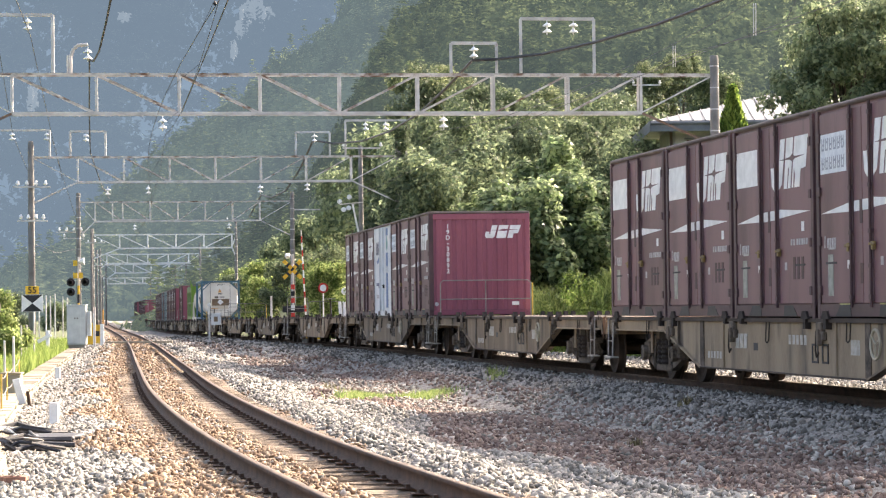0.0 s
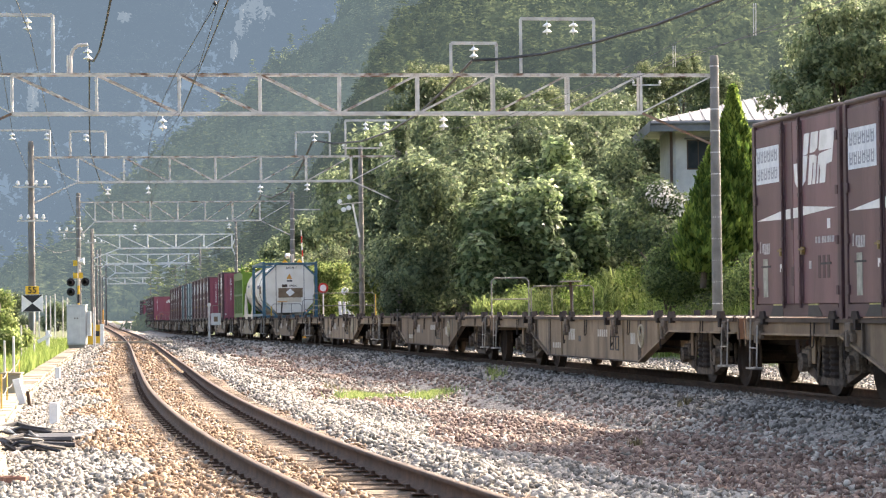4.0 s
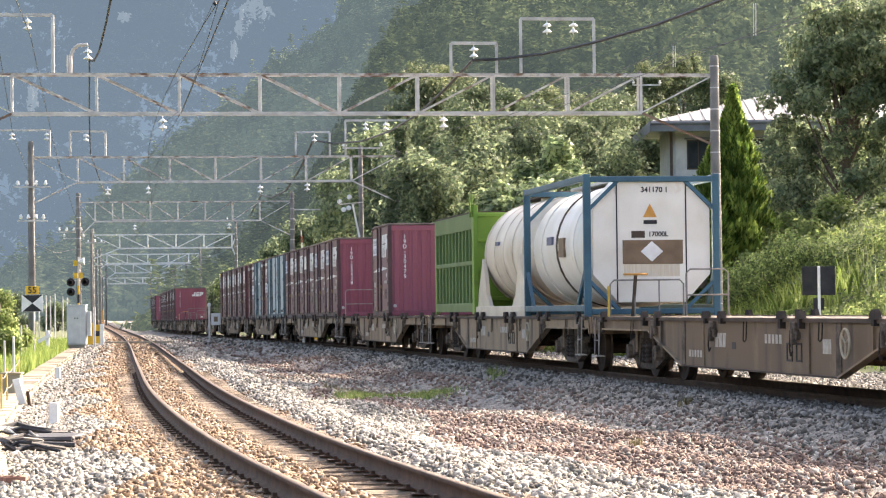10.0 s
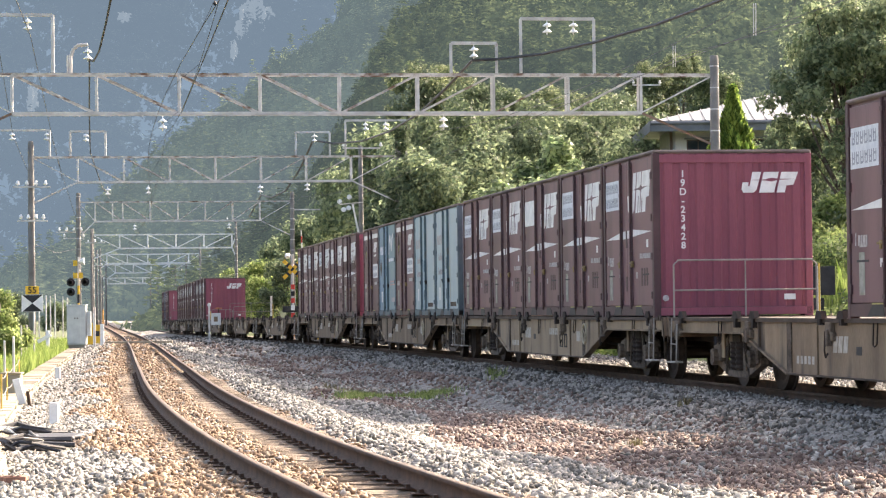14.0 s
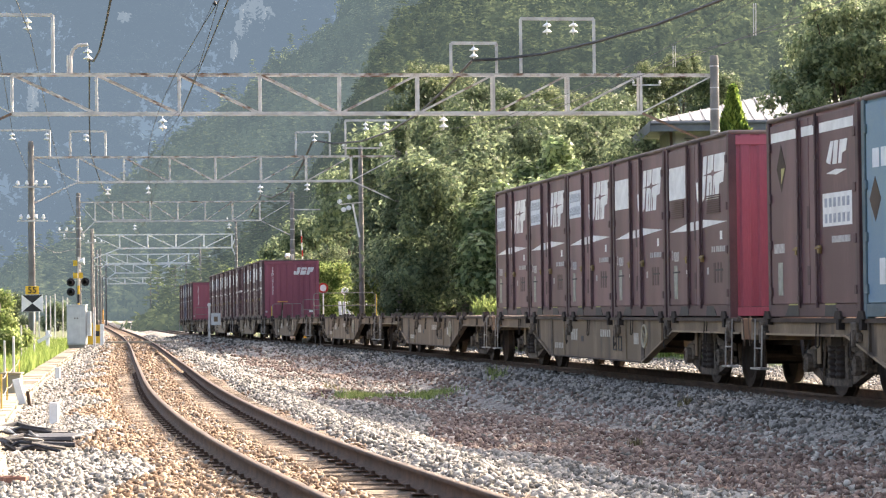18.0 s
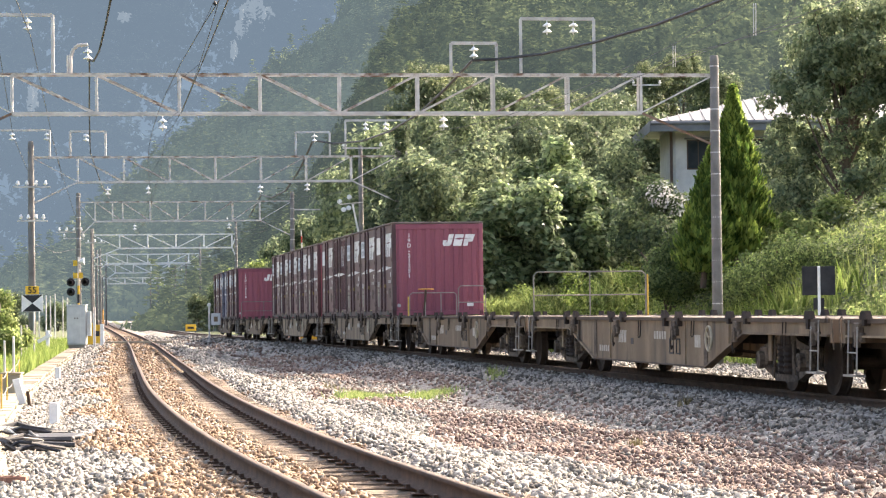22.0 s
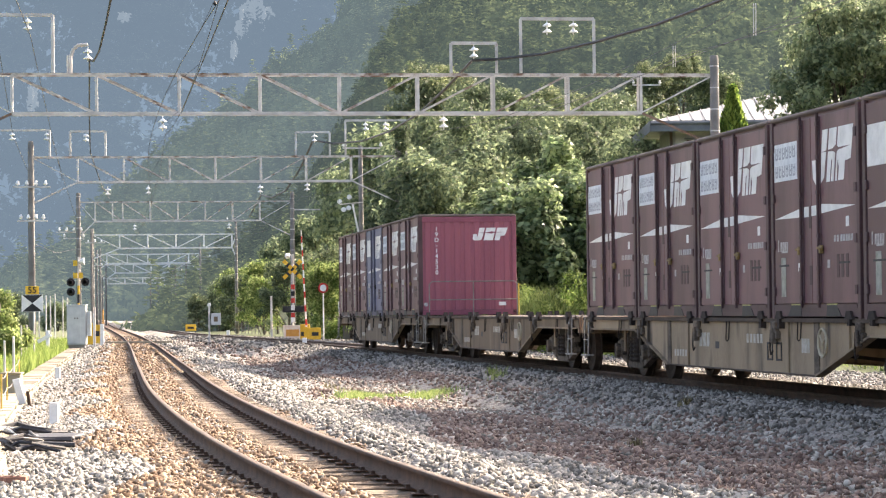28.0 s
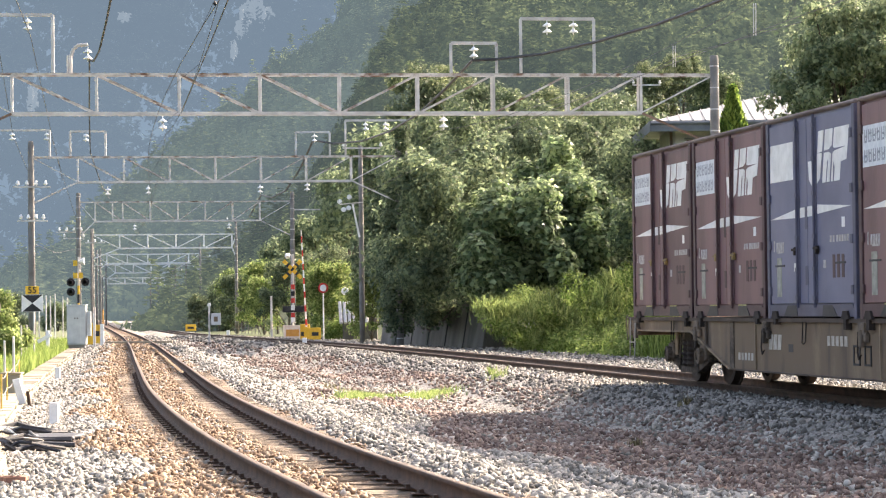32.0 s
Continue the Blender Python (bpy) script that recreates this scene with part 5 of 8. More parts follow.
LOADS = {-9: ["plain", "sticker", "plain", "plain", "plain"], -7: ["sticker", "sticker", "white", "sticker", "sticker"],
         0: ["sticker", "sticker", "red", "sticker", "sticker"], 1: ["sky", "sky", "mark", "gradient", "mark"],
         2: ["red", "red", "sticker", "sticker", "sticker"], 6: ["red", "sticker", "sticker", "vent", "red"],
         7: ["red", "sticker", "sticker", "sticker", "sticker"], 9: ["sticker", "sticker", "slate", "sticker", "sticker"]}
NUMBERS = {-7: "19D-30892", -1: "19D-30479", 0: "19D-23428", 6: "19D-21251", 7: "", 9: "19D-14530"}
RAILS = {-8: "wide", -6: "wide", -2: "brake", 6: "brake", -5: "brake_swapped", 5: "wide", 0: "wide", -7: "wide", -3: "wide", 9: "wide", 3: "wide",}


def build_train():
    first = build_wagon()
    boxes_ = {st: build_container(st) for st in ("plain", "sticker", "red", "white", "sky", "mark", "gradient", "vent", "slate")}
    used = set()
    for k in range(-9, 10):
        w = first if k == -9 else copy_thing(first, Matrix.Identity(4))
        MOVERS.append((w, k, Matrix.Identity(4)))
        load = [(st, HEAD + {1: 0.45, 2: -0.12}.get(k, 0.0) - LC / 2 - j * SLOT) for j, st in enumerate(LOADS.get(k, []))]
        if k == -1:
            load = [("sticker", 2.46 - LC / 2)]
        for j, (st, x) in enumerate(load):
            v19 = k == 2 and j == 0
            if st in used:
                c = copy_thing(boxes_[st], Matrix.Identity(4))
            else:
                c = boxes_[st]
                used.add(st)
            MOVERS.append((c, k, Matrix.Translation((x, 0, DECK))))
            if v19:
                VENTED.append(c)
            if j == 0 and k in NUMBERS:
                PENDING.append((c, NUMBERS[k]))
    for k in range(-9, 10):
        w = MOVERS[[i for i, q in enumerate(MOVERS) if q[1] == k][0]][0]
        add_railing(w, RAILS.get(k, ""))
    for c, num in PENDING:
        end_marks(c, num)
    for c in VENTED:
        ob = part("painted_number", lettering("V19", 0.24, M["white_paint"], False, 0.002), None, c, "white painted lettering")
        ob.matrix_basis = pose(LC / 2 - 0.001, 0.62, 2.0, 90, 0, 90)
        for u in (-1.52, 0.62):
            bm = boxes(*[(u, u + 0.72, -WC / 2 - 0.006, -WC / 2 + 0.02, 1.72 - 0.03 * q, 1.735 - 0.03 * q) for q in range(9)])
            part("louvre", bm, M["brown_dark"], c, "dark louvred vent in the door")
    for fn, x in ((build_frame_tank, HEAD - 3.03), (build_saddle_tank, HEAD - 9.22), (build_green, HEAD - 15.40)):
        MOVERS.append((fn(), -2, Matrix.Translation((x, 0, DECK))))


PENDING, VENTED = [], []
build_train()


def motions():
    for ob, k, m in MOVERS:
        walk(ob, [(t, wagon_pose(k, t) @ m) for t in [i * 0.5 for i in range(65)]])
    # wheels roll with the train
    turns = [(i / FPS, Euler((0, advance(i / FPS) / 0.43, 0)).to_matrix().to_4x4()) for i in range(32 * FPS + 1)]
    # wheelsets at the same place under their wagons share one set of keys
    rolling = {}
    for ob, k, m in MOVERS:
        for c in ob.children:
            if c.name.startswith("wheelset"):
                place = round(c.location.x, 2)
                if place not in rolling:
                    base = Matrix.Translation(c.location)
                    walk(c, [(t, base @ r) for t, r in turns])
                    rolling[place] = c.animation_data
                else:
                    c.rotation_mode = "QUATERNION"
                    c.animation_data_create()
                    c.animation_data.action = rolling[place].action
                    c.animation_data.action_slot = rolling[place].action_slot


# ---- distant wooded mountains ----
def ridge(name, label, material, d0, d1, x_of, ridge_px, seed, rough=10.0, nx=120, ny=60, foot=-5.0):
    """A mountain side rising from d0 to d1 metres; ridge_px gives its outline as directions (see spot)."""
    rng = np.random.RandomState(seed)
    px = np.array([a for a, b in ridge_px], float)
    pz = np.array([spot(a, b, d1).z for a, b in ridge_px])
    us = np.linspace(px[0], px[-1], nx)
    top = np.interp(us, px, pz)
    V = []
    ph = rng.random_sample(12) * 6.28
    for j in range(ny):
        v = j / (ny - 1)
        d = d0 + (d1 - d0) * v
        x = (us - 784) / 4698.0 * d
        spur = sum(np.sin(x * f + ph[i] + v * g) * a for i, (f, g, a) in enumerate(((0.011, 2, 1.0), (0.023, -3, 0.6), (0.051, 4, 0.35), (0.11, -6, 0.18), (0.2, 9, 0.1))))
        z = foot + (top - foot) * (v ** 0.85) + spur * rough * v * (1 - 0.6 * v)
        V.append(np.stack([x + spur * rough * 0.8, d + spur * rough * 1.2, z], 1))
    V = np.concatenate(V)
    i = (np.arange(ny - 1)[:, None] * nx + np.arange(nx - 1)[None, :]).ravel()
    me = raw(name, V, np.stack([i, i + 1, i + 1 + nx, i + nx], 1), material, True)
    tagged(new(name, me), label, "mountain", kind="structure")
    return V.reshape(ny, nx, 3)


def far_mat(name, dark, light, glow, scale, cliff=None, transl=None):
    """Hazy distance: leaf colours, emission as the milky light of air in front."""
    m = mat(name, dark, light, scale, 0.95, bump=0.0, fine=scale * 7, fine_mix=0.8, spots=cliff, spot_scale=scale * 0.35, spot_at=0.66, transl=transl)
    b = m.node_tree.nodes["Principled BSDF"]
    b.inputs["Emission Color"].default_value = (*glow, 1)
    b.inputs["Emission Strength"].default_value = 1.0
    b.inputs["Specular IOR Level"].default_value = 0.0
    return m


def forest(name, label, surf, n, size, quads, leaf, material, rng, v_lo=0.03, v_hi=1.0, conifer=0.25, u_lo=0.0, u_hi=1.0):
    """Tree crowns standing over a mountain side, as one uncountable wood."""
    ny, nx, _ = surf.shape
    ju = (u_lo + (u_hi - u_lo) * rng.random_sample(n)) * (nx - 1.001)
    jv = (v_lo + (v_hi - v_lo) * rng.random_sample(n)) * (ny - 1.001)
    a, b = ju.astype(int), jv.astype(int)
    fu, fv = (ju - a)[:, None], (jv - b)[:, None]
    p = surf[b, a] * (1 - fu) * (1 - fv) + surf[b, a + 1] * fu * (1 - fv) + surf[b + 1, a] * (1 - fu) * fv + surf[b + 1, a + 1] * fu * fv
    r = size * (0.6 + 0.8 * rng.random_sample(n))
    con = rng.random_sample(n) < conifer
    tot = n * quads
    i = np.repeat(np.arange(n), quads)
    d = rng.normal(size=(tot, 3))
    d[:, 2] = np.abs(d[:, 2]) * 0.9 - 0.15
    d[:, 1] -= 0.5
    d /= np.linalg.norm(d, axis=1)[:, None]
    h = rng.random_sample(tot)
    ang = rng.random_sample(tot) * 6.283
    cone = np.stack([np.cos(ang) * (1 - h) * 0.55, np.sin(ang) * (1 - h) * 0.55, h * 2.6 - 0.6], 1)
    q = np.where(con[i][:, None], cone, d * (0.8 + 0.2 * rng.random_sample(tot)[:, None]) * np.array([1, 1, 0.9]))
    pos = p[i] + q * r[i][:, None] + np.array([0, 0, 0.3]) * r[i][:, None]
    v, f = leaf_quads(pos, q + rng.normal(size=(tot, 3)) * 0.28, leaf * 1.3 * (0.6 + 0.8 * rng.random_sample(tot)), rng, 1.1, True)
    tagged(new(name, raw(name, v, f, material)), label, "forest", kind="stuff")


# Third colour is haze painted as a glow, bluer with distance.
G1 = far_mat("mountain_haze_blue", (0.008, 0.012, 0.012), (0.018, 0.026, 0.022), (0.054, 0.078, 0.108), 0.004)
G1b = far_mat("mountain_haze_trees", (0.003, 0.005, 0.005), (0.010, 0.014, 0.012), (0.057, 0.082, 0.112), 0.004, None, 0.3)
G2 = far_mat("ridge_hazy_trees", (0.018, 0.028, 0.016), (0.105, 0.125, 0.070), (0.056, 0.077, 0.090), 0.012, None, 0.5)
G3 = far_mat("ridge_dark_haze_trees", (0.016, 0.028, 0.014), (0.115, 0.140, 0.066), (0.030, 0.040, 0.043), 0.02, None, 0.5)
rgf = np.random.RandomState(21)
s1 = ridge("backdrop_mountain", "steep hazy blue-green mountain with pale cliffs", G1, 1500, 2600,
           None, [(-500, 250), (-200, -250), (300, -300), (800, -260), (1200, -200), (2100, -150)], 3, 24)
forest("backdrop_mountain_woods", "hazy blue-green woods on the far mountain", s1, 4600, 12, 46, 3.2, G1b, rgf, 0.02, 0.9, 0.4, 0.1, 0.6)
CLIFF = far_mat("hazy_cliff_rock", (0.008, 0.010, 0.010), (0.034, 0.034, 0.032), (0.064, 0.085, 0.108), 0.05)


def cliff(px, py, w, h, seed):
    """A steep bare rock face standing out of the far woods, its edge ragged."""
    rng = np.random.RandomState(seed)
    flat = s1.reshape(-1, 3)
    dirs = np.stack([784 + 4698 * flat[:, 0] / flat[:, 1], 555 - 4698 * (flat[:, 2] - 0.987) / flat[:, 1]], 1)
    at = flat[np.argmin(((dirs - np.array([px, py])) ** 2).sum(1))]
    d = at[1] - 45
    k = d / 4698.0
    nu, nv = 26, 22
    u, v = np.meshgrid(np.linspace(-1, 1, nu), np.linspace(-1, 1, nv))
    out = 1 + 0.25 * np.sin(np.arctan2(v, u) * 5 + seed) + 0.15 * np.sin(np.arctan2(v, u) * 11 + 2 * seed)
    o = spot(px, py, d)
    X = o.x + u * w * k / 2 * (0.75 + 0.25 * out) + rng.normal(size=u.shape) * k * 0.8
    Z = o.z + v * h * k / 2 * (0.75 + 0.25 * out) + rng.normal(size=u.shape) * k * 0.8
    Y = d + v * h * k * 0.25 + 9 * np.abs(u) ** 3 + rng.normal(size=u.shape) * 2.2 + 5 * np.sin(u * 9 + seed) + 3 * np.sin(u * 23)
    keep = (u ** 2 + (v * 0.9) ** 2) * (1 + 0.35 * rng.random_sample(u.shape)) < 1.0 * out
    i = (np.arange(nv - 1)[:, None] * nu + np.arange(nu - 1)[None, :]).ravel()
    f = np.stack([i, i + 1, i + 1 + nu, i + nu], 1)
    f = f[keep.ravel()[f].all(1)]
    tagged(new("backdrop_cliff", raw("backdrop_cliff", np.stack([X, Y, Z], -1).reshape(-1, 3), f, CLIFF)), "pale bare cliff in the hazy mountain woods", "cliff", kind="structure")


for c_ in ((452, 26, 62, 84, 1), (428, 50, 30, 70, 5), (412, 88, 14, 38, 2), (55, 176, 20, 56, 3), (218, 30, 28, 22, 4)):
    cliff(*c_)
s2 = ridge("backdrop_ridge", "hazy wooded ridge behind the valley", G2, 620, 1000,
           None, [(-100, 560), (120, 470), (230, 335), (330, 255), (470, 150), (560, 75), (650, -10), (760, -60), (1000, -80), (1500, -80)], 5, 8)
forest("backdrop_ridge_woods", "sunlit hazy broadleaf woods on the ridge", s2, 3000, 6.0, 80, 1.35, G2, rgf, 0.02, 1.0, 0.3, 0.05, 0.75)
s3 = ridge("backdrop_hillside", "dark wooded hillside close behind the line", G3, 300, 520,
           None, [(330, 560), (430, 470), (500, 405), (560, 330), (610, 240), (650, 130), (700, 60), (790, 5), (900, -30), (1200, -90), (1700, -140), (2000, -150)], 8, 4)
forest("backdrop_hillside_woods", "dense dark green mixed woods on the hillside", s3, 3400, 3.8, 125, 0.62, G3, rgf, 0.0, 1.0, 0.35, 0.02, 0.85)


# ---- trees, vines and grass ----
def tree_parts(seed, height, spread, n, leaf, material, trunk=0.16, crown_from=0.35, balls=34, rr=(0.15, 0.22)):
    """A tapered trunk with limbs, and a crown of many leaves with an uneven outline."""
    rng = np.random.RandomState(seed)
    bm = bmesh.new()
    lean = rng.normal(size=2) * 0.06 * height
    tp = [Vector((lean[0] * v * v + 0.05 * rng.normal(), lean[1] * v * v, height * 0.8 * v)) for v in np.linspace(0, 1, 7)]
    tube(bm, tp, [trunk * (1.15 - v) for v in np.linspace(0, 1, 7)], 8)
    cs, rs = [], []
    for k in range(balls):
        z = height * (crown_from + (0.97 - crown_from) * rng.random_sample() ** 0.8)
        v = (z / height - crown_from) / (1 - crown_from)
        reach = spread * (1 - 0.75 * max(0, v - 0.25)) * (0.35 + 0.65 * rng.random_sample())
        a = rng.random_sample() * 6.283
        r = spread * (rr[0] + rr[1] * rng.random_sample() ** 1.5)
        c = Vector((math.cos(a) * reach * 0.86, math.sin(a) * reach * 0.86, min(z, height - r * 0.7)))
        cs.append(c[:])
        rs.append(r)
        s = tp[min(6, int(6 * max(0.25, z / height * 0.75)))]
        if k % 5 == 0:
            tube(bm, [s, s.lerp(c, 0.55) + Vector((0, 0, 0.08 * height * rng.normal() * 0.3)), c], [trunk * 0.38, trunk * 0.22, trunk * 0.08], 5)
    cs.append((lean[0], lean[1], height * 0.82))
    rs.append(spread * 0.45)
    v, f = leaves(cs, rs, n, leaf, rng)
    return mesh_of("trunk", bm, M["bark"]), raw("crown", v, f, material)


def place_tree(kind, x, y, z, scale, turn, label, group="trees on the hillside"):
    t = thing("tree", label, "tree", group)
    for nm, me in zip(("trunk", "crown"), kind):
        part(nm, me, None, t)
    t.matrix_basis = pose(x, y, z, 0, 0, turn) @ Matrix.Diagonal((scale, scale, scale, 1))
    return t


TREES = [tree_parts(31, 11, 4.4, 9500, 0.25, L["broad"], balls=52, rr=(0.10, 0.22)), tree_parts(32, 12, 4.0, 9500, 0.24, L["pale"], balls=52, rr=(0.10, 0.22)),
         tree_parts(33, 10, 4.8, 9500, 0.25, L["dark"], balls=52, rr=(0.10, 0.22)), tree_parts(34, 12, 3.6, 8500, 0.24, L["broad"], balls=46, rr=(0.10, 0.22))]
LABELS = ["broadleaf tree with a rounded mid-green crown", "broadleaf tree with a yellow-green crown greyed for haze", "dark green broadleaf tree in dense cover", "tall uneven green tree in the hillside wood"]
# direction across, direction of the top, distance, kind, height of the tree
for px, py, d, k, h in ((690, 225, 165, 2, 12), (745, 112, 195, 1, 13), (800, 118, 200, 1, 12), (845, 150, 190, 0, 12), (900, 160, 185, 3, 12), (960, 152, 190, 1, 12),
                        (1030, 160, 195, 1, 12), (1085, 168, 200, 0, 12), (1150, 110, 262, 1, 13), (1205, 92, 265, 1, 13), (1260, 130, 240, 0, 12),
                        (748, 330, 150, 2, 10), (725, 250, 142, 0, 11), (785, 205, 150, 0, 12), (850, 195, 145, 1, 12), (915, 205, 142, 0, 12), (980, 215, 142, 3, 12),
                        (1045, 195, 148, 1, 12), (1105, 205, 150, 0, 12), (1160, 235, 150, 1, 10), (760, 330, 128, 2, 8.5), (820, 335, 126, 2, 8),
                        (535, 445, 235, 1, 8), (590, 438, 225, 1, 8), (490, 470, 230, 1, 6), (455, 505, 290, 1, 6), (388, 512, 285, 0, 7),
                        (352, 520, 295, 1, 7), (640, 440, 196, 1, 7), (560, 500, 215, 1, 5), (430, 520, 270, 1, 5), (560, 380, 300, 2, 12), (500, 420, 320, 2, 12), (620, 300, 280, 2, 13),
                        (20, 520, 190, 0, 6), (100, 535, 300, 2, 6)):
    top = spot(px, py, d)
    place_tree(TREES[k], top.x, top.y, top.z - h, h / (11, 12, 10, 12)[k], (px * 37) % 360, LABELS[k])

LINE_TREE = tree_parts(35, 10, 3.6, 8000, 0.26, L["grass"], 0.12, 0.25, 50, (0.12, 0.22))
for d, o, h, k in ((150, 7.5, 3.6, 1), (168, 7.0, 4.2, 1), (186, 8.0, 4.6, 1), (205, 7.5, 5.0, 0), (222, 6.8, 4.2, 1), (240, 8.0, 5.5, 1), (258, 6.5, 4.8, 0), (276, 7.5, 5.6, 1), (292, 7.0, 5.0, 2)):
    place_tree(LINE_TREE if k == 1 else TREES[k], far_x(d) + o, d, float(ground_z(np.array([far_x(d) + o]), np.array([d * 1.0]))[0]) - 0.4 - h * 0.25, h * 1.5 / (11, 10, 10, 12)[k], d * 3 % 360, "small light green tree beside the far line", "trees beside the far line")

big = tree_parts(41, 10.8, 4.8, 33000, 0.16, L["garden"], 0.24, 0.14, 150, (0.06, 0.12))
tp_ = spot(1484, 0, 98)
place_tree(big, tp_.x + 0.3, tp_.y, tp_.z - 10.6, 1.0, 20, "large broadleaf garden tree with a spreading mid-green crown", "")
big2 = tree_parts(42, 7.5, 2.6, 13000, 0.16, L["garden"], 0.14, 0.22, 60, (0.08, 0.17))
tp_ = spot(1600, 40, 96)
place_tree(big2, tp_.x, tp_.y, tp_.z - 7.6, 1.0, 50, "dark broadleaf garden tree beside the house", "")
tp_ = spot(1385, 215, 103)
place_tree(big2, tp_.x, tp_.y, tp_.z - 4.0, 0.53, 170, "dark broadleaf garden tree beside the house", "")


def build_conifer(seed, h, r, n):
    """Flame-shaped conifer: upright sprays of scale leaves on an uneven cone."""
    rng = np.random.RandomState(seed)
    v = rng.random_sample(n) ** 1.3
    a = rng.random_sample(n) * 6.283
    lump = 1 + 0.22 * np.sin(a * 5 + v * 14) + 0.16 * np.sin(a * 11 - v * 31) + 0.12 * np.sin(a * 3 + v * 47) + 0.10 * rng.normal(size=n)
    prof = np.interp(v, [0, 0.12, 0.45, 0.8, 1.0], [0.78, 1.0, 0.72, 0.30, 0.02]) * r * lump
    k = 0.62 + 0.38 * rng.random_sample(n)
    p = np.stack([np.cos(a) * prof * k, np.sin(a) * prof * k, 0.1 + v * (h - 0.1)], 1)
    out = np.stack([np.cos(a), np.sin(a), 0 * a], 1)
    up = np.array([0, 0, 1.0]) + out * 0.45 + rng.normal(size=(n, 3)) * 0.28
    up /= np.linalg.norm(up, axis=1)[:, None]
    sd = np.cross(up, out + rng.normal(size=(n, 3)) * 0.6)
    sd /= np.linalg.norm(sd, axis=1)[:, None]
    L_ = (0.13 + 0.17 * rng.random_sample(n))[:, None]
    q = np.stack([p - up * L_ * 0.4, p + sd * L_ * 0.22, p + up * L_ * 0.7, p - sd * L_ * 0.22], 1).reshape(-1, 3)
    return mesh_of("trunk", tubes(([(0, 0, -0.5), (0, 0, h * 0.9)], [0.11, 0.02]), seg=8), M["bark"]), raw("crown", q, np.arange(n * 4).reshape(n, 4), L["conifer"])


tp_ = spot(1298, 166, 90)
ctree = thing("conifer_tree", "tall cone-shaped bright green conifer on the bank", "conifer")
for nm, me in zip(("trunk", "crown"), build_conifer(51, 5.6, 1.12, 25000)):
    part(nm, me, None, ctree)
ctree.matrix_basis = pose(tp_.x, tp_.y, tp_.z - 5.4)
tp_ = spot(1243, 262, 89)
ctree2 = thing("conifer_tree", "slim leaning green conifer beside a taller one", "conifer")
for nm, me in zip(("trunk", "crown"), build_conifer(52, 4.2, 0.9, 15000)):
    part(nm, me, None, ctree2)
ctree2.matrix_basis = pose(tp_.x, tp_.y, tp_.z - 4.2, 0, 4, 0)


def bush(name, label, blobs, n, leaf, material, seed, cat="shrub", up=0.5, stems=True):
    """A mound of leaves over short stems; blobs are (direction x, direction y, distance, radius in metres)."""
    rng = np.random.RandomState(seed)
    cs = [spot(a, b, d) for a, b, d, r in blobs]
    rs = [r for a, b, d, r in blobs]
    o = cs[0].copy()
    o.z = min(c.z - r for c, r in zip(cs, rs))
    t = thing(name, label, cat)
    t.location = o
    # large growths in several bunches, side by side
    order = sorted(range(len(cs)), key=lambda i: cs[i].x)
    groups = 6 if len(cs) > 30 else 1
    w2 = sum(r * r for r in rs)
    for g in range(groups):
        ids = order[g * len(cs) // groups:(g + 1) * len(cs) // groups]
        v, f = leaves([(cs[i] - o)[:] for i in ids], [rs[i] for i in ids], int(n * sum(rs[i] ** 2 for i in ids) / w2), leaf, rng, shell=0.75, squash=0.9, up=up)
        part("foliage", raw("foliage", v, f, material), None, t)
    if stems:
        bm = bmesh.new()
        for c in cs:
            tube(bm, [(c - o) * 0.2 + Vector((0, 0, -0.3)), c - o], [0.05, 0.02], 5)
        part("stem", bm, M["bark"], t)
    return t


def thicket(px0, px1, py0, py1, d0, d1, n, r0, r1, seed, keep=None):
    """Many small sprays of twigs over a stretch of the wood's edge."""
    rng = np.random.RandomState(seed)
    out = []
    while len(out) < n:
        u, v, w, q = rng.random_sample(4)
        if keep is None or keep(px0 + (px1 - px0) * u, py0 + (py1 - py0) * v):
            out.append((px0 + (px1 - px0) * u, py0 + (py1 - py0) * v, d0 + (d1 - d0) * w, r0 + (r1 - r0) * q ** 1.6))
    return out


bush("vine_mound", "mound of pale-backed climbing vine leaves over a tree", thicket(790, 1130, 290, 530, 108, 115, 90, 0.35, 0.95, 61, lambda x, y: ((x - 965) / 165) ** 2 + ((y - 435) / 115) ** 2 < 1)
     + [(930, 440, 112.5, 1.8), (1000, 430, 112.5, 1.8), (965, 380, 113.5, 1.5), (900, 480, 111.5, 1.4), (1040, 480, 111.5, 1.5), (860, 440, 113, 1.2), (1060, 420, 113, 1.2)]
     + thicket(900, 1080, 230, 350, 113, 117, 22, 0.3, 0.7, 60, lambda x, y: y > 250 + abs(x - 985) * 0.9), 42000, 0.24, L["kudzu"], 61, "vine", up=0.9, stems=False)
bush("thicket", "sunlit broadleaf thicket at the wood's edge", thicket(720, 1120, 190, 345, 120, 132, 70, 0.4, 1.0, 81), 17000, 0.18, L["broad"], 81, "shrub", stems=False)
bush("thicket", "mid-green broadleaf thicket overgrown with creepers", thicket(690, 1110, 255, 420, 117, 126, 70, 0.45, 1.1, 82), 16000, 0.18, L["dark"], 82, "shrub", stems=False)
bush("thicket", "dark broadleaf thicket hiding a line post", thicket(690, 790, 300, 520, 110, 113.5, 36, 0.35, 0.8, 83), 11000, 0.16, L["dark"], 83, "shrub", stems=False)
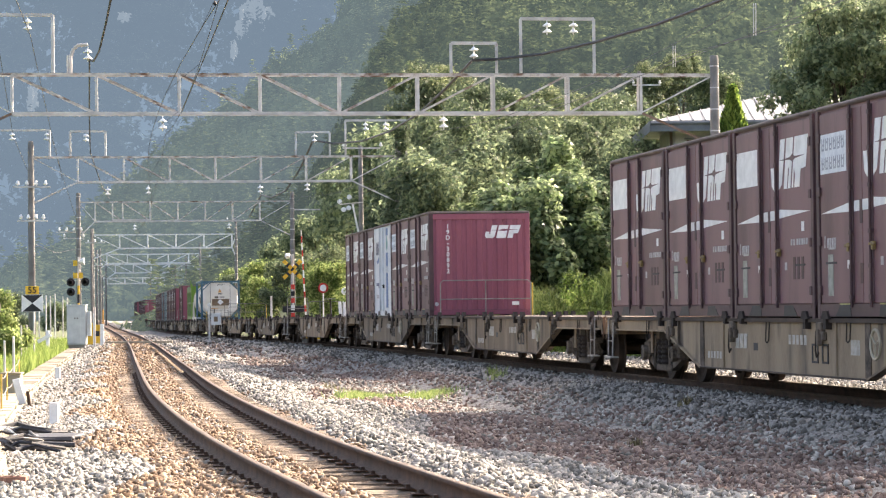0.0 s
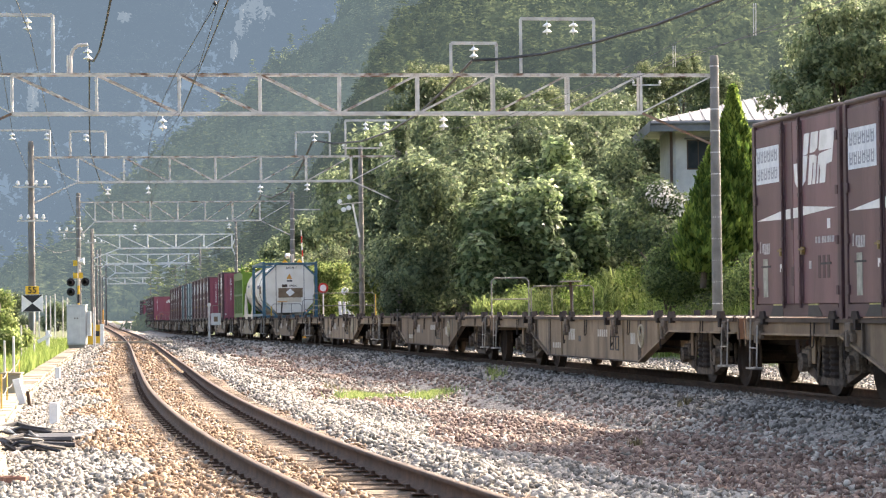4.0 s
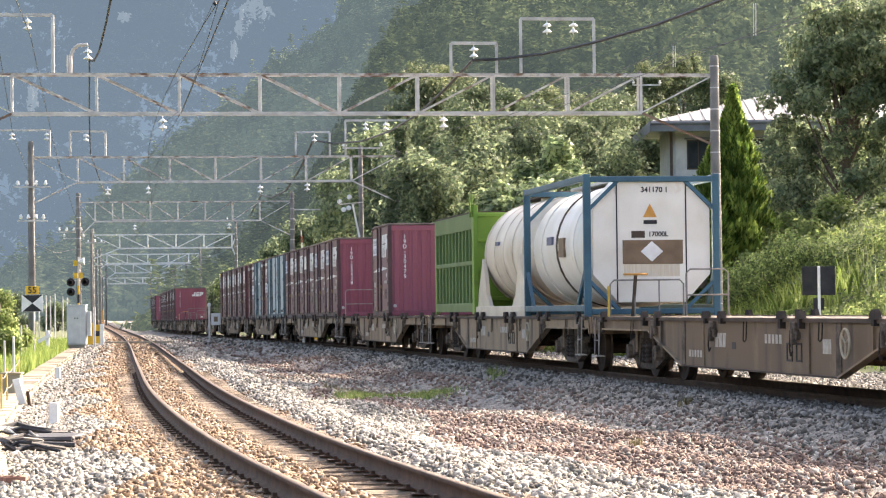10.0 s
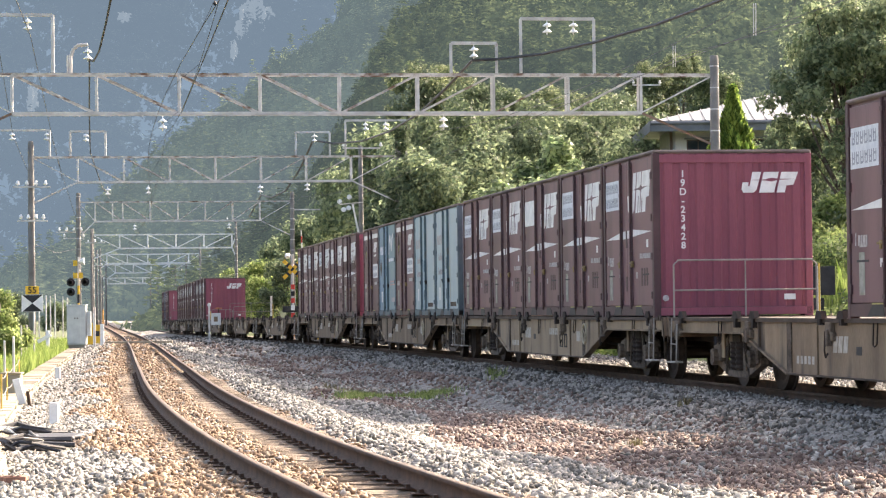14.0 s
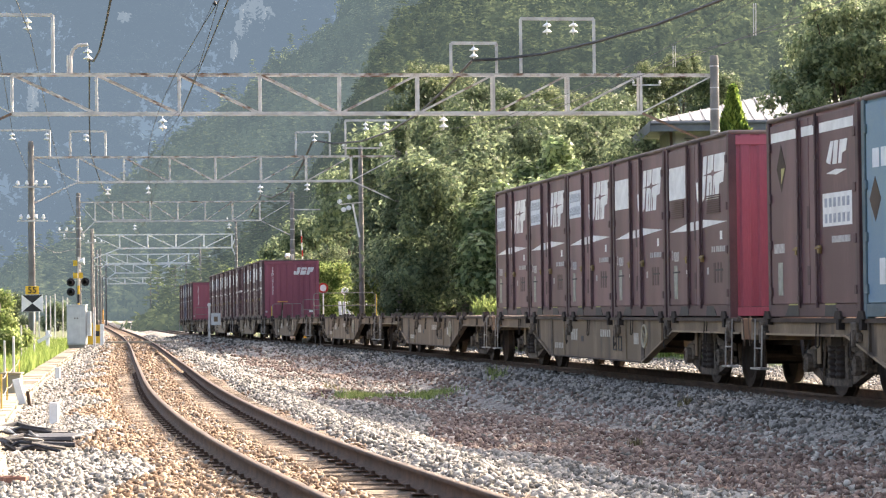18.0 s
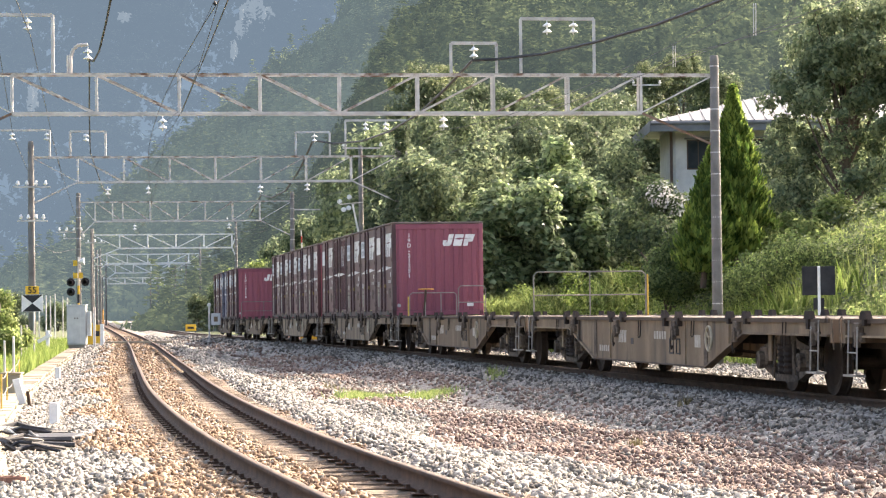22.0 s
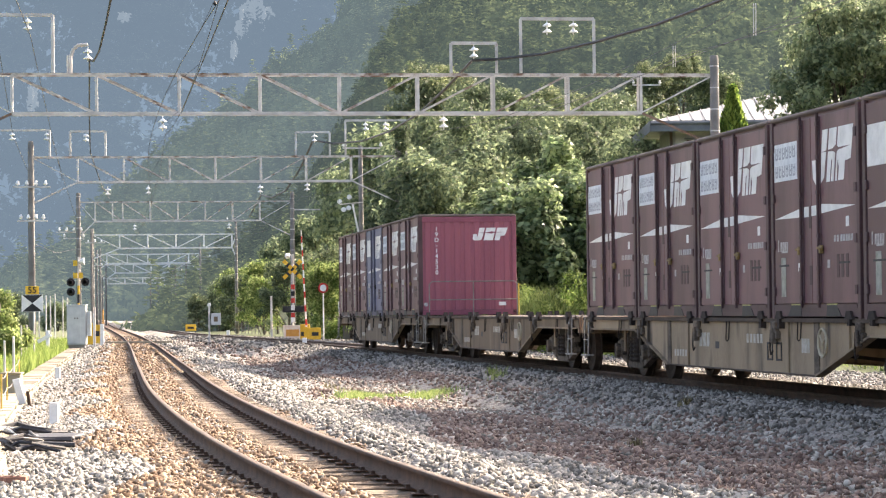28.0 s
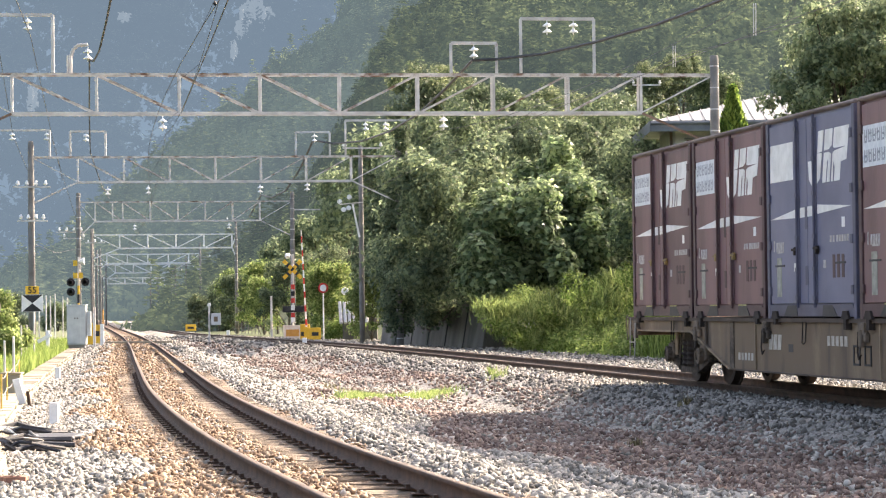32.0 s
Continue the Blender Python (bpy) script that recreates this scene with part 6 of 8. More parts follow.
bush("vine_mound", "dark hanging curtain of climbing vines over a wall", [(760, 430, 121, 1.8), (800, 480, 119, 1.7), (740, 500, 122, 1.6), (840, 500, 117, 1.3), (710, 470, 124, 1.5), (800, 400, 122, 1.5), (770, 540, 121, 1.0), (705, 540, 125, 1.0)], 13000, 0.17, L["dark"], 62, "vine")
bush("hedge", "rounded dark green clipped hedge on the bank", [(1180, 470, 93, 0.75), (1215, 440, 93, 0.8), (1170, 500, 92, 0.6), (1240, 480, 92, 0.8), (1200, 510, 92, 0.6)], 11000, 0.10, L["ivy"], 63)
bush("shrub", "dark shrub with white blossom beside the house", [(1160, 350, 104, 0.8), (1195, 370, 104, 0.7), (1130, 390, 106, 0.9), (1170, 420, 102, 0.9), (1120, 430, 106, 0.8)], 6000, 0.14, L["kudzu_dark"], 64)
bush("shrub_blossom", "white blossom on a dark shrub", [(1168, 345, 103.4, 0.55), (1195, 365, 103.4, 0.5)], 420, 0.10, L["blossom"], 65, "blossom", stems=False)
bush("shrubbery", "dark leafy shrubbery hiding the lower house wall", [(1380, 290, 107, 0.9), (1420, 330, 106, 1.0), (1470, 290, 107, 1.1), (1520, 260, 107, 1.2), (1560, 320, 106, 1.1), (1360, 345, 105, 0.8), (1500, 350, 105, 0.9), (1400, 240, 109, 0.8), (1450, 370, 104, 0.7), (1600, 280, 107, 1.2), (1380, 375, 104, 0.7), (1540, 375, 104, 0.8)], 15000, 0.15, L["dark"], 72)
bush("vine_bank", "low dark green vines covering the upper bank", [(1400, 460, 84, 0.9), (1460, 465, 84, 0.9), (1520, 465, 84, 0.9), (1580, 470, 84, 1.0), (1350, 490, 85, 0.8), (1310, 505, 86, 0.7), (1500, 490, 83, 0.8), (1560, 495, 83, 0.8), (1630, 470, 84, 1.0)], 24000, 0.085, L["ivy"], 66, "vine")
bush("shrub", "bright green shrub at the foot of the wall", [(600, 585, 165, 0.7), (630, 575, 165, 0.8), (585, 590, 166, 0.5)], 3500, 0.14, L["grass_lit"], 67)
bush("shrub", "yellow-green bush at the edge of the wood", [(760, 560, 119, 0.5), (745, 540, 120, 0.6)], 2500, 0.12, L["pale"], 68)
bush("shrub", "green bush with orange-brown blossom behind the fence", [(5, 575, 95, 0.5), (0, 535, 120, 0.6), (38, 598, 85, 0.35), (12, 606, 75, 0.4)], 4000, 0.12, L["grass"], 69)
bush("shrub", "tall pale weeds growing on the upper bank", [(1400, 400, 92, 0.5), (1480, 380, 92, 0.7), (1540, 400, 92, 0.8), (1430, 420, 90, 0.6), (1350, 420, 90, 0.5), (1590, 380, 92, 0.8)], 9000, 0.16, L["grass"], 70)


def blades(name, label, pts, h, w, material, rng, lean=0.35):
    """Grass: thin bent three-sided blades."""
    n = len(pts)
    a = rng.random_sample(n) * 6.283
    hh = h * (0.45 + 0.9 * rng.random_sample(n))
    side = np.stack([np.cos(a), np.sin(a), 0 * a], 1) * (w * (0.6 + 0.8 * rng.random_sample(n)))[:, None]
    b = rng.random_sample(n) * 6.283
    bend = np.stack([np.cos(b), np.sin(b), 0 * b], 1) * (hh * lean * rng.random_sample(n))[:, None]
    mid = pts + np.array([0, 0, 1]) * (hh * 0.6)[:, None] + bend * 0.35
    tip = pts + np.array([0, 0, 1]) * (hh * 0.97)[:, None] + bend
    v = np.stack([pts - side, pts + side, mid + side * 0.7, tip, mid - side * 0.7], 1).reshape(-1, 3)
    f = np.arange(n * 5).reshape(n, 5)
    tagged(new(name, raw(name, v, f, material)), label, "grass", kind="stuff")


rgg = np.random.RandomState(77)


def bank_points(n, y0, y1, o0, o1):
    y = y0 + (y1 - y0) * rgg.random_sample(n)
    x = far_x(y) + o0 + (o1 - o0) * rgg.random_sample(n)
    return np.stack([x, y, ground_z(x, y) - 0.03], 1)


c_ = thicket(850, 1120, 468, 600, 101, 109, 34, 0.35, 0.7, 71, lambda x, y: y > 545 - (x - 850) * 0.25)
p_ = np.concatenate([np.array(spot(a, b, d)) + rgg.normal(size=(330, 3)) * np.array([r, r, r * 0.6]) * 0.55 for a, b, d, r in c_])
blades("plume_grass", "tall light green plume grass before the vine mound", p_ - np.array([0, 0, 0.2]), 0.42, 0.011, L["grass"], rgg, 1.3)
bush("tall_weeds", "tall light green weeds in front of the vine mound", thicket(850, 1120, 468, 600, 101, 109, 44, 0.3, 0.65, 73, lambda x, y: y > 545 - (x - 850) * 0.25), 11000, 0.10, L["grass_lit"], 71, "weeds", stems=False)
p_ = bank_points(52000, 52, 118, 9.2, 20)
p_ = p_[rgg.random_sample(len(p_)) < 0.55 + 0.45 * np.sin(p_[:, 0] * 0.8) * np.sin(p_[:, 1] * 0.35)]
blades("bank_grass", "tall sunlit grass and weeds on the bank", p_, 0.50, 0.014, L["grass"], rgg)
p_ = bank_points(9000, 74, 106, 9.0, 13)
blades("tall_grass", "bright tall grass clumps at the foot of the bank", p_[np.sin(p_[:, 1] * 0.5 + p_[:, 0]) > -0.1], 0.95, 0.016, L["grass_lit"], rgg, 0.6)
y_ = 30 + 110 * rgg.random_sample(42000) ** 1.2
x_ = near_x(y_) - 3.3 - 10 * rgg.random_sample(42000) ** 1.3
blades("verge_grass", "bright backlit grass beside the cable trough", np.stack([x_, y_, ground_z(x_, y_) - 0.02], 1), 0.42, 0.013, L["grass_lit"], rgg)
def weeds(name, label, n, y0, y1, o0, o1, r0, r1, per, leaf, material, seed):
    """Leafy weed clumps over the bank."""
    rng = np.random.RandomState(seed)
    y = y0 + (y1 - y0) * rng.random_sample(n)
    x = far_x(y) + o0 + (o1 - o0) * rng.random_sample(n)
    r = r0 + (r1 - r0) * rng.random_sample(n) ** 1.5
    c = np.stack([x, y, ground_z(x, y) + r * 0.35], 1)
    v, f = leaves(c, r, n * per, leaf, rng, shell=0.6, squash=0.9, up=0.6)
    tagged(new(name, raw(name, v, f, material)), label, "weeds", kind="stuff")


weeds("bank_weeds", "leafy light green weeds covering the bank", 260, 62, 118, 9.2, 16, 0.25, 0.75, 130, 0.10, L["grass"], 91)
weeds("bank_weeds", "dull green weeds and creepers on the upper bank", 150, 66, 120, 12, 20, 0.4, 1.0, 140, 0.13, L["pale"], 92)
weeds("bank_weeds", "bright green bushes at the foot of the bank", 60, 86, 110, 8.6, 13, 0.35, 0.9, 220, 0.11, L["grass_lit"], 93)
bush("vine_post", "climbing vines wrapped round a line post", [(712, 232, 114.6, 0.4), (711, 255, 114.6, 0.35), (708, 280, 115, 0.4), (706, 310, 115, 0.5), (708, 345, 115, 0.6), (704, 385, 115, 0.7), (706, 430, 115, 0.8), (706, 480, 115, 0.8), (706, 530, 115, 0.7), (706, 570, 115, 0.6)], 8000, 0.15, L["broad"], 94, "vine", stems=False)
# a green patch among the stones between the lines
c_ = [(640, 704, 49.8, 0.5), (700, 705, 49.5, 0.6), (755, 703, 50, 0.5), (790, 700, 50.5, 0.2), (870, 696, 51.5, 0.12), (880, 702, 50, 0.15), (585, 690, 54, 0.15), (1215, 755, 36, 0.12), (1128, 800, 30, 0.08)]
for q_, (px, py, d, r) in enumerate(c_):
    c = spot(px, py, d)
    n_ = 1100 if r > 0.25 else 70
    p_ = np.stack([c.x + r * rgg.normal(size=n_) * 0.5, c.y + r * rgg.normal(size=n_) * (1.6 if r > 0.25 else 0.5), np.zeros(n_)], 1)
    p_[:, 2] = ground_z(p_[:, 0], p_[:, 1])
    blades("weed_patch", "small patch of green weeds among the stones", p_, 0.12 if r > 0.25 else (0.17 if q_ < 7 else 0.11), 0.006, L["grass"] if q_ < 6 else L["dry"], rgg)


# ---- overhead line: gantries, poles, insulators and wires ----
def insulator(seed=0):
    bm = bmesh.new()
    prof = [(0.012, 0.0), (0.012, -0.06), (0.035, -0.08), (0.125, -0.15), (0.125, -0.17), (0.03, -0.155), (0.02, -0.24), (0.035, -0.26), (0.125, -0.33), (0.125, -0.35), (0.03, -0.335), (0.014, -0.42)]
    lathe(bm, prof, "Z", 14)
    return mesh_of("insulator", bm, M["porcelain"], True)


INS = insulator()
PIN = mesh_of("insulator", lathe(bmesh.new(), [(0.015, 0.0), (0.015, 0.05), (0.075, 0.06), (0.085, 0.12), (0.05, 0.16), (0.065, 0.19), (0.035, 0.24), (0.01, 0.25)], "Z", 12), M["porcelain"], True)


def bar(parent, name, a, b, w, m_, label=""):
    """A square steel member from a to b."""
    a, b = Vector(a), Vector(b)
    d = (b - a)
    x = d.normalized()
    y = Vector((0, 1, 0)) if abs(x.y) < 0.9 else Vector((1, 0, 0))
    z = x.cross(y).normalized()
    y = z.cross(x)
    bm = bmesh.new()
    vs = []
    for p in (a, b):
        for sy, sz in ((-1, -1), (1, -1), (1, 1), (-1, 1)):
            vs.append(bm.verts.new(p + y * sy * w / 2 + z * sz * w / 2))
    for q in ((0, 1, 5, 4), (1, 2, 6, 5), (2, 3, 7, 6), (3, 0, 4, 7), (3, 2, 1, 0), (4, 5, 6, 7)):
        bm.faces.new([vs[i] for i in q])
    return part(name, bm, m_, parent, label)


def pole(parent, p, h, r0, r1, m_, bands=True):
    bm = bmesh.new()
    lathe(bm, [(r0, -0.6), (r0 * 0.985, h * 0.3), (r1 * 1.01, h - 0.02), (r1 * 0.9, h)], "Z", 18)
    ob = part("pole", bm, m_, parent, "weathered concrete pole" if m_ is M["concrete"] else "", smooth=True)
    ob.location = p
    if bands:
        for k in range(int(h / 0.62)):
            z = 0.5 + k * 0.62
            r = r0 + (r1 - r0) * z / h + 0.006
            b = part("pole_band", lathe(bmesh.new(), [(r, z), (r, z + 0.035)], "Z", 14), M["gantry"], ob)
    return ob


def hang(parent, p, tilt=0):
    ob = part("insulator", INS, None, parent, "white porcelain insulator")
    ob.matrix_basis = Matrix.Translation(p) @ pose(0, 0, 0, 0, tilt, 0)
    return ob


def gantry(label, dist, left, right, z0, z1, bays, post_l, post_r, tops=(), rust=False, flip=0.5, member=0.085, steps=None, m_=None):
    """Steel truss beam on two posts across both lines. left/right: ends of the lower chord; z0, z1: the chords' heights."""
    g = thing("line_gantry", label, "gantry", "overhead line gantries")
    a, b = Vector(left), Vector(right)
    ax = (b - a).normalized()
    back = Vector((-ax.y, ax.x, 0)) * 0.42
    rusty = m_ or M["gantry_rust"]
    m_ = m_ or M["gantry"]
    at = steps or [k / bays for k in range(bays + 1)]
    top_l, top_r = Vector((post_l.x, post_l.y, z1)), Vector((post_r.x, post_r.y, z1))
    for o in (Vector((0, 0, 0)), back):
        bar(g, "lower_chord", a + o, b + o, member, m_)
        bar(g, "upper_chord", top_l + o, top_r + o, member * 0.75, rusty, "rust-streaked upper chord")
        for k in range(bays + 1):
            p = a.lerp(b, at[k]) + o
            bar(g, "upright", p, p + Vector((0, 0, z1 - z0)), member * 0.8, m_)
        for k in range(bays):
            p, q = a.lerp(b, at[k]) + o, a.lerp(b, at[k + 1]) + o
            up = Vector((0, 0, z1 - z0))
            if k < bays * flip:
                bar(g, "diagonal", p + up, q, member * 0.6, rusty)
            else:
                bar(g, "diagonal", p, q + up, member * 0.6, rusty)
    for k in range(bays + 1):
        p = a.lerp(b, at[k])
        bar(g, "cross_tie", p, p + back, member * 0.6, m_)
    for post, end in ((post_l, a), (post_r, b)):
        pole(g, post, z1 + 0.55 - post.z, 0.155, 0.125, M["concrete"])
        e = Vector((post.x, post.y, z0 - 0.95))
        bar(g, "knee_brace", end, e, member * 0.75, M["timber_rust"] if rust else m_, "rusty knee brace")
        bar(g, "top_brace", end, Vector((post.x, post.y, z1)), member * 0.5, m_)
    # small frames standing on the beam: (from, to along the beam, height, insulators, paint)
    for u0, u1, h, ins, mm in tops:
        p, q = a + ax * u0, a + ax * u1
        p.z = q.z = z1 + 0.04
        up = Vector((0, 0, h))
        fr = bar(g, "wire_frame", p + up, q + up, 0.085, mm)
        bar(fr, "frame_leg", p, p + up, 0.085, mm)
        bar(fr, "frame_leg", q, q + up, 0.085, mm)
        for f_ in ins:
            hang(fr, p.lerp(q, f_) + up - Vector((0, 0, 0.04)))
    return g


def across(dist, px):
    """Place on the beam line at that direction: beams stand square to the line."""
    k = 0.145
    u = (px - 784) / 4698.0
    y = dist / (1 - k * u)
    return Vector((u * y, y, 0))


def put(v, z):
    return Vector((v.x, v.y, z))


def std_gantry(label, dist, px_l, px_r, post_l, post_r, py0, py1, bays, tops=(), **kw):
    a, b = across(dist, px_l), across(dist, px_r)
    mid = (px_l + px_r) / 2
    z0, z1 = spot(mid, py0, across(dist, mid).y).z, spot(mid, py1, across(dist, mid).y).z
    l, r = across(dist, post_l), across(dist, post_r)
    l.z, r.z = ground_at(l.x, l.y), ground_at(r.x, r.y)
    return gantry(label, dist, put(a, z0), put(b, z0), z0, z1, bays, l, r, tops, **kw)


G_ = M["gantry"]
M["timber_rust"] = mat("rusty_steel", (0.13, 0.075, 0.05), (0.24, 0.17, 0.13), 3, 0.8, bump=0.15)
K1 = 75 / 4698.0
g1 = std_gantry("weathered steel truss gantry on concrete posts over both lines", 75, 24, 1140, -108, 1270, 200, 131, 8,
                [((920 - 24) * K1, (1053 - 24) * K1, 1.55, (0.36, 0.72), G_), ((794 - 24) * K1, (876 - 24) * K1, 0.85, (0.5,), G_),
                 ((-40 - 24) * K1, (95 - 24) * K1, 1.60, (0.27, 0.68), G_)], rust=True, steps=[0.0, 0.131, 0.260, 0.387, 0.513, 0.638, 0.760, 0.881, 1.0])
p0_, p1_ = spot(124, 131, 75), spot(154, 78, 75)
part("curved_bracket", tubes(([p0_, p0_.lerp(Vector((p0_.x, p0_.y, p1_.z)), 0.62), Vector((p0_.x + 0.07, p0_.y, p1_.z - 0.14)), Vector((p0_.x + 0.2, p0_.y, p1_.z - 0.02)), p1_], 0.05), seg=8), M["gantry"], g1, "bent pipe bracket")
part("curved_bracket", tubes(([p0_ - Vector((0.09, 0, 0)), p0_ + Vector((-0.09, 0, 0.55))], 0.03), seg=6), M["gantry"], g1, "bent pipe bracket")
hang(g1, p1_ - Vector((0, 0, 0.06)))
K2 = 115 / 4698.0
g2 = std_gantry("grey steel truss gantry with insulator frames over both lines", 115, 140, 625, 57, 708, 321, 277, 6,
                [((127 - 140) * K2, (188 - 140) * K2, 1.05, (0.45,), G_), ((520 - 140) * K2, (580 - 140) * K2, 1.0, (0.55,), G_), ((608 - 140) * K2, (716 - 140) * K2, 1.5, (0.33, 0.66), G_),
                 ((0 - 140) * K2, (92 - 140) * K2, 1.1, (0.3, 0.95), G_)], member=0.085)
K3 = 160 / 4698.0
g3 = std_gantry("slender grey steel gantry over both lines", 160, 170, 462, 140, 519, 391, 357, 6, (((200 - 170) * K3, (265 - 170) * K3, -1.1, (), G_),), member=0.085)
g4 = std_gantry("steel truss gantry over both lines in the distance, coloured as sunlit", 245, 213, 412, 165, 419, 439, 415, 4, (), member=0.135, m_=M["gantry_far"])
g5 = std_gantry("steel truss gantry over both lines in the distance, coloured as sunlit", 330, 190, 335, 172, 355, 466, 450, 4, (), member=0.17, m_=M["gantry_far"])
g6 = std_gantry("steel truss gantry over both lines in the distance, coloured as sunlit", 420, 205, 300, 188, 330, 483, 468, 3, (), member=0.21, m_=M["gantry_far"])
g7 = std_gantry("steel truss gantry over both lines in the distance, coloured as sunlit", 540, 190, 285, 182, 305, 502, 492, 3, (), member=0.26, m_=M["gantry_far"])
g8 = std_gantry("steel truss gantry over both lines in the distance, coloured as sunlit", 700, 195, 262, 186, 275, 516, 508, 3, (), member=0.32, m_=M["gantry_far"])
# insulators under the beams at both lines
for g, d, spots in ((g1, 75, ((287, 205), (785, 203))), (g2, 115, ((262, 328), (543, 322), (190, 330), (460, 326))), (g3, 160, ((238, 396), (405, 394)))):
    for px, py in spots:
        p = spot(px, py, across(d, px).y)
        hang(g, p)


def side_pole(label, px, dist, py_top, arms, r=0.13, m_=None, px_foot=None):
    """Pole with cross-arms: arms are (direction y, direction x from, to, how many insulators)."""
    p = spot(px, 560, dist)
    p.z = ground_at(p.x, p.y)
    t = thing("line_pole", label, "utility pole", "poles beside the line")
    h = spot(px, py_top, dist).z - p.z
    pole(t, p, h, r * 1.15, r * 0.85, m_ or M["concrete"], bands=False)
    for py, x0, x1, n in arms:
        a, b = spot(x0, py, dist - r - 0.05), spot(x1, py, dist - r - 0.05)
        arm = bar(t, "cross_arm", a, b, 0.075, M["gantry"])
        for k in range(n):
            q = a.lerp(b, (k + 0.5) / n if n > 2 else (k * 0.94 + 0.03))
            ob = part("insulator", PIN, None, arm, "white porcelain insulator")
            ob.location = q + Vector((0, 0, 0.03))
    return t


side_pole("concrete pole with two cross-arms of white insulators", 57, 112, 250, ((331, 22, 88, 4), (391, 30, 83, 4)))
side_pole("grey pole with insulator arms beside the level crossing", 140, 158, 350, ((411, 98, 150, 4), (422, 112, 148, 2)))
side_pole("brown steel pole with a white-tipped top arm", 641, 130, 258, ((262, 606, 676, 2),), 0.12, M["concrete"])
side_pole("grey pole with an arm and two hanging insulators", 519, 162, 348, ((371, 521, 567, 0),), 0.11)
side_pole("slim grey pole beside the line", 419, 244, 392, ((390, 400, 462, 2),), 0.12)
side_pole("slim grey pole among the trees behind the line", 1137, 150, 125, ((150, 1120, 1170, 2),), 0.12)
side_pole("slim grey pole beside the line", 355, 330, 430, ((455, 340, 372, 2),), 0.12)
side_pole("slim grey pole beside the line", 163, 230, 405, ((430, 150, 185, 3),), 0.11)
side_pole("slim grey pole beside the line", 178, 300, 440, ((470, 165, 195, 3),), 0.12)
side_pole("slim grey pole beside the line", 330, 380, 455, ((470, 320, 345, 2),), 0.12)
side_pole("slim grey pole beside the line", 311, 360, 470, ((480, 300, 322, 2),), 0.12)
side_pole("slim grey pole beside the line", 267, 500, 486, ((495, 256, 278, 2),), 0.13)
side_pole("slim grey pole beside the line", 280, 470, 490, ((497, 268, 292, 2),), 0.12)
discs = thing("strain_insulators", "four white disc insulators on a slanting bar", "insulator")
for px, py in ((601, 357), (618, 349), (608, 371), (617, 368)):
    p = spot(px, py, 128)
    ob = part("disc", lathe(bmesh.new(), [(0.02, -0.06), (0.12, -0.03), (0.12, 0.03), (0.02, 0.06)], "Y", 14), M["porcelain"], discs)
    ob.location = p
bar(discs, "bar", spot(624, 362, 128.2), spot(636, 420, 128.2), 0.09, M["white"])
bar(discs, "bar", spot(601, 362, 128.2), spot(642, 358, 128.4), 0.05, M["gantry"])


def wire(parent, pts, r, name="wire"):
    return part(name, tubes((pts, r), seg=5), M["wire"], parent)


def sagging(a, b, sag, n=8):
    return [a.lerp(b, k / n) - Vector((0, 0, 4 * sag * (k / n) * (1 - k / n))) for k in range(n + 1)]


# messenger and contact wires with droppers over both lines
SUP = [33, 75, 115, 160, 203, 245, 288, 330]
for nm, fx in (("near", near_x), ("far", far_x)):
    cat = thing("catenary", "thin dark messenger and contact wires over the " + nm + " line", "overhead wire")
    for a, b in zip(SUP, SUP[1:]):
        za, zb = 6.15, 6.15
        pa, pb = Vector((fx(a) + 0.35, a, za)), Vector((fx(b) + 0.35, b, zb))
        line = sagging(pa, pb, 0.55)
        wire(cat, line, 0.006, "messenger_wire")
        low = [Vector((fx(p.y) + 0.25 * math.sin(p.y * 0.075), p.y, 5.15)) for p in line]
        wire(cat, low, 0.006, "contact_wire")
        for p, q in zip(line[1:-1:2], low[1:-1:2]):
            wire(cat, [p, q], 0.004, "dropper")
# heavy feeder cables
feed = thing("feeder_cable", "thick black feeder cable looping between the gantries", "overhead cable")
wire(feed, [spot(*q) for q in ((1310, -18, 60), (1275, 0, 62), (1165, 42, 66), (1050, 75, 70), (960, 95, 73), (880, 104, 75), (838, 106, 75.2))], 0.042, "cable")
wire(feed, [spot(*q) for q in ((836, 106, 75), (790, 155, 80), (740, 202, 88), (690, 232, 98), (640, 250, 108), (590, 254, 113), (555, 248, 115))], 0.042, "cable")
wire(feed, [spot(*q) for q in ((553, 250, 115), (530, 300, 125), (505, 338, 140), (480, 350, 152), (462, 345, 158), (440, 385, 185))], 0.042, "cable")
feed2 = thing("feeder_cable", "black cable dropping to a curved bracket on the gantry", "overhead cable")
wire(feed2, [spot(*q) for q in ((196, -10, 62), (186, 40, 66), (174, 90, 72), (164, 108, 74.5), (157, 105, 75))], 0.028, "cable")
wire(feed2, [spot(*q) for q in ((157, 108, 75), (157, 200, 92), (159, 270, 112), (180, 330, 135), (193, 352, 150))], 0.024, "cable")
side = thing("line_wires", "thin dark wires strung along the poles", "overhead wire")
for pts in (((25, -5, 60), (52, 62, 75), (92, 245, 115), (110, 318, 135)), ((-8, 60, 75), (22, 240, 115), (60, 330, 140)), ((1420, 38, 70), (1200, 100, 85), (1090, 160, 110), (900, 205, 150)),
            ((404, -5, 38), (355, 115, 52), (320, 200, 72)), ((92, 248, 115), (112, 318, 135), (140, 405, 158)), ((57, 430, 112), (100, 448, 140), (140, 440, 158))):
    wire(side, [spot(*q) for q in pts], 0.011)
bob = thing("wire_weight", "small dark ball clamp hanging on the overhead wire", "clamp")
part("ball", lathe(bmesh.new(), [(0.01, -0.03), (0.03, 0.0), (0.01, 0.03)], "Z", 10), M["black"], bob)
bob.location = spot(379, 5, 36)
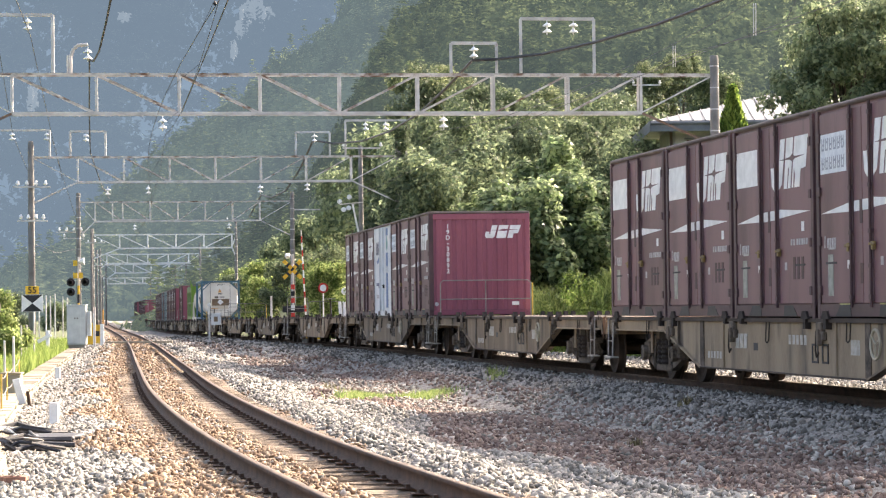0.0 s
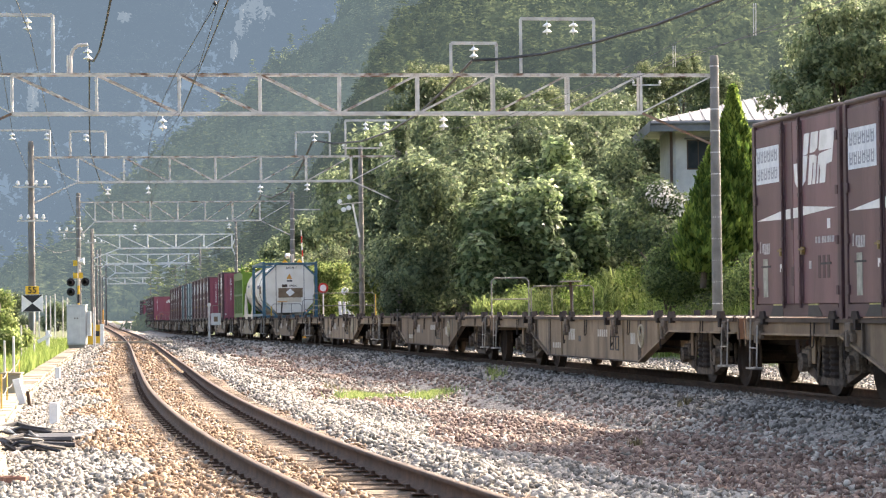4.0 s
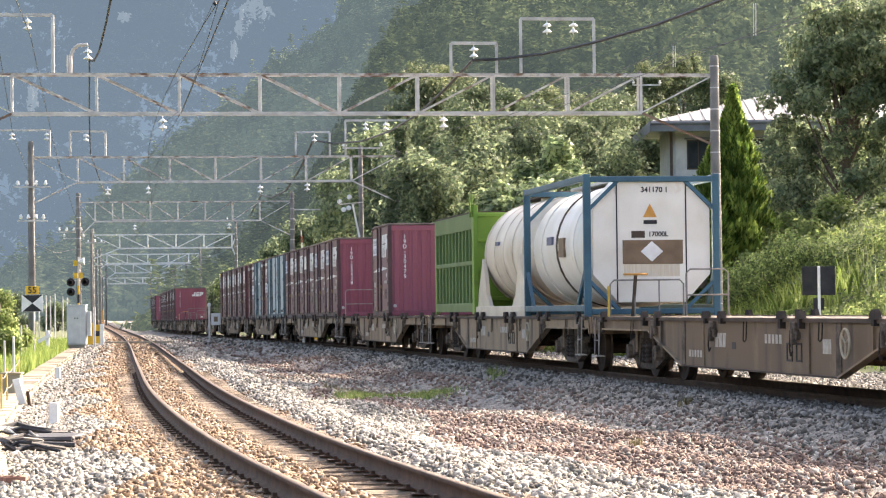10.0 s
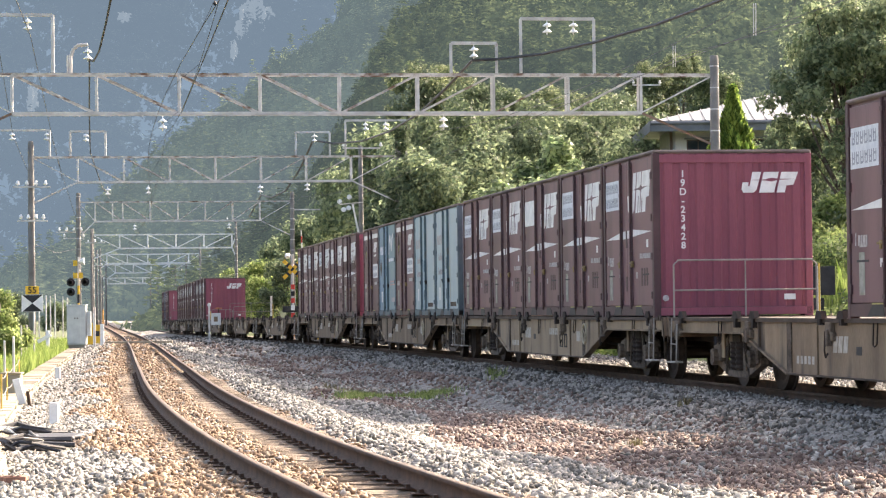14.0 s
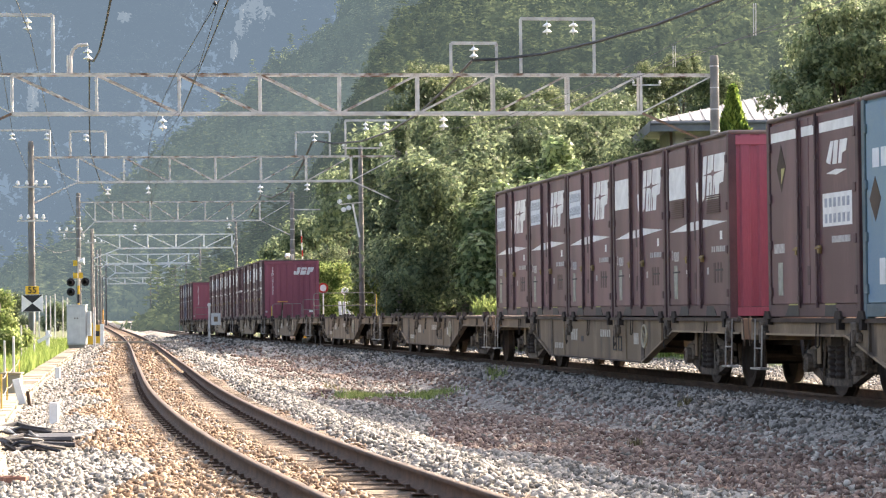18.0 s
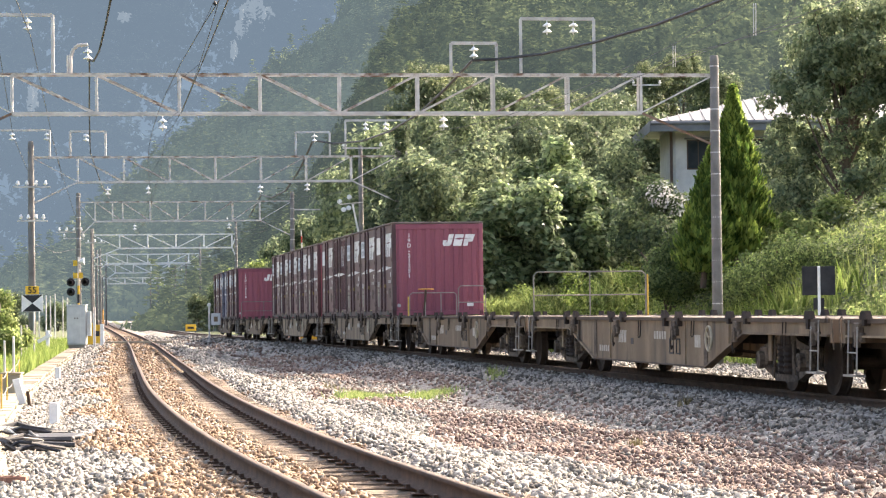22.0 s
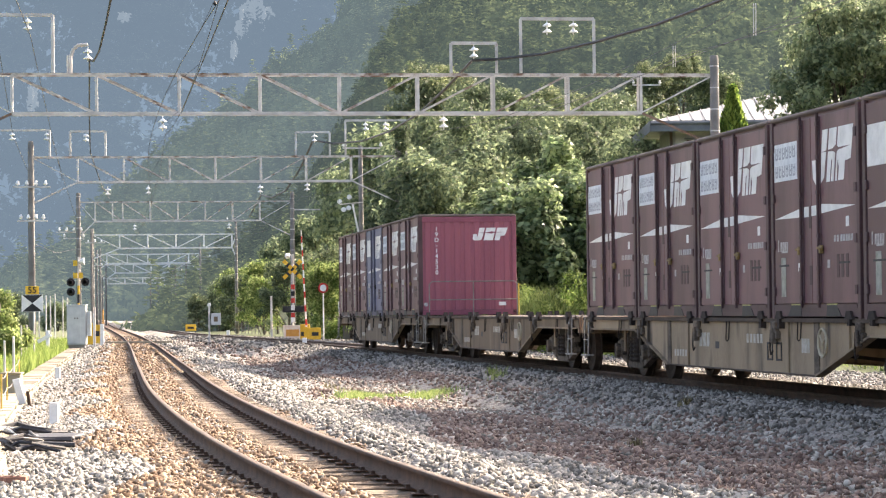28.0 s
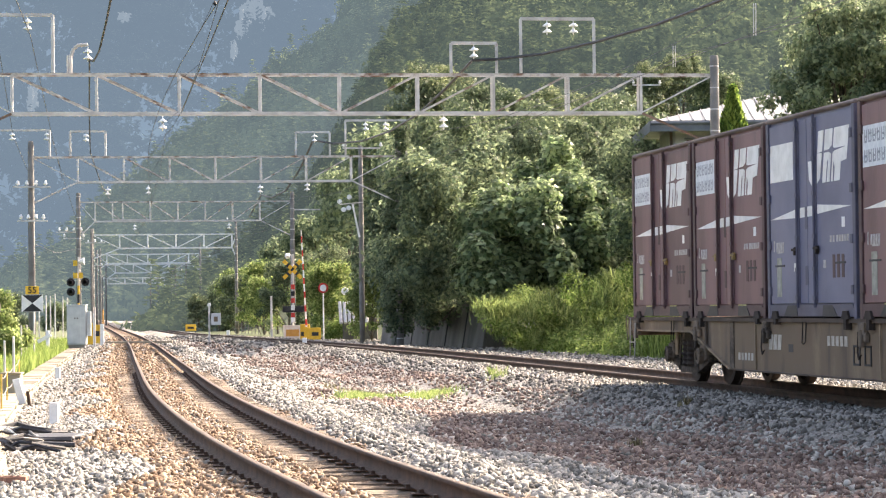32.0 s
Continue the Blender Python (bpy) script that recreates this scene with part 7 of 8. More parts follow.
hanger = thing("wire_spreader", "pair of short dark spreader rods on the wires", "clamp")
for px, y0, y1, d in ((1337, 5, 62, 70), (1194, 80, 118, 88)):
    part("rod", tubes(([spot(px - 2, y0, d), spot(px - 2, y1, d)], 0.014), ([spot(px + 2, y0, d), spot(px + 2, y1, d)], 0.014)), M["gantry"], hanger)


# ---- things beside the line ----
def standing(px, py, z=None):
    """Place on the ground seen in that direction, near where the flat verge lies."""
    best = None
    for d in np.arange(18, 420, 0.5):
        p = spot(px, py, d)
        g = ground_at(p.x, p.y)
        if p.z <= g:
            best = Vector((p.x, p.y, g))
            break
    return best or spot(px, py, 300)


def on_ground(px, d):
    p = spot(px, 600, d)
    return Vector((p.x, p.y, ground_at(p.x, p.y)))


def post(parent, name, p, h, r, m_, seg=8, label=""):
    ob = part(name, lathe(bmesh.new(), [(r, -0.25), (r, h - r * 0.3), (r * 0.7, h)], "Z", seg), m_, parent, label)
    ob.location = p
    return ob


# speed board
p = on_ground(58, 87)
sb = thing("speed_board", "black and white hourglass board under a yellow 55 plate", "railway sign", m=Matrix.Translation(p))
zc = spot(55, 537, 87).z - p.z
post(sb, "sign_post", (0.04, 0.05, 0), zc - 0.1, 0.03, M["gantry"])
part("board", boxes((-0.35, 0.35, -0.012, 0.012, zc - 0.28, zc + 0.28), bevel=0.003), M["white"], sb)
for s_ in (-1, 1):
    bm = bmesh.new()
    plate(bm, [(-0.33, zc + s_ * 0.27), (0.33, zc + s_ * 0.27), (0.0, zc)], "Y", -0.012, -0.004)
    part("black_triangle", bm, M["black"], sb)
yp = part("number_plate_yellow", boxes((-0.22, 0.22, -0.012, 0.012, zc + 0.29, zc + 0.56), bevel=0.003), M["yellow"], sb, "yellow plate with black figures")
ob = part("figures", lettering("55", 0.30, M["black"], False, 0.003), None, yp)
ob.matrix_basis = pose(0, -0.016, zc + 0.42, 90, 0, 0)

# grey control cabinet
p = on_ground(137, 118)
cb = thing("control_cabinet", "pale grey steel signalling cabinet on a plinth", "cabinet", m=Matrix.Translation(p))
part("plinth", boxes((-0.36, 0.36, -0.25, 0.25, -0.1, 0.22), bevel=0.01), M["concrete"], cb)
part("body", boxes((-0.42, 0.42, -0.28, 0.28, 0.22, 1.95), bevel=0.02), M["grey_box"], cb)
part("roof", boxes((-0.45, 0.45, -0.32, 0.32, 1.95, 2.0), bevel=0.012), M["grey_box"], cb)
dr = part("door", boxes((-0.38, 0.20, -0.295, -0.28, 0.28, 1.9), bevel=0.006), M["grey_box"], cb)
for x in (-0.06, 0.06):
    part("latch", boxes((x - 0.025, x + 0.025, -0.31, -0.295, 1.36, 1.42)), M["deck"], dr)
part("side_box", boxes((0.44, 0.62, -0.15, 0.15, 0.6, 1.7), bevel=0.01), M["grey_box"], cb)

# crossing flashers on the valley side
def flasher(px, d, py_top, label, lamps, stripes=True):
    p_ = on_ground(px, d)
    t = thing("crossing_signal", label, "level crossing signal", "level crossing signals", m=Matrix.Translation(p_))
    h = spot(px, py_top, d).z - p_.z
    post(t, "mast", (0, 0, 0), h, 0.06, M["gantry"])
    for k in range(int(h * 0.7 / 0.5)):
        post(t, "stripe", (0, 0, 0.5 + k * 0.5), 0.25, 0.066, M["yellow"] if k % 2 else M["black"])
    for lx, lz, m_ in lamps:
        lamp = part("lamp_board", lathe(bmesh.new(), [(0.02, 0.05), (0.24, 0.04), (0.24, 0.0), (0.02, -0.01)], "Y", 20, (lx, -0.12, lz)), M["black"], t, "round black lamp board")
        part("lens", lathe(bmesh.new(), [(0.02, -0.03), (0.10, -0.02), (0.10, 0.0)], "Y", 16, (lx, -0.13, lz)), m_, lamp, "red signal lens")
        part("hood", lathe(bmesh.new(), [(0.125, -0.16), (0.125, 0.0), (0.115, 0.0), (0.115, -0.16)], "Y", 16, (lx, -0.14, lz)), M["black"], lamp)
    return t, h


M["red_glow"] = mat("lit_red_lens", (0.75, 0.02, 0.02), (0.85, 0.04, 0.03), 4, 0.4, bump=0, emit=1.6)
M["red_dull"] = mat("dark_red_lens", (0.10, 0.012, 0.012), (0.16, 0.02, 0.018), 4, 0.25, bump=0)
fl, h_ = flasher(140, 150, 455, "striped crossing mast with two round black signal lamps", ((-0.42, spot(127, 500, 150).z - on_ground(140, 150).z, M["red_glow"]), (-0.42, spot(127, 517, 150).z - on_ground(140, 150).z, M["red_dull"]),
                                                                         (0.4, spot(153, 499, 150).z - on_ground(140, 150).z, M["red_dull"])))
part("bell", lathe(bmesh.new(), [(0.03, -0.1), (0.10, -0.05), (0.22, 0.2), (0.20, 0.22)], "X", 14, (0.12, 0, h_ - 0.25)), M["white"], fl, "white warning loudspeaker")
for py, px in ((466, 133), (488, 133), (488, 143)):
    q = spot(px, py, 149.8) - on_ground(140, 150)
    part("marker_panel", boxes((q.x - 0.12, q.x + 0.12, q.y - 0.02, q.y + 0.02, q.z - 0.16, q.z + 0.16), bevel=0.01), M["yellow"], fl)

# cross-shaped warning sign with barrier, uphill side
p = on_ground(519, 154)
cs = thing("crossing_sign", "yellow and black crossed warning boards on a striped mast", "level crossing sign", m=Matrix.Translation(p))
zt = spot(519, 450, 154).z - p.z
zc = spot(519, 477, 154).z - p.z
post(cs, "mast", (0, 0, 0), zt, 0.07, M["gantry"])
for s_ in (-1, 1):
    brd = part("cross_board", boxes((-0.72, 0.72, -0.02, 0.02, -0.11, 0.11), bevel=0.004), M["yellow"], cs)
    brd.matrix_basis = pose(0, -0.10 - 0.02 * s_, zc, 0, s_ * 45, 0)
    for k in (-0.36, 0.0, 0.36):
        part("black_bar", boxes((k - 0.07, k + 0.07, -0.026, 0.026, -0.113, 0.113)), M["black"], brd)
part("loudspeaker", lathe(bmesh.new(), [(0.04, -0.1), (0.07, 0.0), (0.17, 0.22), (0.16, 0.24)], "Y", 14, (-0.28, -0.3, zt - 0.1)), M["white"], cs, "white horn loudspeaker")
for k, (py, m_) in enumerate(((508, "red"), (520, "black"), (532, "red"), (545, "white"), (558, "red"), (566, "white"))):
    z = spot(519, py, 154).z - p.z
    part("mast_panel", boxes((-0.10, 0.12, -0.13, -0.08, z - 0.14, z + 0.14), bevel=0.01), M[m_], cs)
part("direction_lamp", boxes((-0.6, 0.7, -0.1, 0.05, 1.75, 2.1), bevel=0.02), M["black"], cs)
part("base_board", boxes((-0.55, 0.5, -0.22, -0.15, 0.0, 1.0), bevel=0.01), M["sign_pale"], cs, "white and orange notice board")
part("notice_band", boxes((-0.4, 0.35, -0.228, -0.22, 0.35, 0.75)), M["pipe_orange"], cs)
p = on_ground(540, 154)
ba = thing("crossing_barrier", "raised red and white barrier arm on a yellow machine", "barrier", m=Matrix.Translation(p))
part("machine", boxes((-0.28, 0.28, -0.25, 0.25, 0.0, 1.05), bevel=0.04), M["yellow"], ba)
part("machine_panel", boxes((-0.22, 0.22, -0.262, -0.25, 0.35, 0.6)), M["black"], ba)
zt = spot(537, 408, 154).z - p.z
arm = part("arm", tubes(([(0.1, -0.3, 0.9), (-0.15, -0.3, zt)], [0.06, 0.03])), M["white"], ba)
for k in range(7):
    a = Vector((0.1, -0.3, 0.9)).lerp(Vector((-0.15, -0.3, zt)), (k + 0.1) / 7)
    b = Vector((0.1, -0.3, 0.9)).lerp(Vector((-0.15, -0.3, zt)), (k + 0.55) / 7)
    part("arm_band", tubes(([a, b], [0.064 - 0.004 * k, 0.062 - 0.004 * k])), M["red"], arm)
part("counterweight", boxes((-0.05, 0.30, -0.4, -0.28, 0.25, 0.85), bevel=0.02), M["yellow"], ba)


def guard(px, d, w, h, m1, label):
    p_ = on_ground(px, d)
    t = thing("guard_frame", label, "guard rail", m=Matrix.Translation(p_))
    part("panel", boxes((-w / 2, w / 2, -0.04, 0.04, 0.12, h), bevel=0.02), m1, t)
    for x in (-w / 2 + 0.06, w / 2 - 0.06):
        part("leg", boxes((x - 0.04, x + 0.04, -0.03, 0.03, -0.1, 0.12)), M["black"], t)
    part("black_band", boxes((-w * 0.3, w * 0.3, -0.046, -0.04, h * 0.45, h * 0.7)), M["black"], t)


guard(558, 152, 0.65, 0.85, M["yellow"], "low yellow and black guard frame at the crossing")
guard(338, 250, 1.0, 0.75, M["yellow"], "low yellow guard frame beside the far line")
guard(158, 128, 0.42, 1.15, M["yellow"], "yellow crossing guard post with a black band")
guard(172, 134, 0.45, 1.05, M["yellow"], "yellow crossing guard post with a black band")
for px, d, h, r, mm, lab in ((167, 126, 1.6, 0.05, "white", "slim white marker post"), (181, 128, 1.05, 0.09, "white", "stout white marker post"), (481, 158, 2.7, 0.06, "gantry", "pale grey detector post"),
                             (95, 35, 0.30, 0.06, "white", "short white square marker post"), (539, 108, 0.36, 0.09, "white", "short white distance marker"), (745, 128, 0.42, 0.07, "white", "short white distance marker"),
                             (404, 205, 0.5, 0.12, "white", "short white distance marker"), (937, 119, 1.65, 0.11, "white", "white square post on the bank"), (102, 60, 0.3, 0.06, "white", "short white marker post"),
                             (168, 120, 1.9, 0.04, "gantry", "thin grey post by the cabinet"), (183, 210, 2.0, 0.06, "pipe_orange", "orange striped post beyond the crossing")):
    p_ = on_ground(px, d)
    t = thing("marker_post", lab, "marker post", m=Matrix.Translation(p_))
    part("shaft", boxes((-r, r, -r, r, -0.1, h), bevel=r * 0.2), M[mm], t)
p = on_ground(573, 152)
rs = thing("road_sign", "red-rimmed oval road sign on a pale post", "road sign", m=Matrix.Translation(p))
z = spot(573, 510, 152).z - p.z
post(rs, "sign_post", (0, 0, 0), z, 0.04, M["white"])
part("disc", lathe(bmesh.new(), [(0.02, 0.01), (0.30, 0.01), (0.30, -0.01), (0.02, -0.012)], "Y", 20, (0, -0.05, z)), M["red"], rs)
part("disc_face", lathe(bmesh.new(), [(0.02, -0.012), (0.19, -0.012), (0.19, -0.016), (0.02, -0.018)], "Y", 20, (0, -0.05, z)), M["white"], rs)
part("mirror_head", lathe(bmesh.new(), [(0.02, 0.02), (0.22, 0.02), (0.20, -0.04), (0.02, -0.07)], "Y", 16, (1.25, 0, z - 0.2)), M["white"], rs)

# trackside signal box between the lines
p = on_ground(371, 136)
tb = thing("trackside_box", "small grey trackside box on a post", "signal box", m=Matrix.Translation(p))
post(tb, "sign_post", (0, 0, 0), 1.95, 0.05, M["gantry"])
part("box", boxes((0.1, 0.58, -0.12, 0.12, 0.95, 1.55), bevel=0.02), M["grey_box"], tb)
part("box_label", boxes((0.24, 0.44, -0.125, -0.12, 1.12, 1.38)), M["sill"], tb)
part("base", boxes((-0.25, 0.3, -0.2, 0.2, -0.05, 0.06), bevel=0.01), M["under"], tb)
part("cap", lathe(bmesh.new(), [(0.08, 1.9), (0.10, 2.0), (0.06, 2.08)], "Z", 10), M["grey_box"], tb)

# black board seen from behind, on a white pole
p = on_ground(1450, 66)
bd = thing("lineside_board", "black rectangular board on a white pole, back view", "railway sign", m=Matrix.Translation(p))
zb = spot(1450, 497, 66).z - p.z
part("board", boxes((-0.41, 0.41, -0.015, 0.015, zb - 0.36, zb + 0.36), bevel=0.004), M["black"], bd)
part("lower_board", boxes((-0.14, 0.13, -0.015, 0.015, zb - 0.72, zb - 0.43), bevel=0.004), M["black"], bd)
ob = post(bd, "sign_post", (0, -0.05, 0), zb + 0.36, 0.036, M["white"])
# white arrow-like board and fence on the valley side
p = on_ground(78, 100)
ab = thing("gradient_post", "white gradient post with a slanting arm", "railway sign", m=Matrix.Translation(p))
part("sign_post", boxes((0.08, 0.20, -0.05, 0.05, -0.1, 0.95), bevel=0.01), M["white"], ab)
bm = boxes((-0.42, 0.14, -0.07, -0.03, -0.07, 0.07), bevel=0.006)
arm = part("arm", bm, M["white"], ab)
arm.matrix_basis = pose(0.14, 0, 0.72, 0, -28, 0)
p = on_ground(33, 92)
wb = thing("white_notice", "small white notice panel on thin posts", "notice board", m=Matrix.Translation(p))
part("panel", boxes((-0.2, 0.2, -0.02, 0.02, 0.55, 0.95), bevel=0.005), M["white"], wb)
for x in (-0.18, 0.18):
    post(wb, "leg", (x, 0.03, 0), 0.95, 0.02, M["gantry"])
fe = thing("fence", "thin grey wire fence posts along the valley side", "fence")
for k, (px, d, h) in enumerate(((8, 50, 1.0), (24, 46, 1.1), (82, 140, 2.6), (98, 170, 3.0), (112, 190, 3.0), (120, 150, 2.6), (70, 150, 2.4), (90, 210, 3.2), (38, 80, 1.2), (48, 90, 1.2))):
    post(fe, "post", on_ground(px, d), h, 0.022 if d < 100 else 0.045, M["gantry"], 6)

# pale block and rope fence beside the trough
p = on_ground(21, 46)
cbk = thing("concrete_block", "pale weathered concrete block beside the cable trough", "concrete block", m=Matrix.Translation(p))
part("block", boxes((-0.17, 0.17, -0.15, 0.15, -0.05, 0.44), bevel=0.015), M["concrete_light"], cbk)
part("cap", boxes((-0.185, 0.185, -0.165, 0.165, 0.44, 0.48), bevel=0.01), M["concrete_light"], cbk)
rf = thing("rope_fence", "low fence of pale stakes with sagging rope", "fence")
tops_ = []
for px, d in ((2, 38), (12, 42), (24, 47), (34, 54)):
    p = on_ground(px, d)
    post(rf, "stake", p, 0.62, 0.014, M["pipe_yellow"], 6)
    tops_.append(p + Vector((0, 0, 0.58)))
for a, b in zip(tops_, tops_[1:]):
    part("rope", tubes((sagging(a, b, 0.06, 5), 0.008), seg=5), M["pipe_pale"], rf)
    part("rope", tubes((sagging(a - Vector((0, 0, 0.26)), b - Vector((0, 0, 0.26)), 0.05, 5), 0.008), seg=5), M["pipe_pale"], rf)
# leaning slabs near the trough
p = on_ground(45, 42)
sl = thing("leaning_slab", "white concrete slab leaning on a dark iron stake", "slab", m=Matrix.Translation(p))
ob = part("slab", boxes((-0.06, 0.06, -0.04, 0.04, 0.0, 0.42), bevel=0.01), M["white"], sl)
ob.matrix_basis = pose(-0.05, 0, 0.05, 0, -14, 0)
ob = part("stake", boxes((-0.02, 0.03, -0.03, 0.03, -0.1, 0.26), bevel=0.006), M["rail_side"], sl)
ob.matrix_basis = pose(0.06, 0, 0, 0, -8, 0)

# cable trough with separate lids
tr = thing("cable_trough", "pale concrete cable trough with worn lids beside the ballast", "cable trough", kind="structure")
rt = random.Random(9)
lid = [mesh_of("lid", boxes((-0.24, 0.24, -0.245, 0.245, 0.0, 0.06), bevel=0.012), M["concrete_light"]) for _ in range(2)]
y = 24.0
while y < 112:
    x = near_x(y) - 2.95
    a = math.degrees(math.atan2(1.0, near_x(y + 1) - near_x(y))) - 90
    ob = part("lid", lid[int(y) % 2], None, tr)
    ob.matrix_basis = pose(x + rt.uniform(-0.02, 0.02), y, -0.36 + rt.uniform(-0.008, 0.012), rt.uniform(-1.5, 1.5), rt.uniform(-1.5, 1.5), a + rt.uniform(-1.5, 1.5))
    y += 0.5
bm = bmesh.new()
for s_ in (-0.27, 0.27):
    tube(bm, [Vector((near_x(q) - 2.95 + s_, q, -0.42)) for q in np.arange(23, 112, 3.0)], 0.06, 4)
part("trough_wall", bm, M["concrete_light"], tr)

# black cable coils and pipes thrown by the trough
cl = thing("cable_heap", "heap of black cables and pipe ends beside the trough", "cables")
rc = random.Random(4)
for k in range(20):
    d0 = 27 + rc.random() * 5
    x0 = rc.uniform(-30, 30)
    a, b = on_ground(x0, d0), on_ground(x0 + rc.uniform(60, 130), d0 + rc.uniform(-0.5, 1.0))
    m_ = a.lerp(b, 0.5) + Vector((0, rc.uniform(-0.35, 0.35), 0))
    q1 = a.lerp(b, 0.25) + Vector((0, rc.uniform(-0.25, 0.25), 0))
    pts = [a + Vector((0, 0, 0.04 + 0.08 * rc.random())), q1 + Vector((0, 0, 0.04 + 0.10 * rc.random())), m_ + Vector((0, 0, 0.04 + 0.10 * rc.random())), b + Vector((0, 0, 0.03 + 0.04 * rc.random()))]
    part("cable", tubes((pts, rc.choice((0.014, 0.02, 0.028)))), rc.choice((M["black"], M["wire"], M["black"], M["black"], M["grey_box"])), cl)
p_ = on_ground(85, 30)
part("junction_cover", boxes((-0.35, 0.35, -0.5, 0.5, -0.02, 0.09), bevel=0.02), M["black"], cl).location = p_
br = thing("brick_edge", "row of worn red bricks at the trough's end", "bricks")
for k in range(5):
    p_ = on_ground(-8 + k * 11, 22.6)
    ob = part("brick", boxes((-0.05, 0.05, -0.1, 0.1, 0.0, 0.06), bevel=0.006), M["brick"], br)
    ob.matrix_basis = pose(p_.x, p_.y, p_.z + 0.01, 0, 0, rc.uniform(-4, 4))

# wooden crossing boards far up the near line
wb2 = thing("crossing_deck", "pale boards laid across the near line", "crossing boards", kind="structure")
p_ = Vector((near_x(128), 128, near_z(128)))
part("board", boxes((-1.6, 1.6, -0.25, 0.25, -0.08, 0.02), bevel=0.01), M["concrete_light"], wb2).location = p_

# small stake between the rails
st = thing("white_stick", "thin pale stick lying in the ballast", "stick")
part("stick", tubes(([Vector((0, 0, 0)), Vector((0.17, 0.10, 0.01))], 0.012)), M["white"], st)
q_ = spot(640, 858, 17.6)
st.location = (q_.x, q_.y, ground_at(q_.x, q_.y) + 0.05)


# ---- retaining wall and house on the uphill side ----
M["old_wall"] = mat("old_concrete_wall", (0.10, 0.088, 0.072), (0.19, 0.17, 0.14), 0.9, 0.95, bump=0.5, spots=(0.07, 0.075, 0.05), spot_scale=0.7, spot_at=0.55, stretch=(1, 1, 0.3))
rw = thing("retaining_wall", "dark streaked concrete retaining wall under vines", "retaining wall", kind="structure")
a, b = on_ground(670, 134), on_ground(850, 116)
d = (b - a).normalized()
n_ = Vector((-d.y, d.x, 0))
bm = bmesh.new()
h1 = 2.0
vs = [bm.verts.new(q) for q in (a + Vector((0, 0, -0.5)), b + Vector((0, 0, -0.5)), b + n_ * 0.4 + Vector((0, 0, h1)), a + n_ * 0.4 + Vector((0, 0, h1)),
                                a + n_ * 1.2 + Vector((0, 0, -0.5)), b + n_ * 1.2 + Vector((0, 0, -0.5)), b + n_ * 1.2 + Vector((0, 0, h1)), a + n_ * 1.2 + Vector((0, 0, h1)))]
for q in ((0, 1, 2, 3), (3, 2, 6, 7), (1, 5, 6, 2), (4, 0, 3, 7), (5, 4, 7, 6)):
    bm.faces.new([vs[i] for i in q])
part("wall_face", bm, M["old_wall"], rw)
for k in range(1, 6):
    q = a.lerp(b, k / 6)
    part("wall_joint", tubes(([q + Vector((0, 0, -0.3)) - n_ * 0.01, q + n_ * 0.4 + Vector((0, 0, h1)) - n_ * 0.01], 0.03), seg=4), M["black"], rw)

M["siding"] = mat("white_siding", (0.44, 0.44, 0.42), (0.56, 0.56, 0.53), 2, 0.7, bump=0.05)
M["roof_metal"] = mat("grey_metal_roof", (0.11, 0.12, 0.125), (0.18, 0.19, 0.195), 1.5, 0.45, metal=0.3, bump=0.05)
M["fascia"] = mat("slate_fascia", (0.11, 0.12, 0.13), (0.16, 0.17, 0.18), 2, 0.6, bump=0.05)
M["glass"] = mat("dark_window_glass", (0.02, 0.025, 0.03), (0.04, 0.045, 0.05), 2, 0.08, bump=0)
M["timber"] = mat("brown_timber", (0.06, 0.04, 0.03), (0.11, 0.075, 0.055), 3, 0.8, bump=0.2)
hs = thing("house", "white-sided house with a low grey metal roof", "house")
D = 116
o = spot(1150, 226, D)
eave, ridge_z = spot(1160, 222, D).z, spot(1345, 172, D + 4).z
x0, x1 = spot(1196, 300, D).x, spot(1660, 300, D).x
gz = ground_at(x0 + 2, D + 3) - 0.3
hs.location = (x0, D, gz)
E0, R0, W0 = eave - gz, ridge_z - gz, x1 - x0
part("wall_front", boxes((0, W0, 0, 0.2, 0, E0), bevel=0.005), M["siding"], hs)
part("wall_end", boxes((0, 0.2, 0.2, 8, 0, E0), bevel=0.005), M["siding"], hs)
part("wall_end", boxes((W0 - 0.2, W0, 0.2, 8, 0, E0), bevel=0.005), M["siding"], hs)
part("wall_back", boxes((0, W0, 8, 8.2, 0, E0), bevel=0.005), M["siding"], hs)
for k in range(int(E0 / 0.22)):
    part("siding_board", boxes((0.0, W0, -0.012, 0.0, 0.1 + k * 0.22, 0.29 + k * 0.22)), M["siding"], hs)
bm = bmesh.new()
ov = 1.15
q4 = [Vector((-ov, -ov, E0)), Vector((W0 + ov, -ov, E0)), Vector((W0 + ov, 8.2 + ov, E0)), Vector((-ov, 8.2 + ov, E0))]
r2 = [Vector((4.6, 4.1, R0)), Vector((W0 - 4.6, 4.1, R0))]
up = Vector((0, 0, 0.12))
vb = [bm.verts.new(q) for q in q4]
vt = [bm.verts.new(q + up) for q in q4]
vr = [bm.verts.new(q + up) for q in r2]
for q in ((vb[3], vb[2], vb[1], vb[0]), (vb[0], vb[1], vt[1], vt[0]), (vb[1], vb[2], vt[2], vt[1]), (vb[2], vb[3], vt[3], vt[2]), (vb[3], vb[0], vt[0], vt[3]),
          (vt[0], vt[1], vr[1], vr[0]), (vt[1], vt[2], vr[1]), (vt[2], vt[3], vr[0], vr[1]), (vt[3], vt[0], vr[0])):
    bm.faces.new(q)
roof = part("roof", bm, M["roof_metal"], hs, "low hipped grey metal roof")
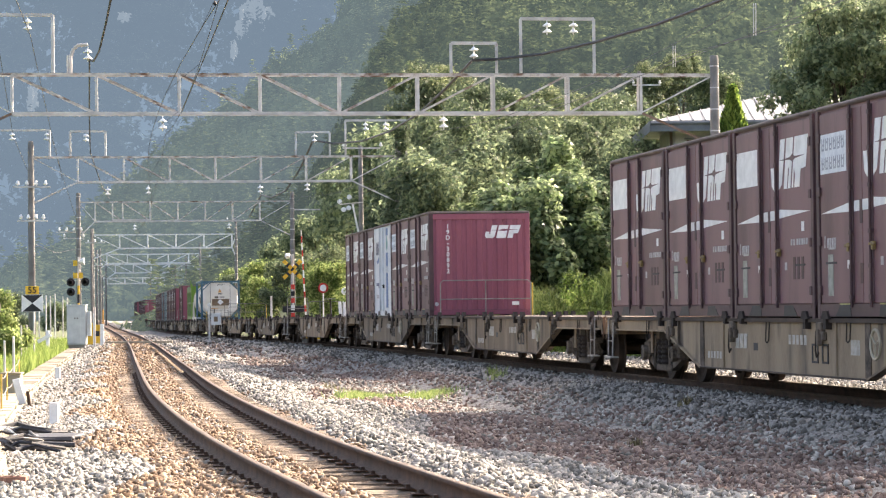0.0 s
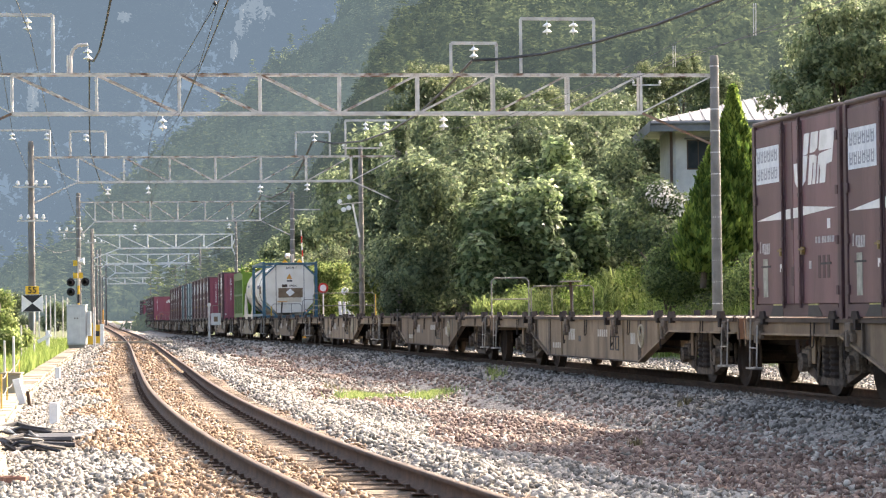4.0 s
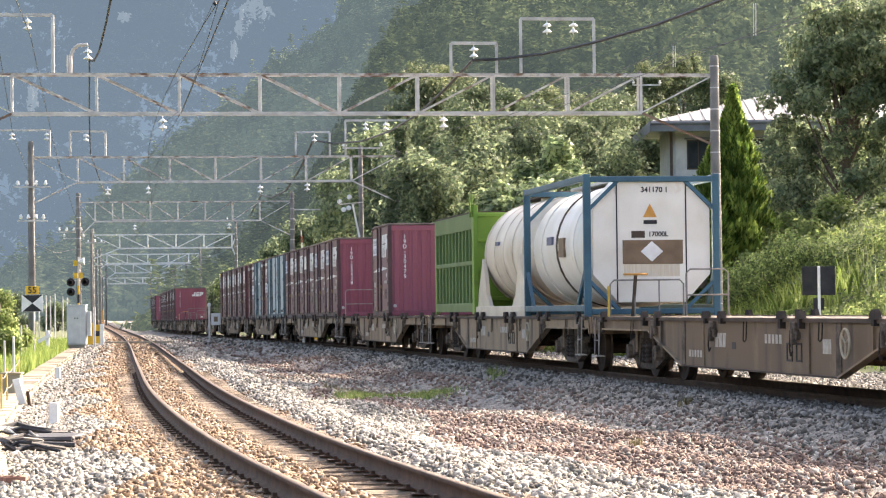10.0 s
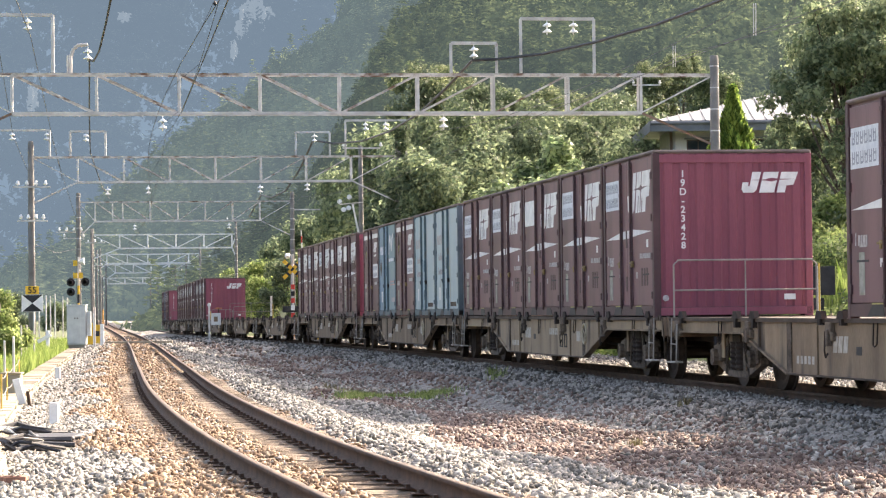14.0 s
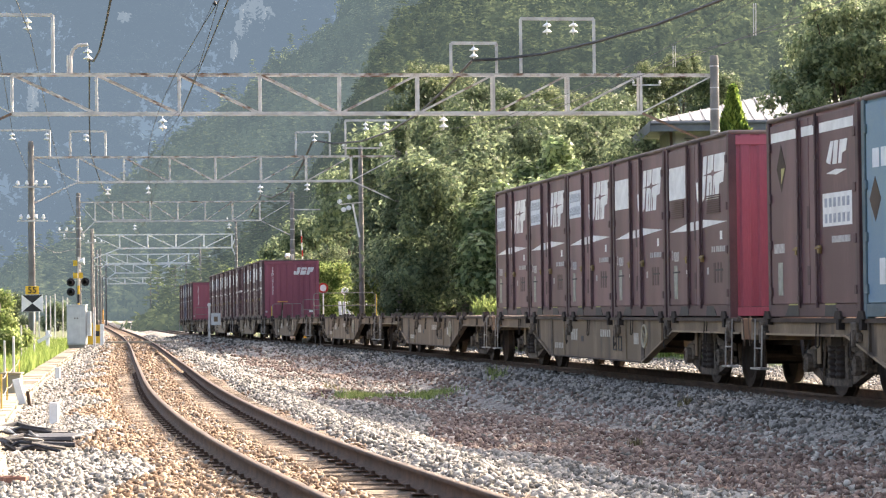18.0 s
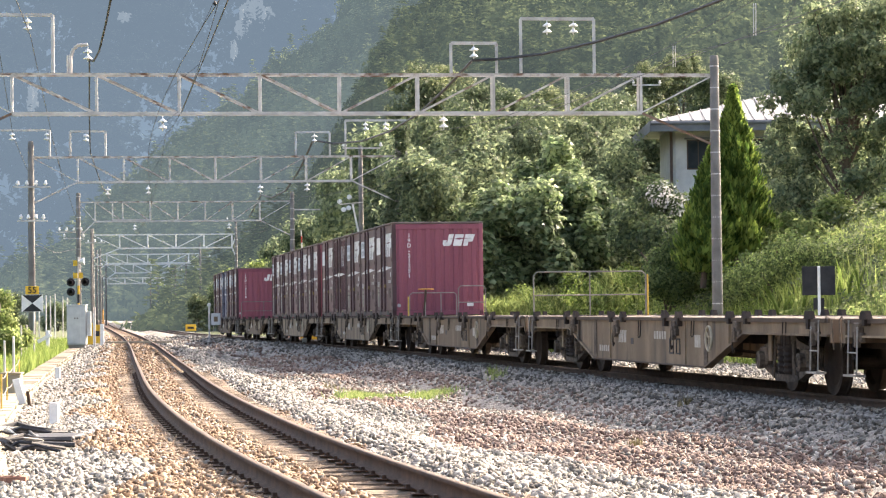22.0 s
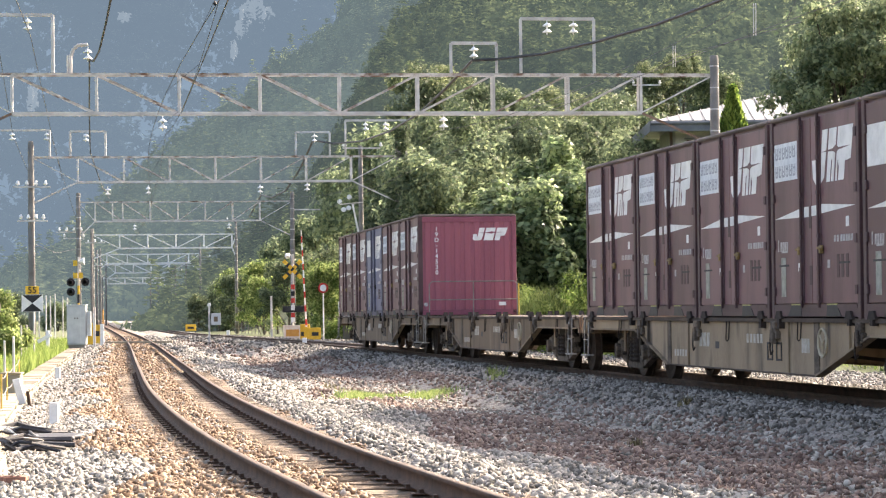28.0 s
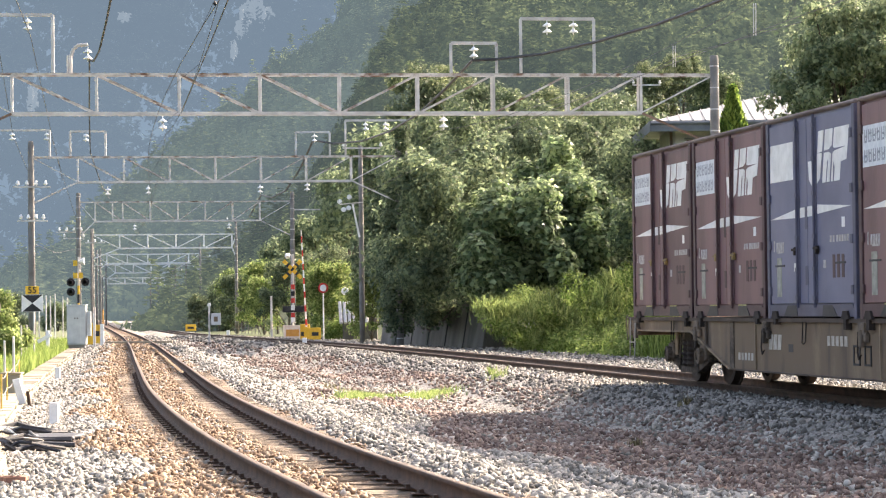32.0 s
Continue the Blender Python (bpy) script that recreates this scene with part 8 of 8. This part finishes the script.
for k in range(26):
    u = (k + 0.5) / 26
    a = (q4[0] + up).lerp(q4[1] + up, u)
    tgt = min(1.0, min(a.x + ov, W0 + ov - a.x) / (4.6 + ov))
    b = Vector((a.x, -ov + (4.1 + ov) * tgt, E0 + 0.12 + (R0 - E0) * tgt))
    part("roof_seam", tubes(([a + Vector((0, 0, 0.02)), b + Vector((0, 0, 0.02))], 0.03), seg=4), M["roof_metal"], roof)
part("fascia", boxes((-ov, W0 + ov, -ov - 0.04, -ov, E0 - 0.34, E0 + 0.12)), M["fascia"], hs)
part("fascia", boxes((-ov - 0.04, -ov, -ov, 8.2 + ov, E0 - 0.34, E0 + 0.12)), M["fascia"], hs)
part("soffit", boxes((-ov, W0 + ov, -ov, 0, E0 - 0.06, E0 - 0.02)), M["fascia"], hs)
part("veranda_post", boxes((-0.25, -0.13, -0.2, -0.08, 0, E0 - 0.06)), M["timber"], hs)
part("gutter", tubes(([Vector((-ov, -ov - 0.1, E0 + 0.02)), Vector((W0 + ov, -ov - 0.1, E0 + 0.02))], 0.06)), M["fascia"], hs)
for wx, ww in ((0.5, 1.0), (3.4, 1.8), (7.2, 1.8)):
    w_ = part("window", boxes((wx, wx + ww, -0.03, 0.05, E0 - 1.95, E0 - 0.65), bevel=0.004), M["timber"], hs, "dark-framed window")
    part("pane", boxes((wx + 0.05, wx + ww / 2 - 0.02, -0.036, -0.03, E0 - 1.9, E0 - 0.7)), M["glass"], w_)
    part("pane", boxes((wx + ww / 2 + 0.02, wx + ww - 0.05, -0.036, -0.03, E0 - 1.9, E0 - 0.7)), M["glass"], w_)
    part("window_hood", boxes((wx - 0.1, wx + ww + 0.1, -0.25, 0.0, E0 - 0.62, E0 - 0.56)), M["fascia"], hs)

# corrugated shed roof behind the crossing
sh = thing("shed", "small shed with a pale corrugated roof among the trees", "shed")
p = on_ground(632, 160)
z = spot(632, 552, 160).z
sh.location = (p.x, p.y, p.z)
part("wall", boxes((-0.9, 1.2, 0.9, 2.2, 0, z - p.z - 0.1), bevel=0.01), M["old_wall"], sh)
for k in range(7):
    x = -0.95 + k * 0.26
    ob = part("roof_sheet", lathe(bmesh.new(), [(0.10, 0.1), (0.10, 1.75)], "Y", 10, (x, 0, 0)), M["roof_pale"], sh, "pale corrugated roof sheet")
    ob.matrix_basis = pose(0, 0.1, z - p.z - 0.75, 50, 0, 6)
fn = thing("fence", "low grey mesh fence behind the far line", "fence")
for k in range(14):
    p = on_ground(428 + k * 6, 235)
    post(fn, "post", p, 1.0, 0.03, M["concrete"], 5)
a, b = on_ground(428, 235), on_ground(506, 235)
for z in (0.3, 0.55, 0.8, 1.0):
    part("rail", tubes(([a + Vector((0, 0, z)), b + Vector((0, 0, z))], 0.02), seg=4), M["concrete"], fn)


motions()
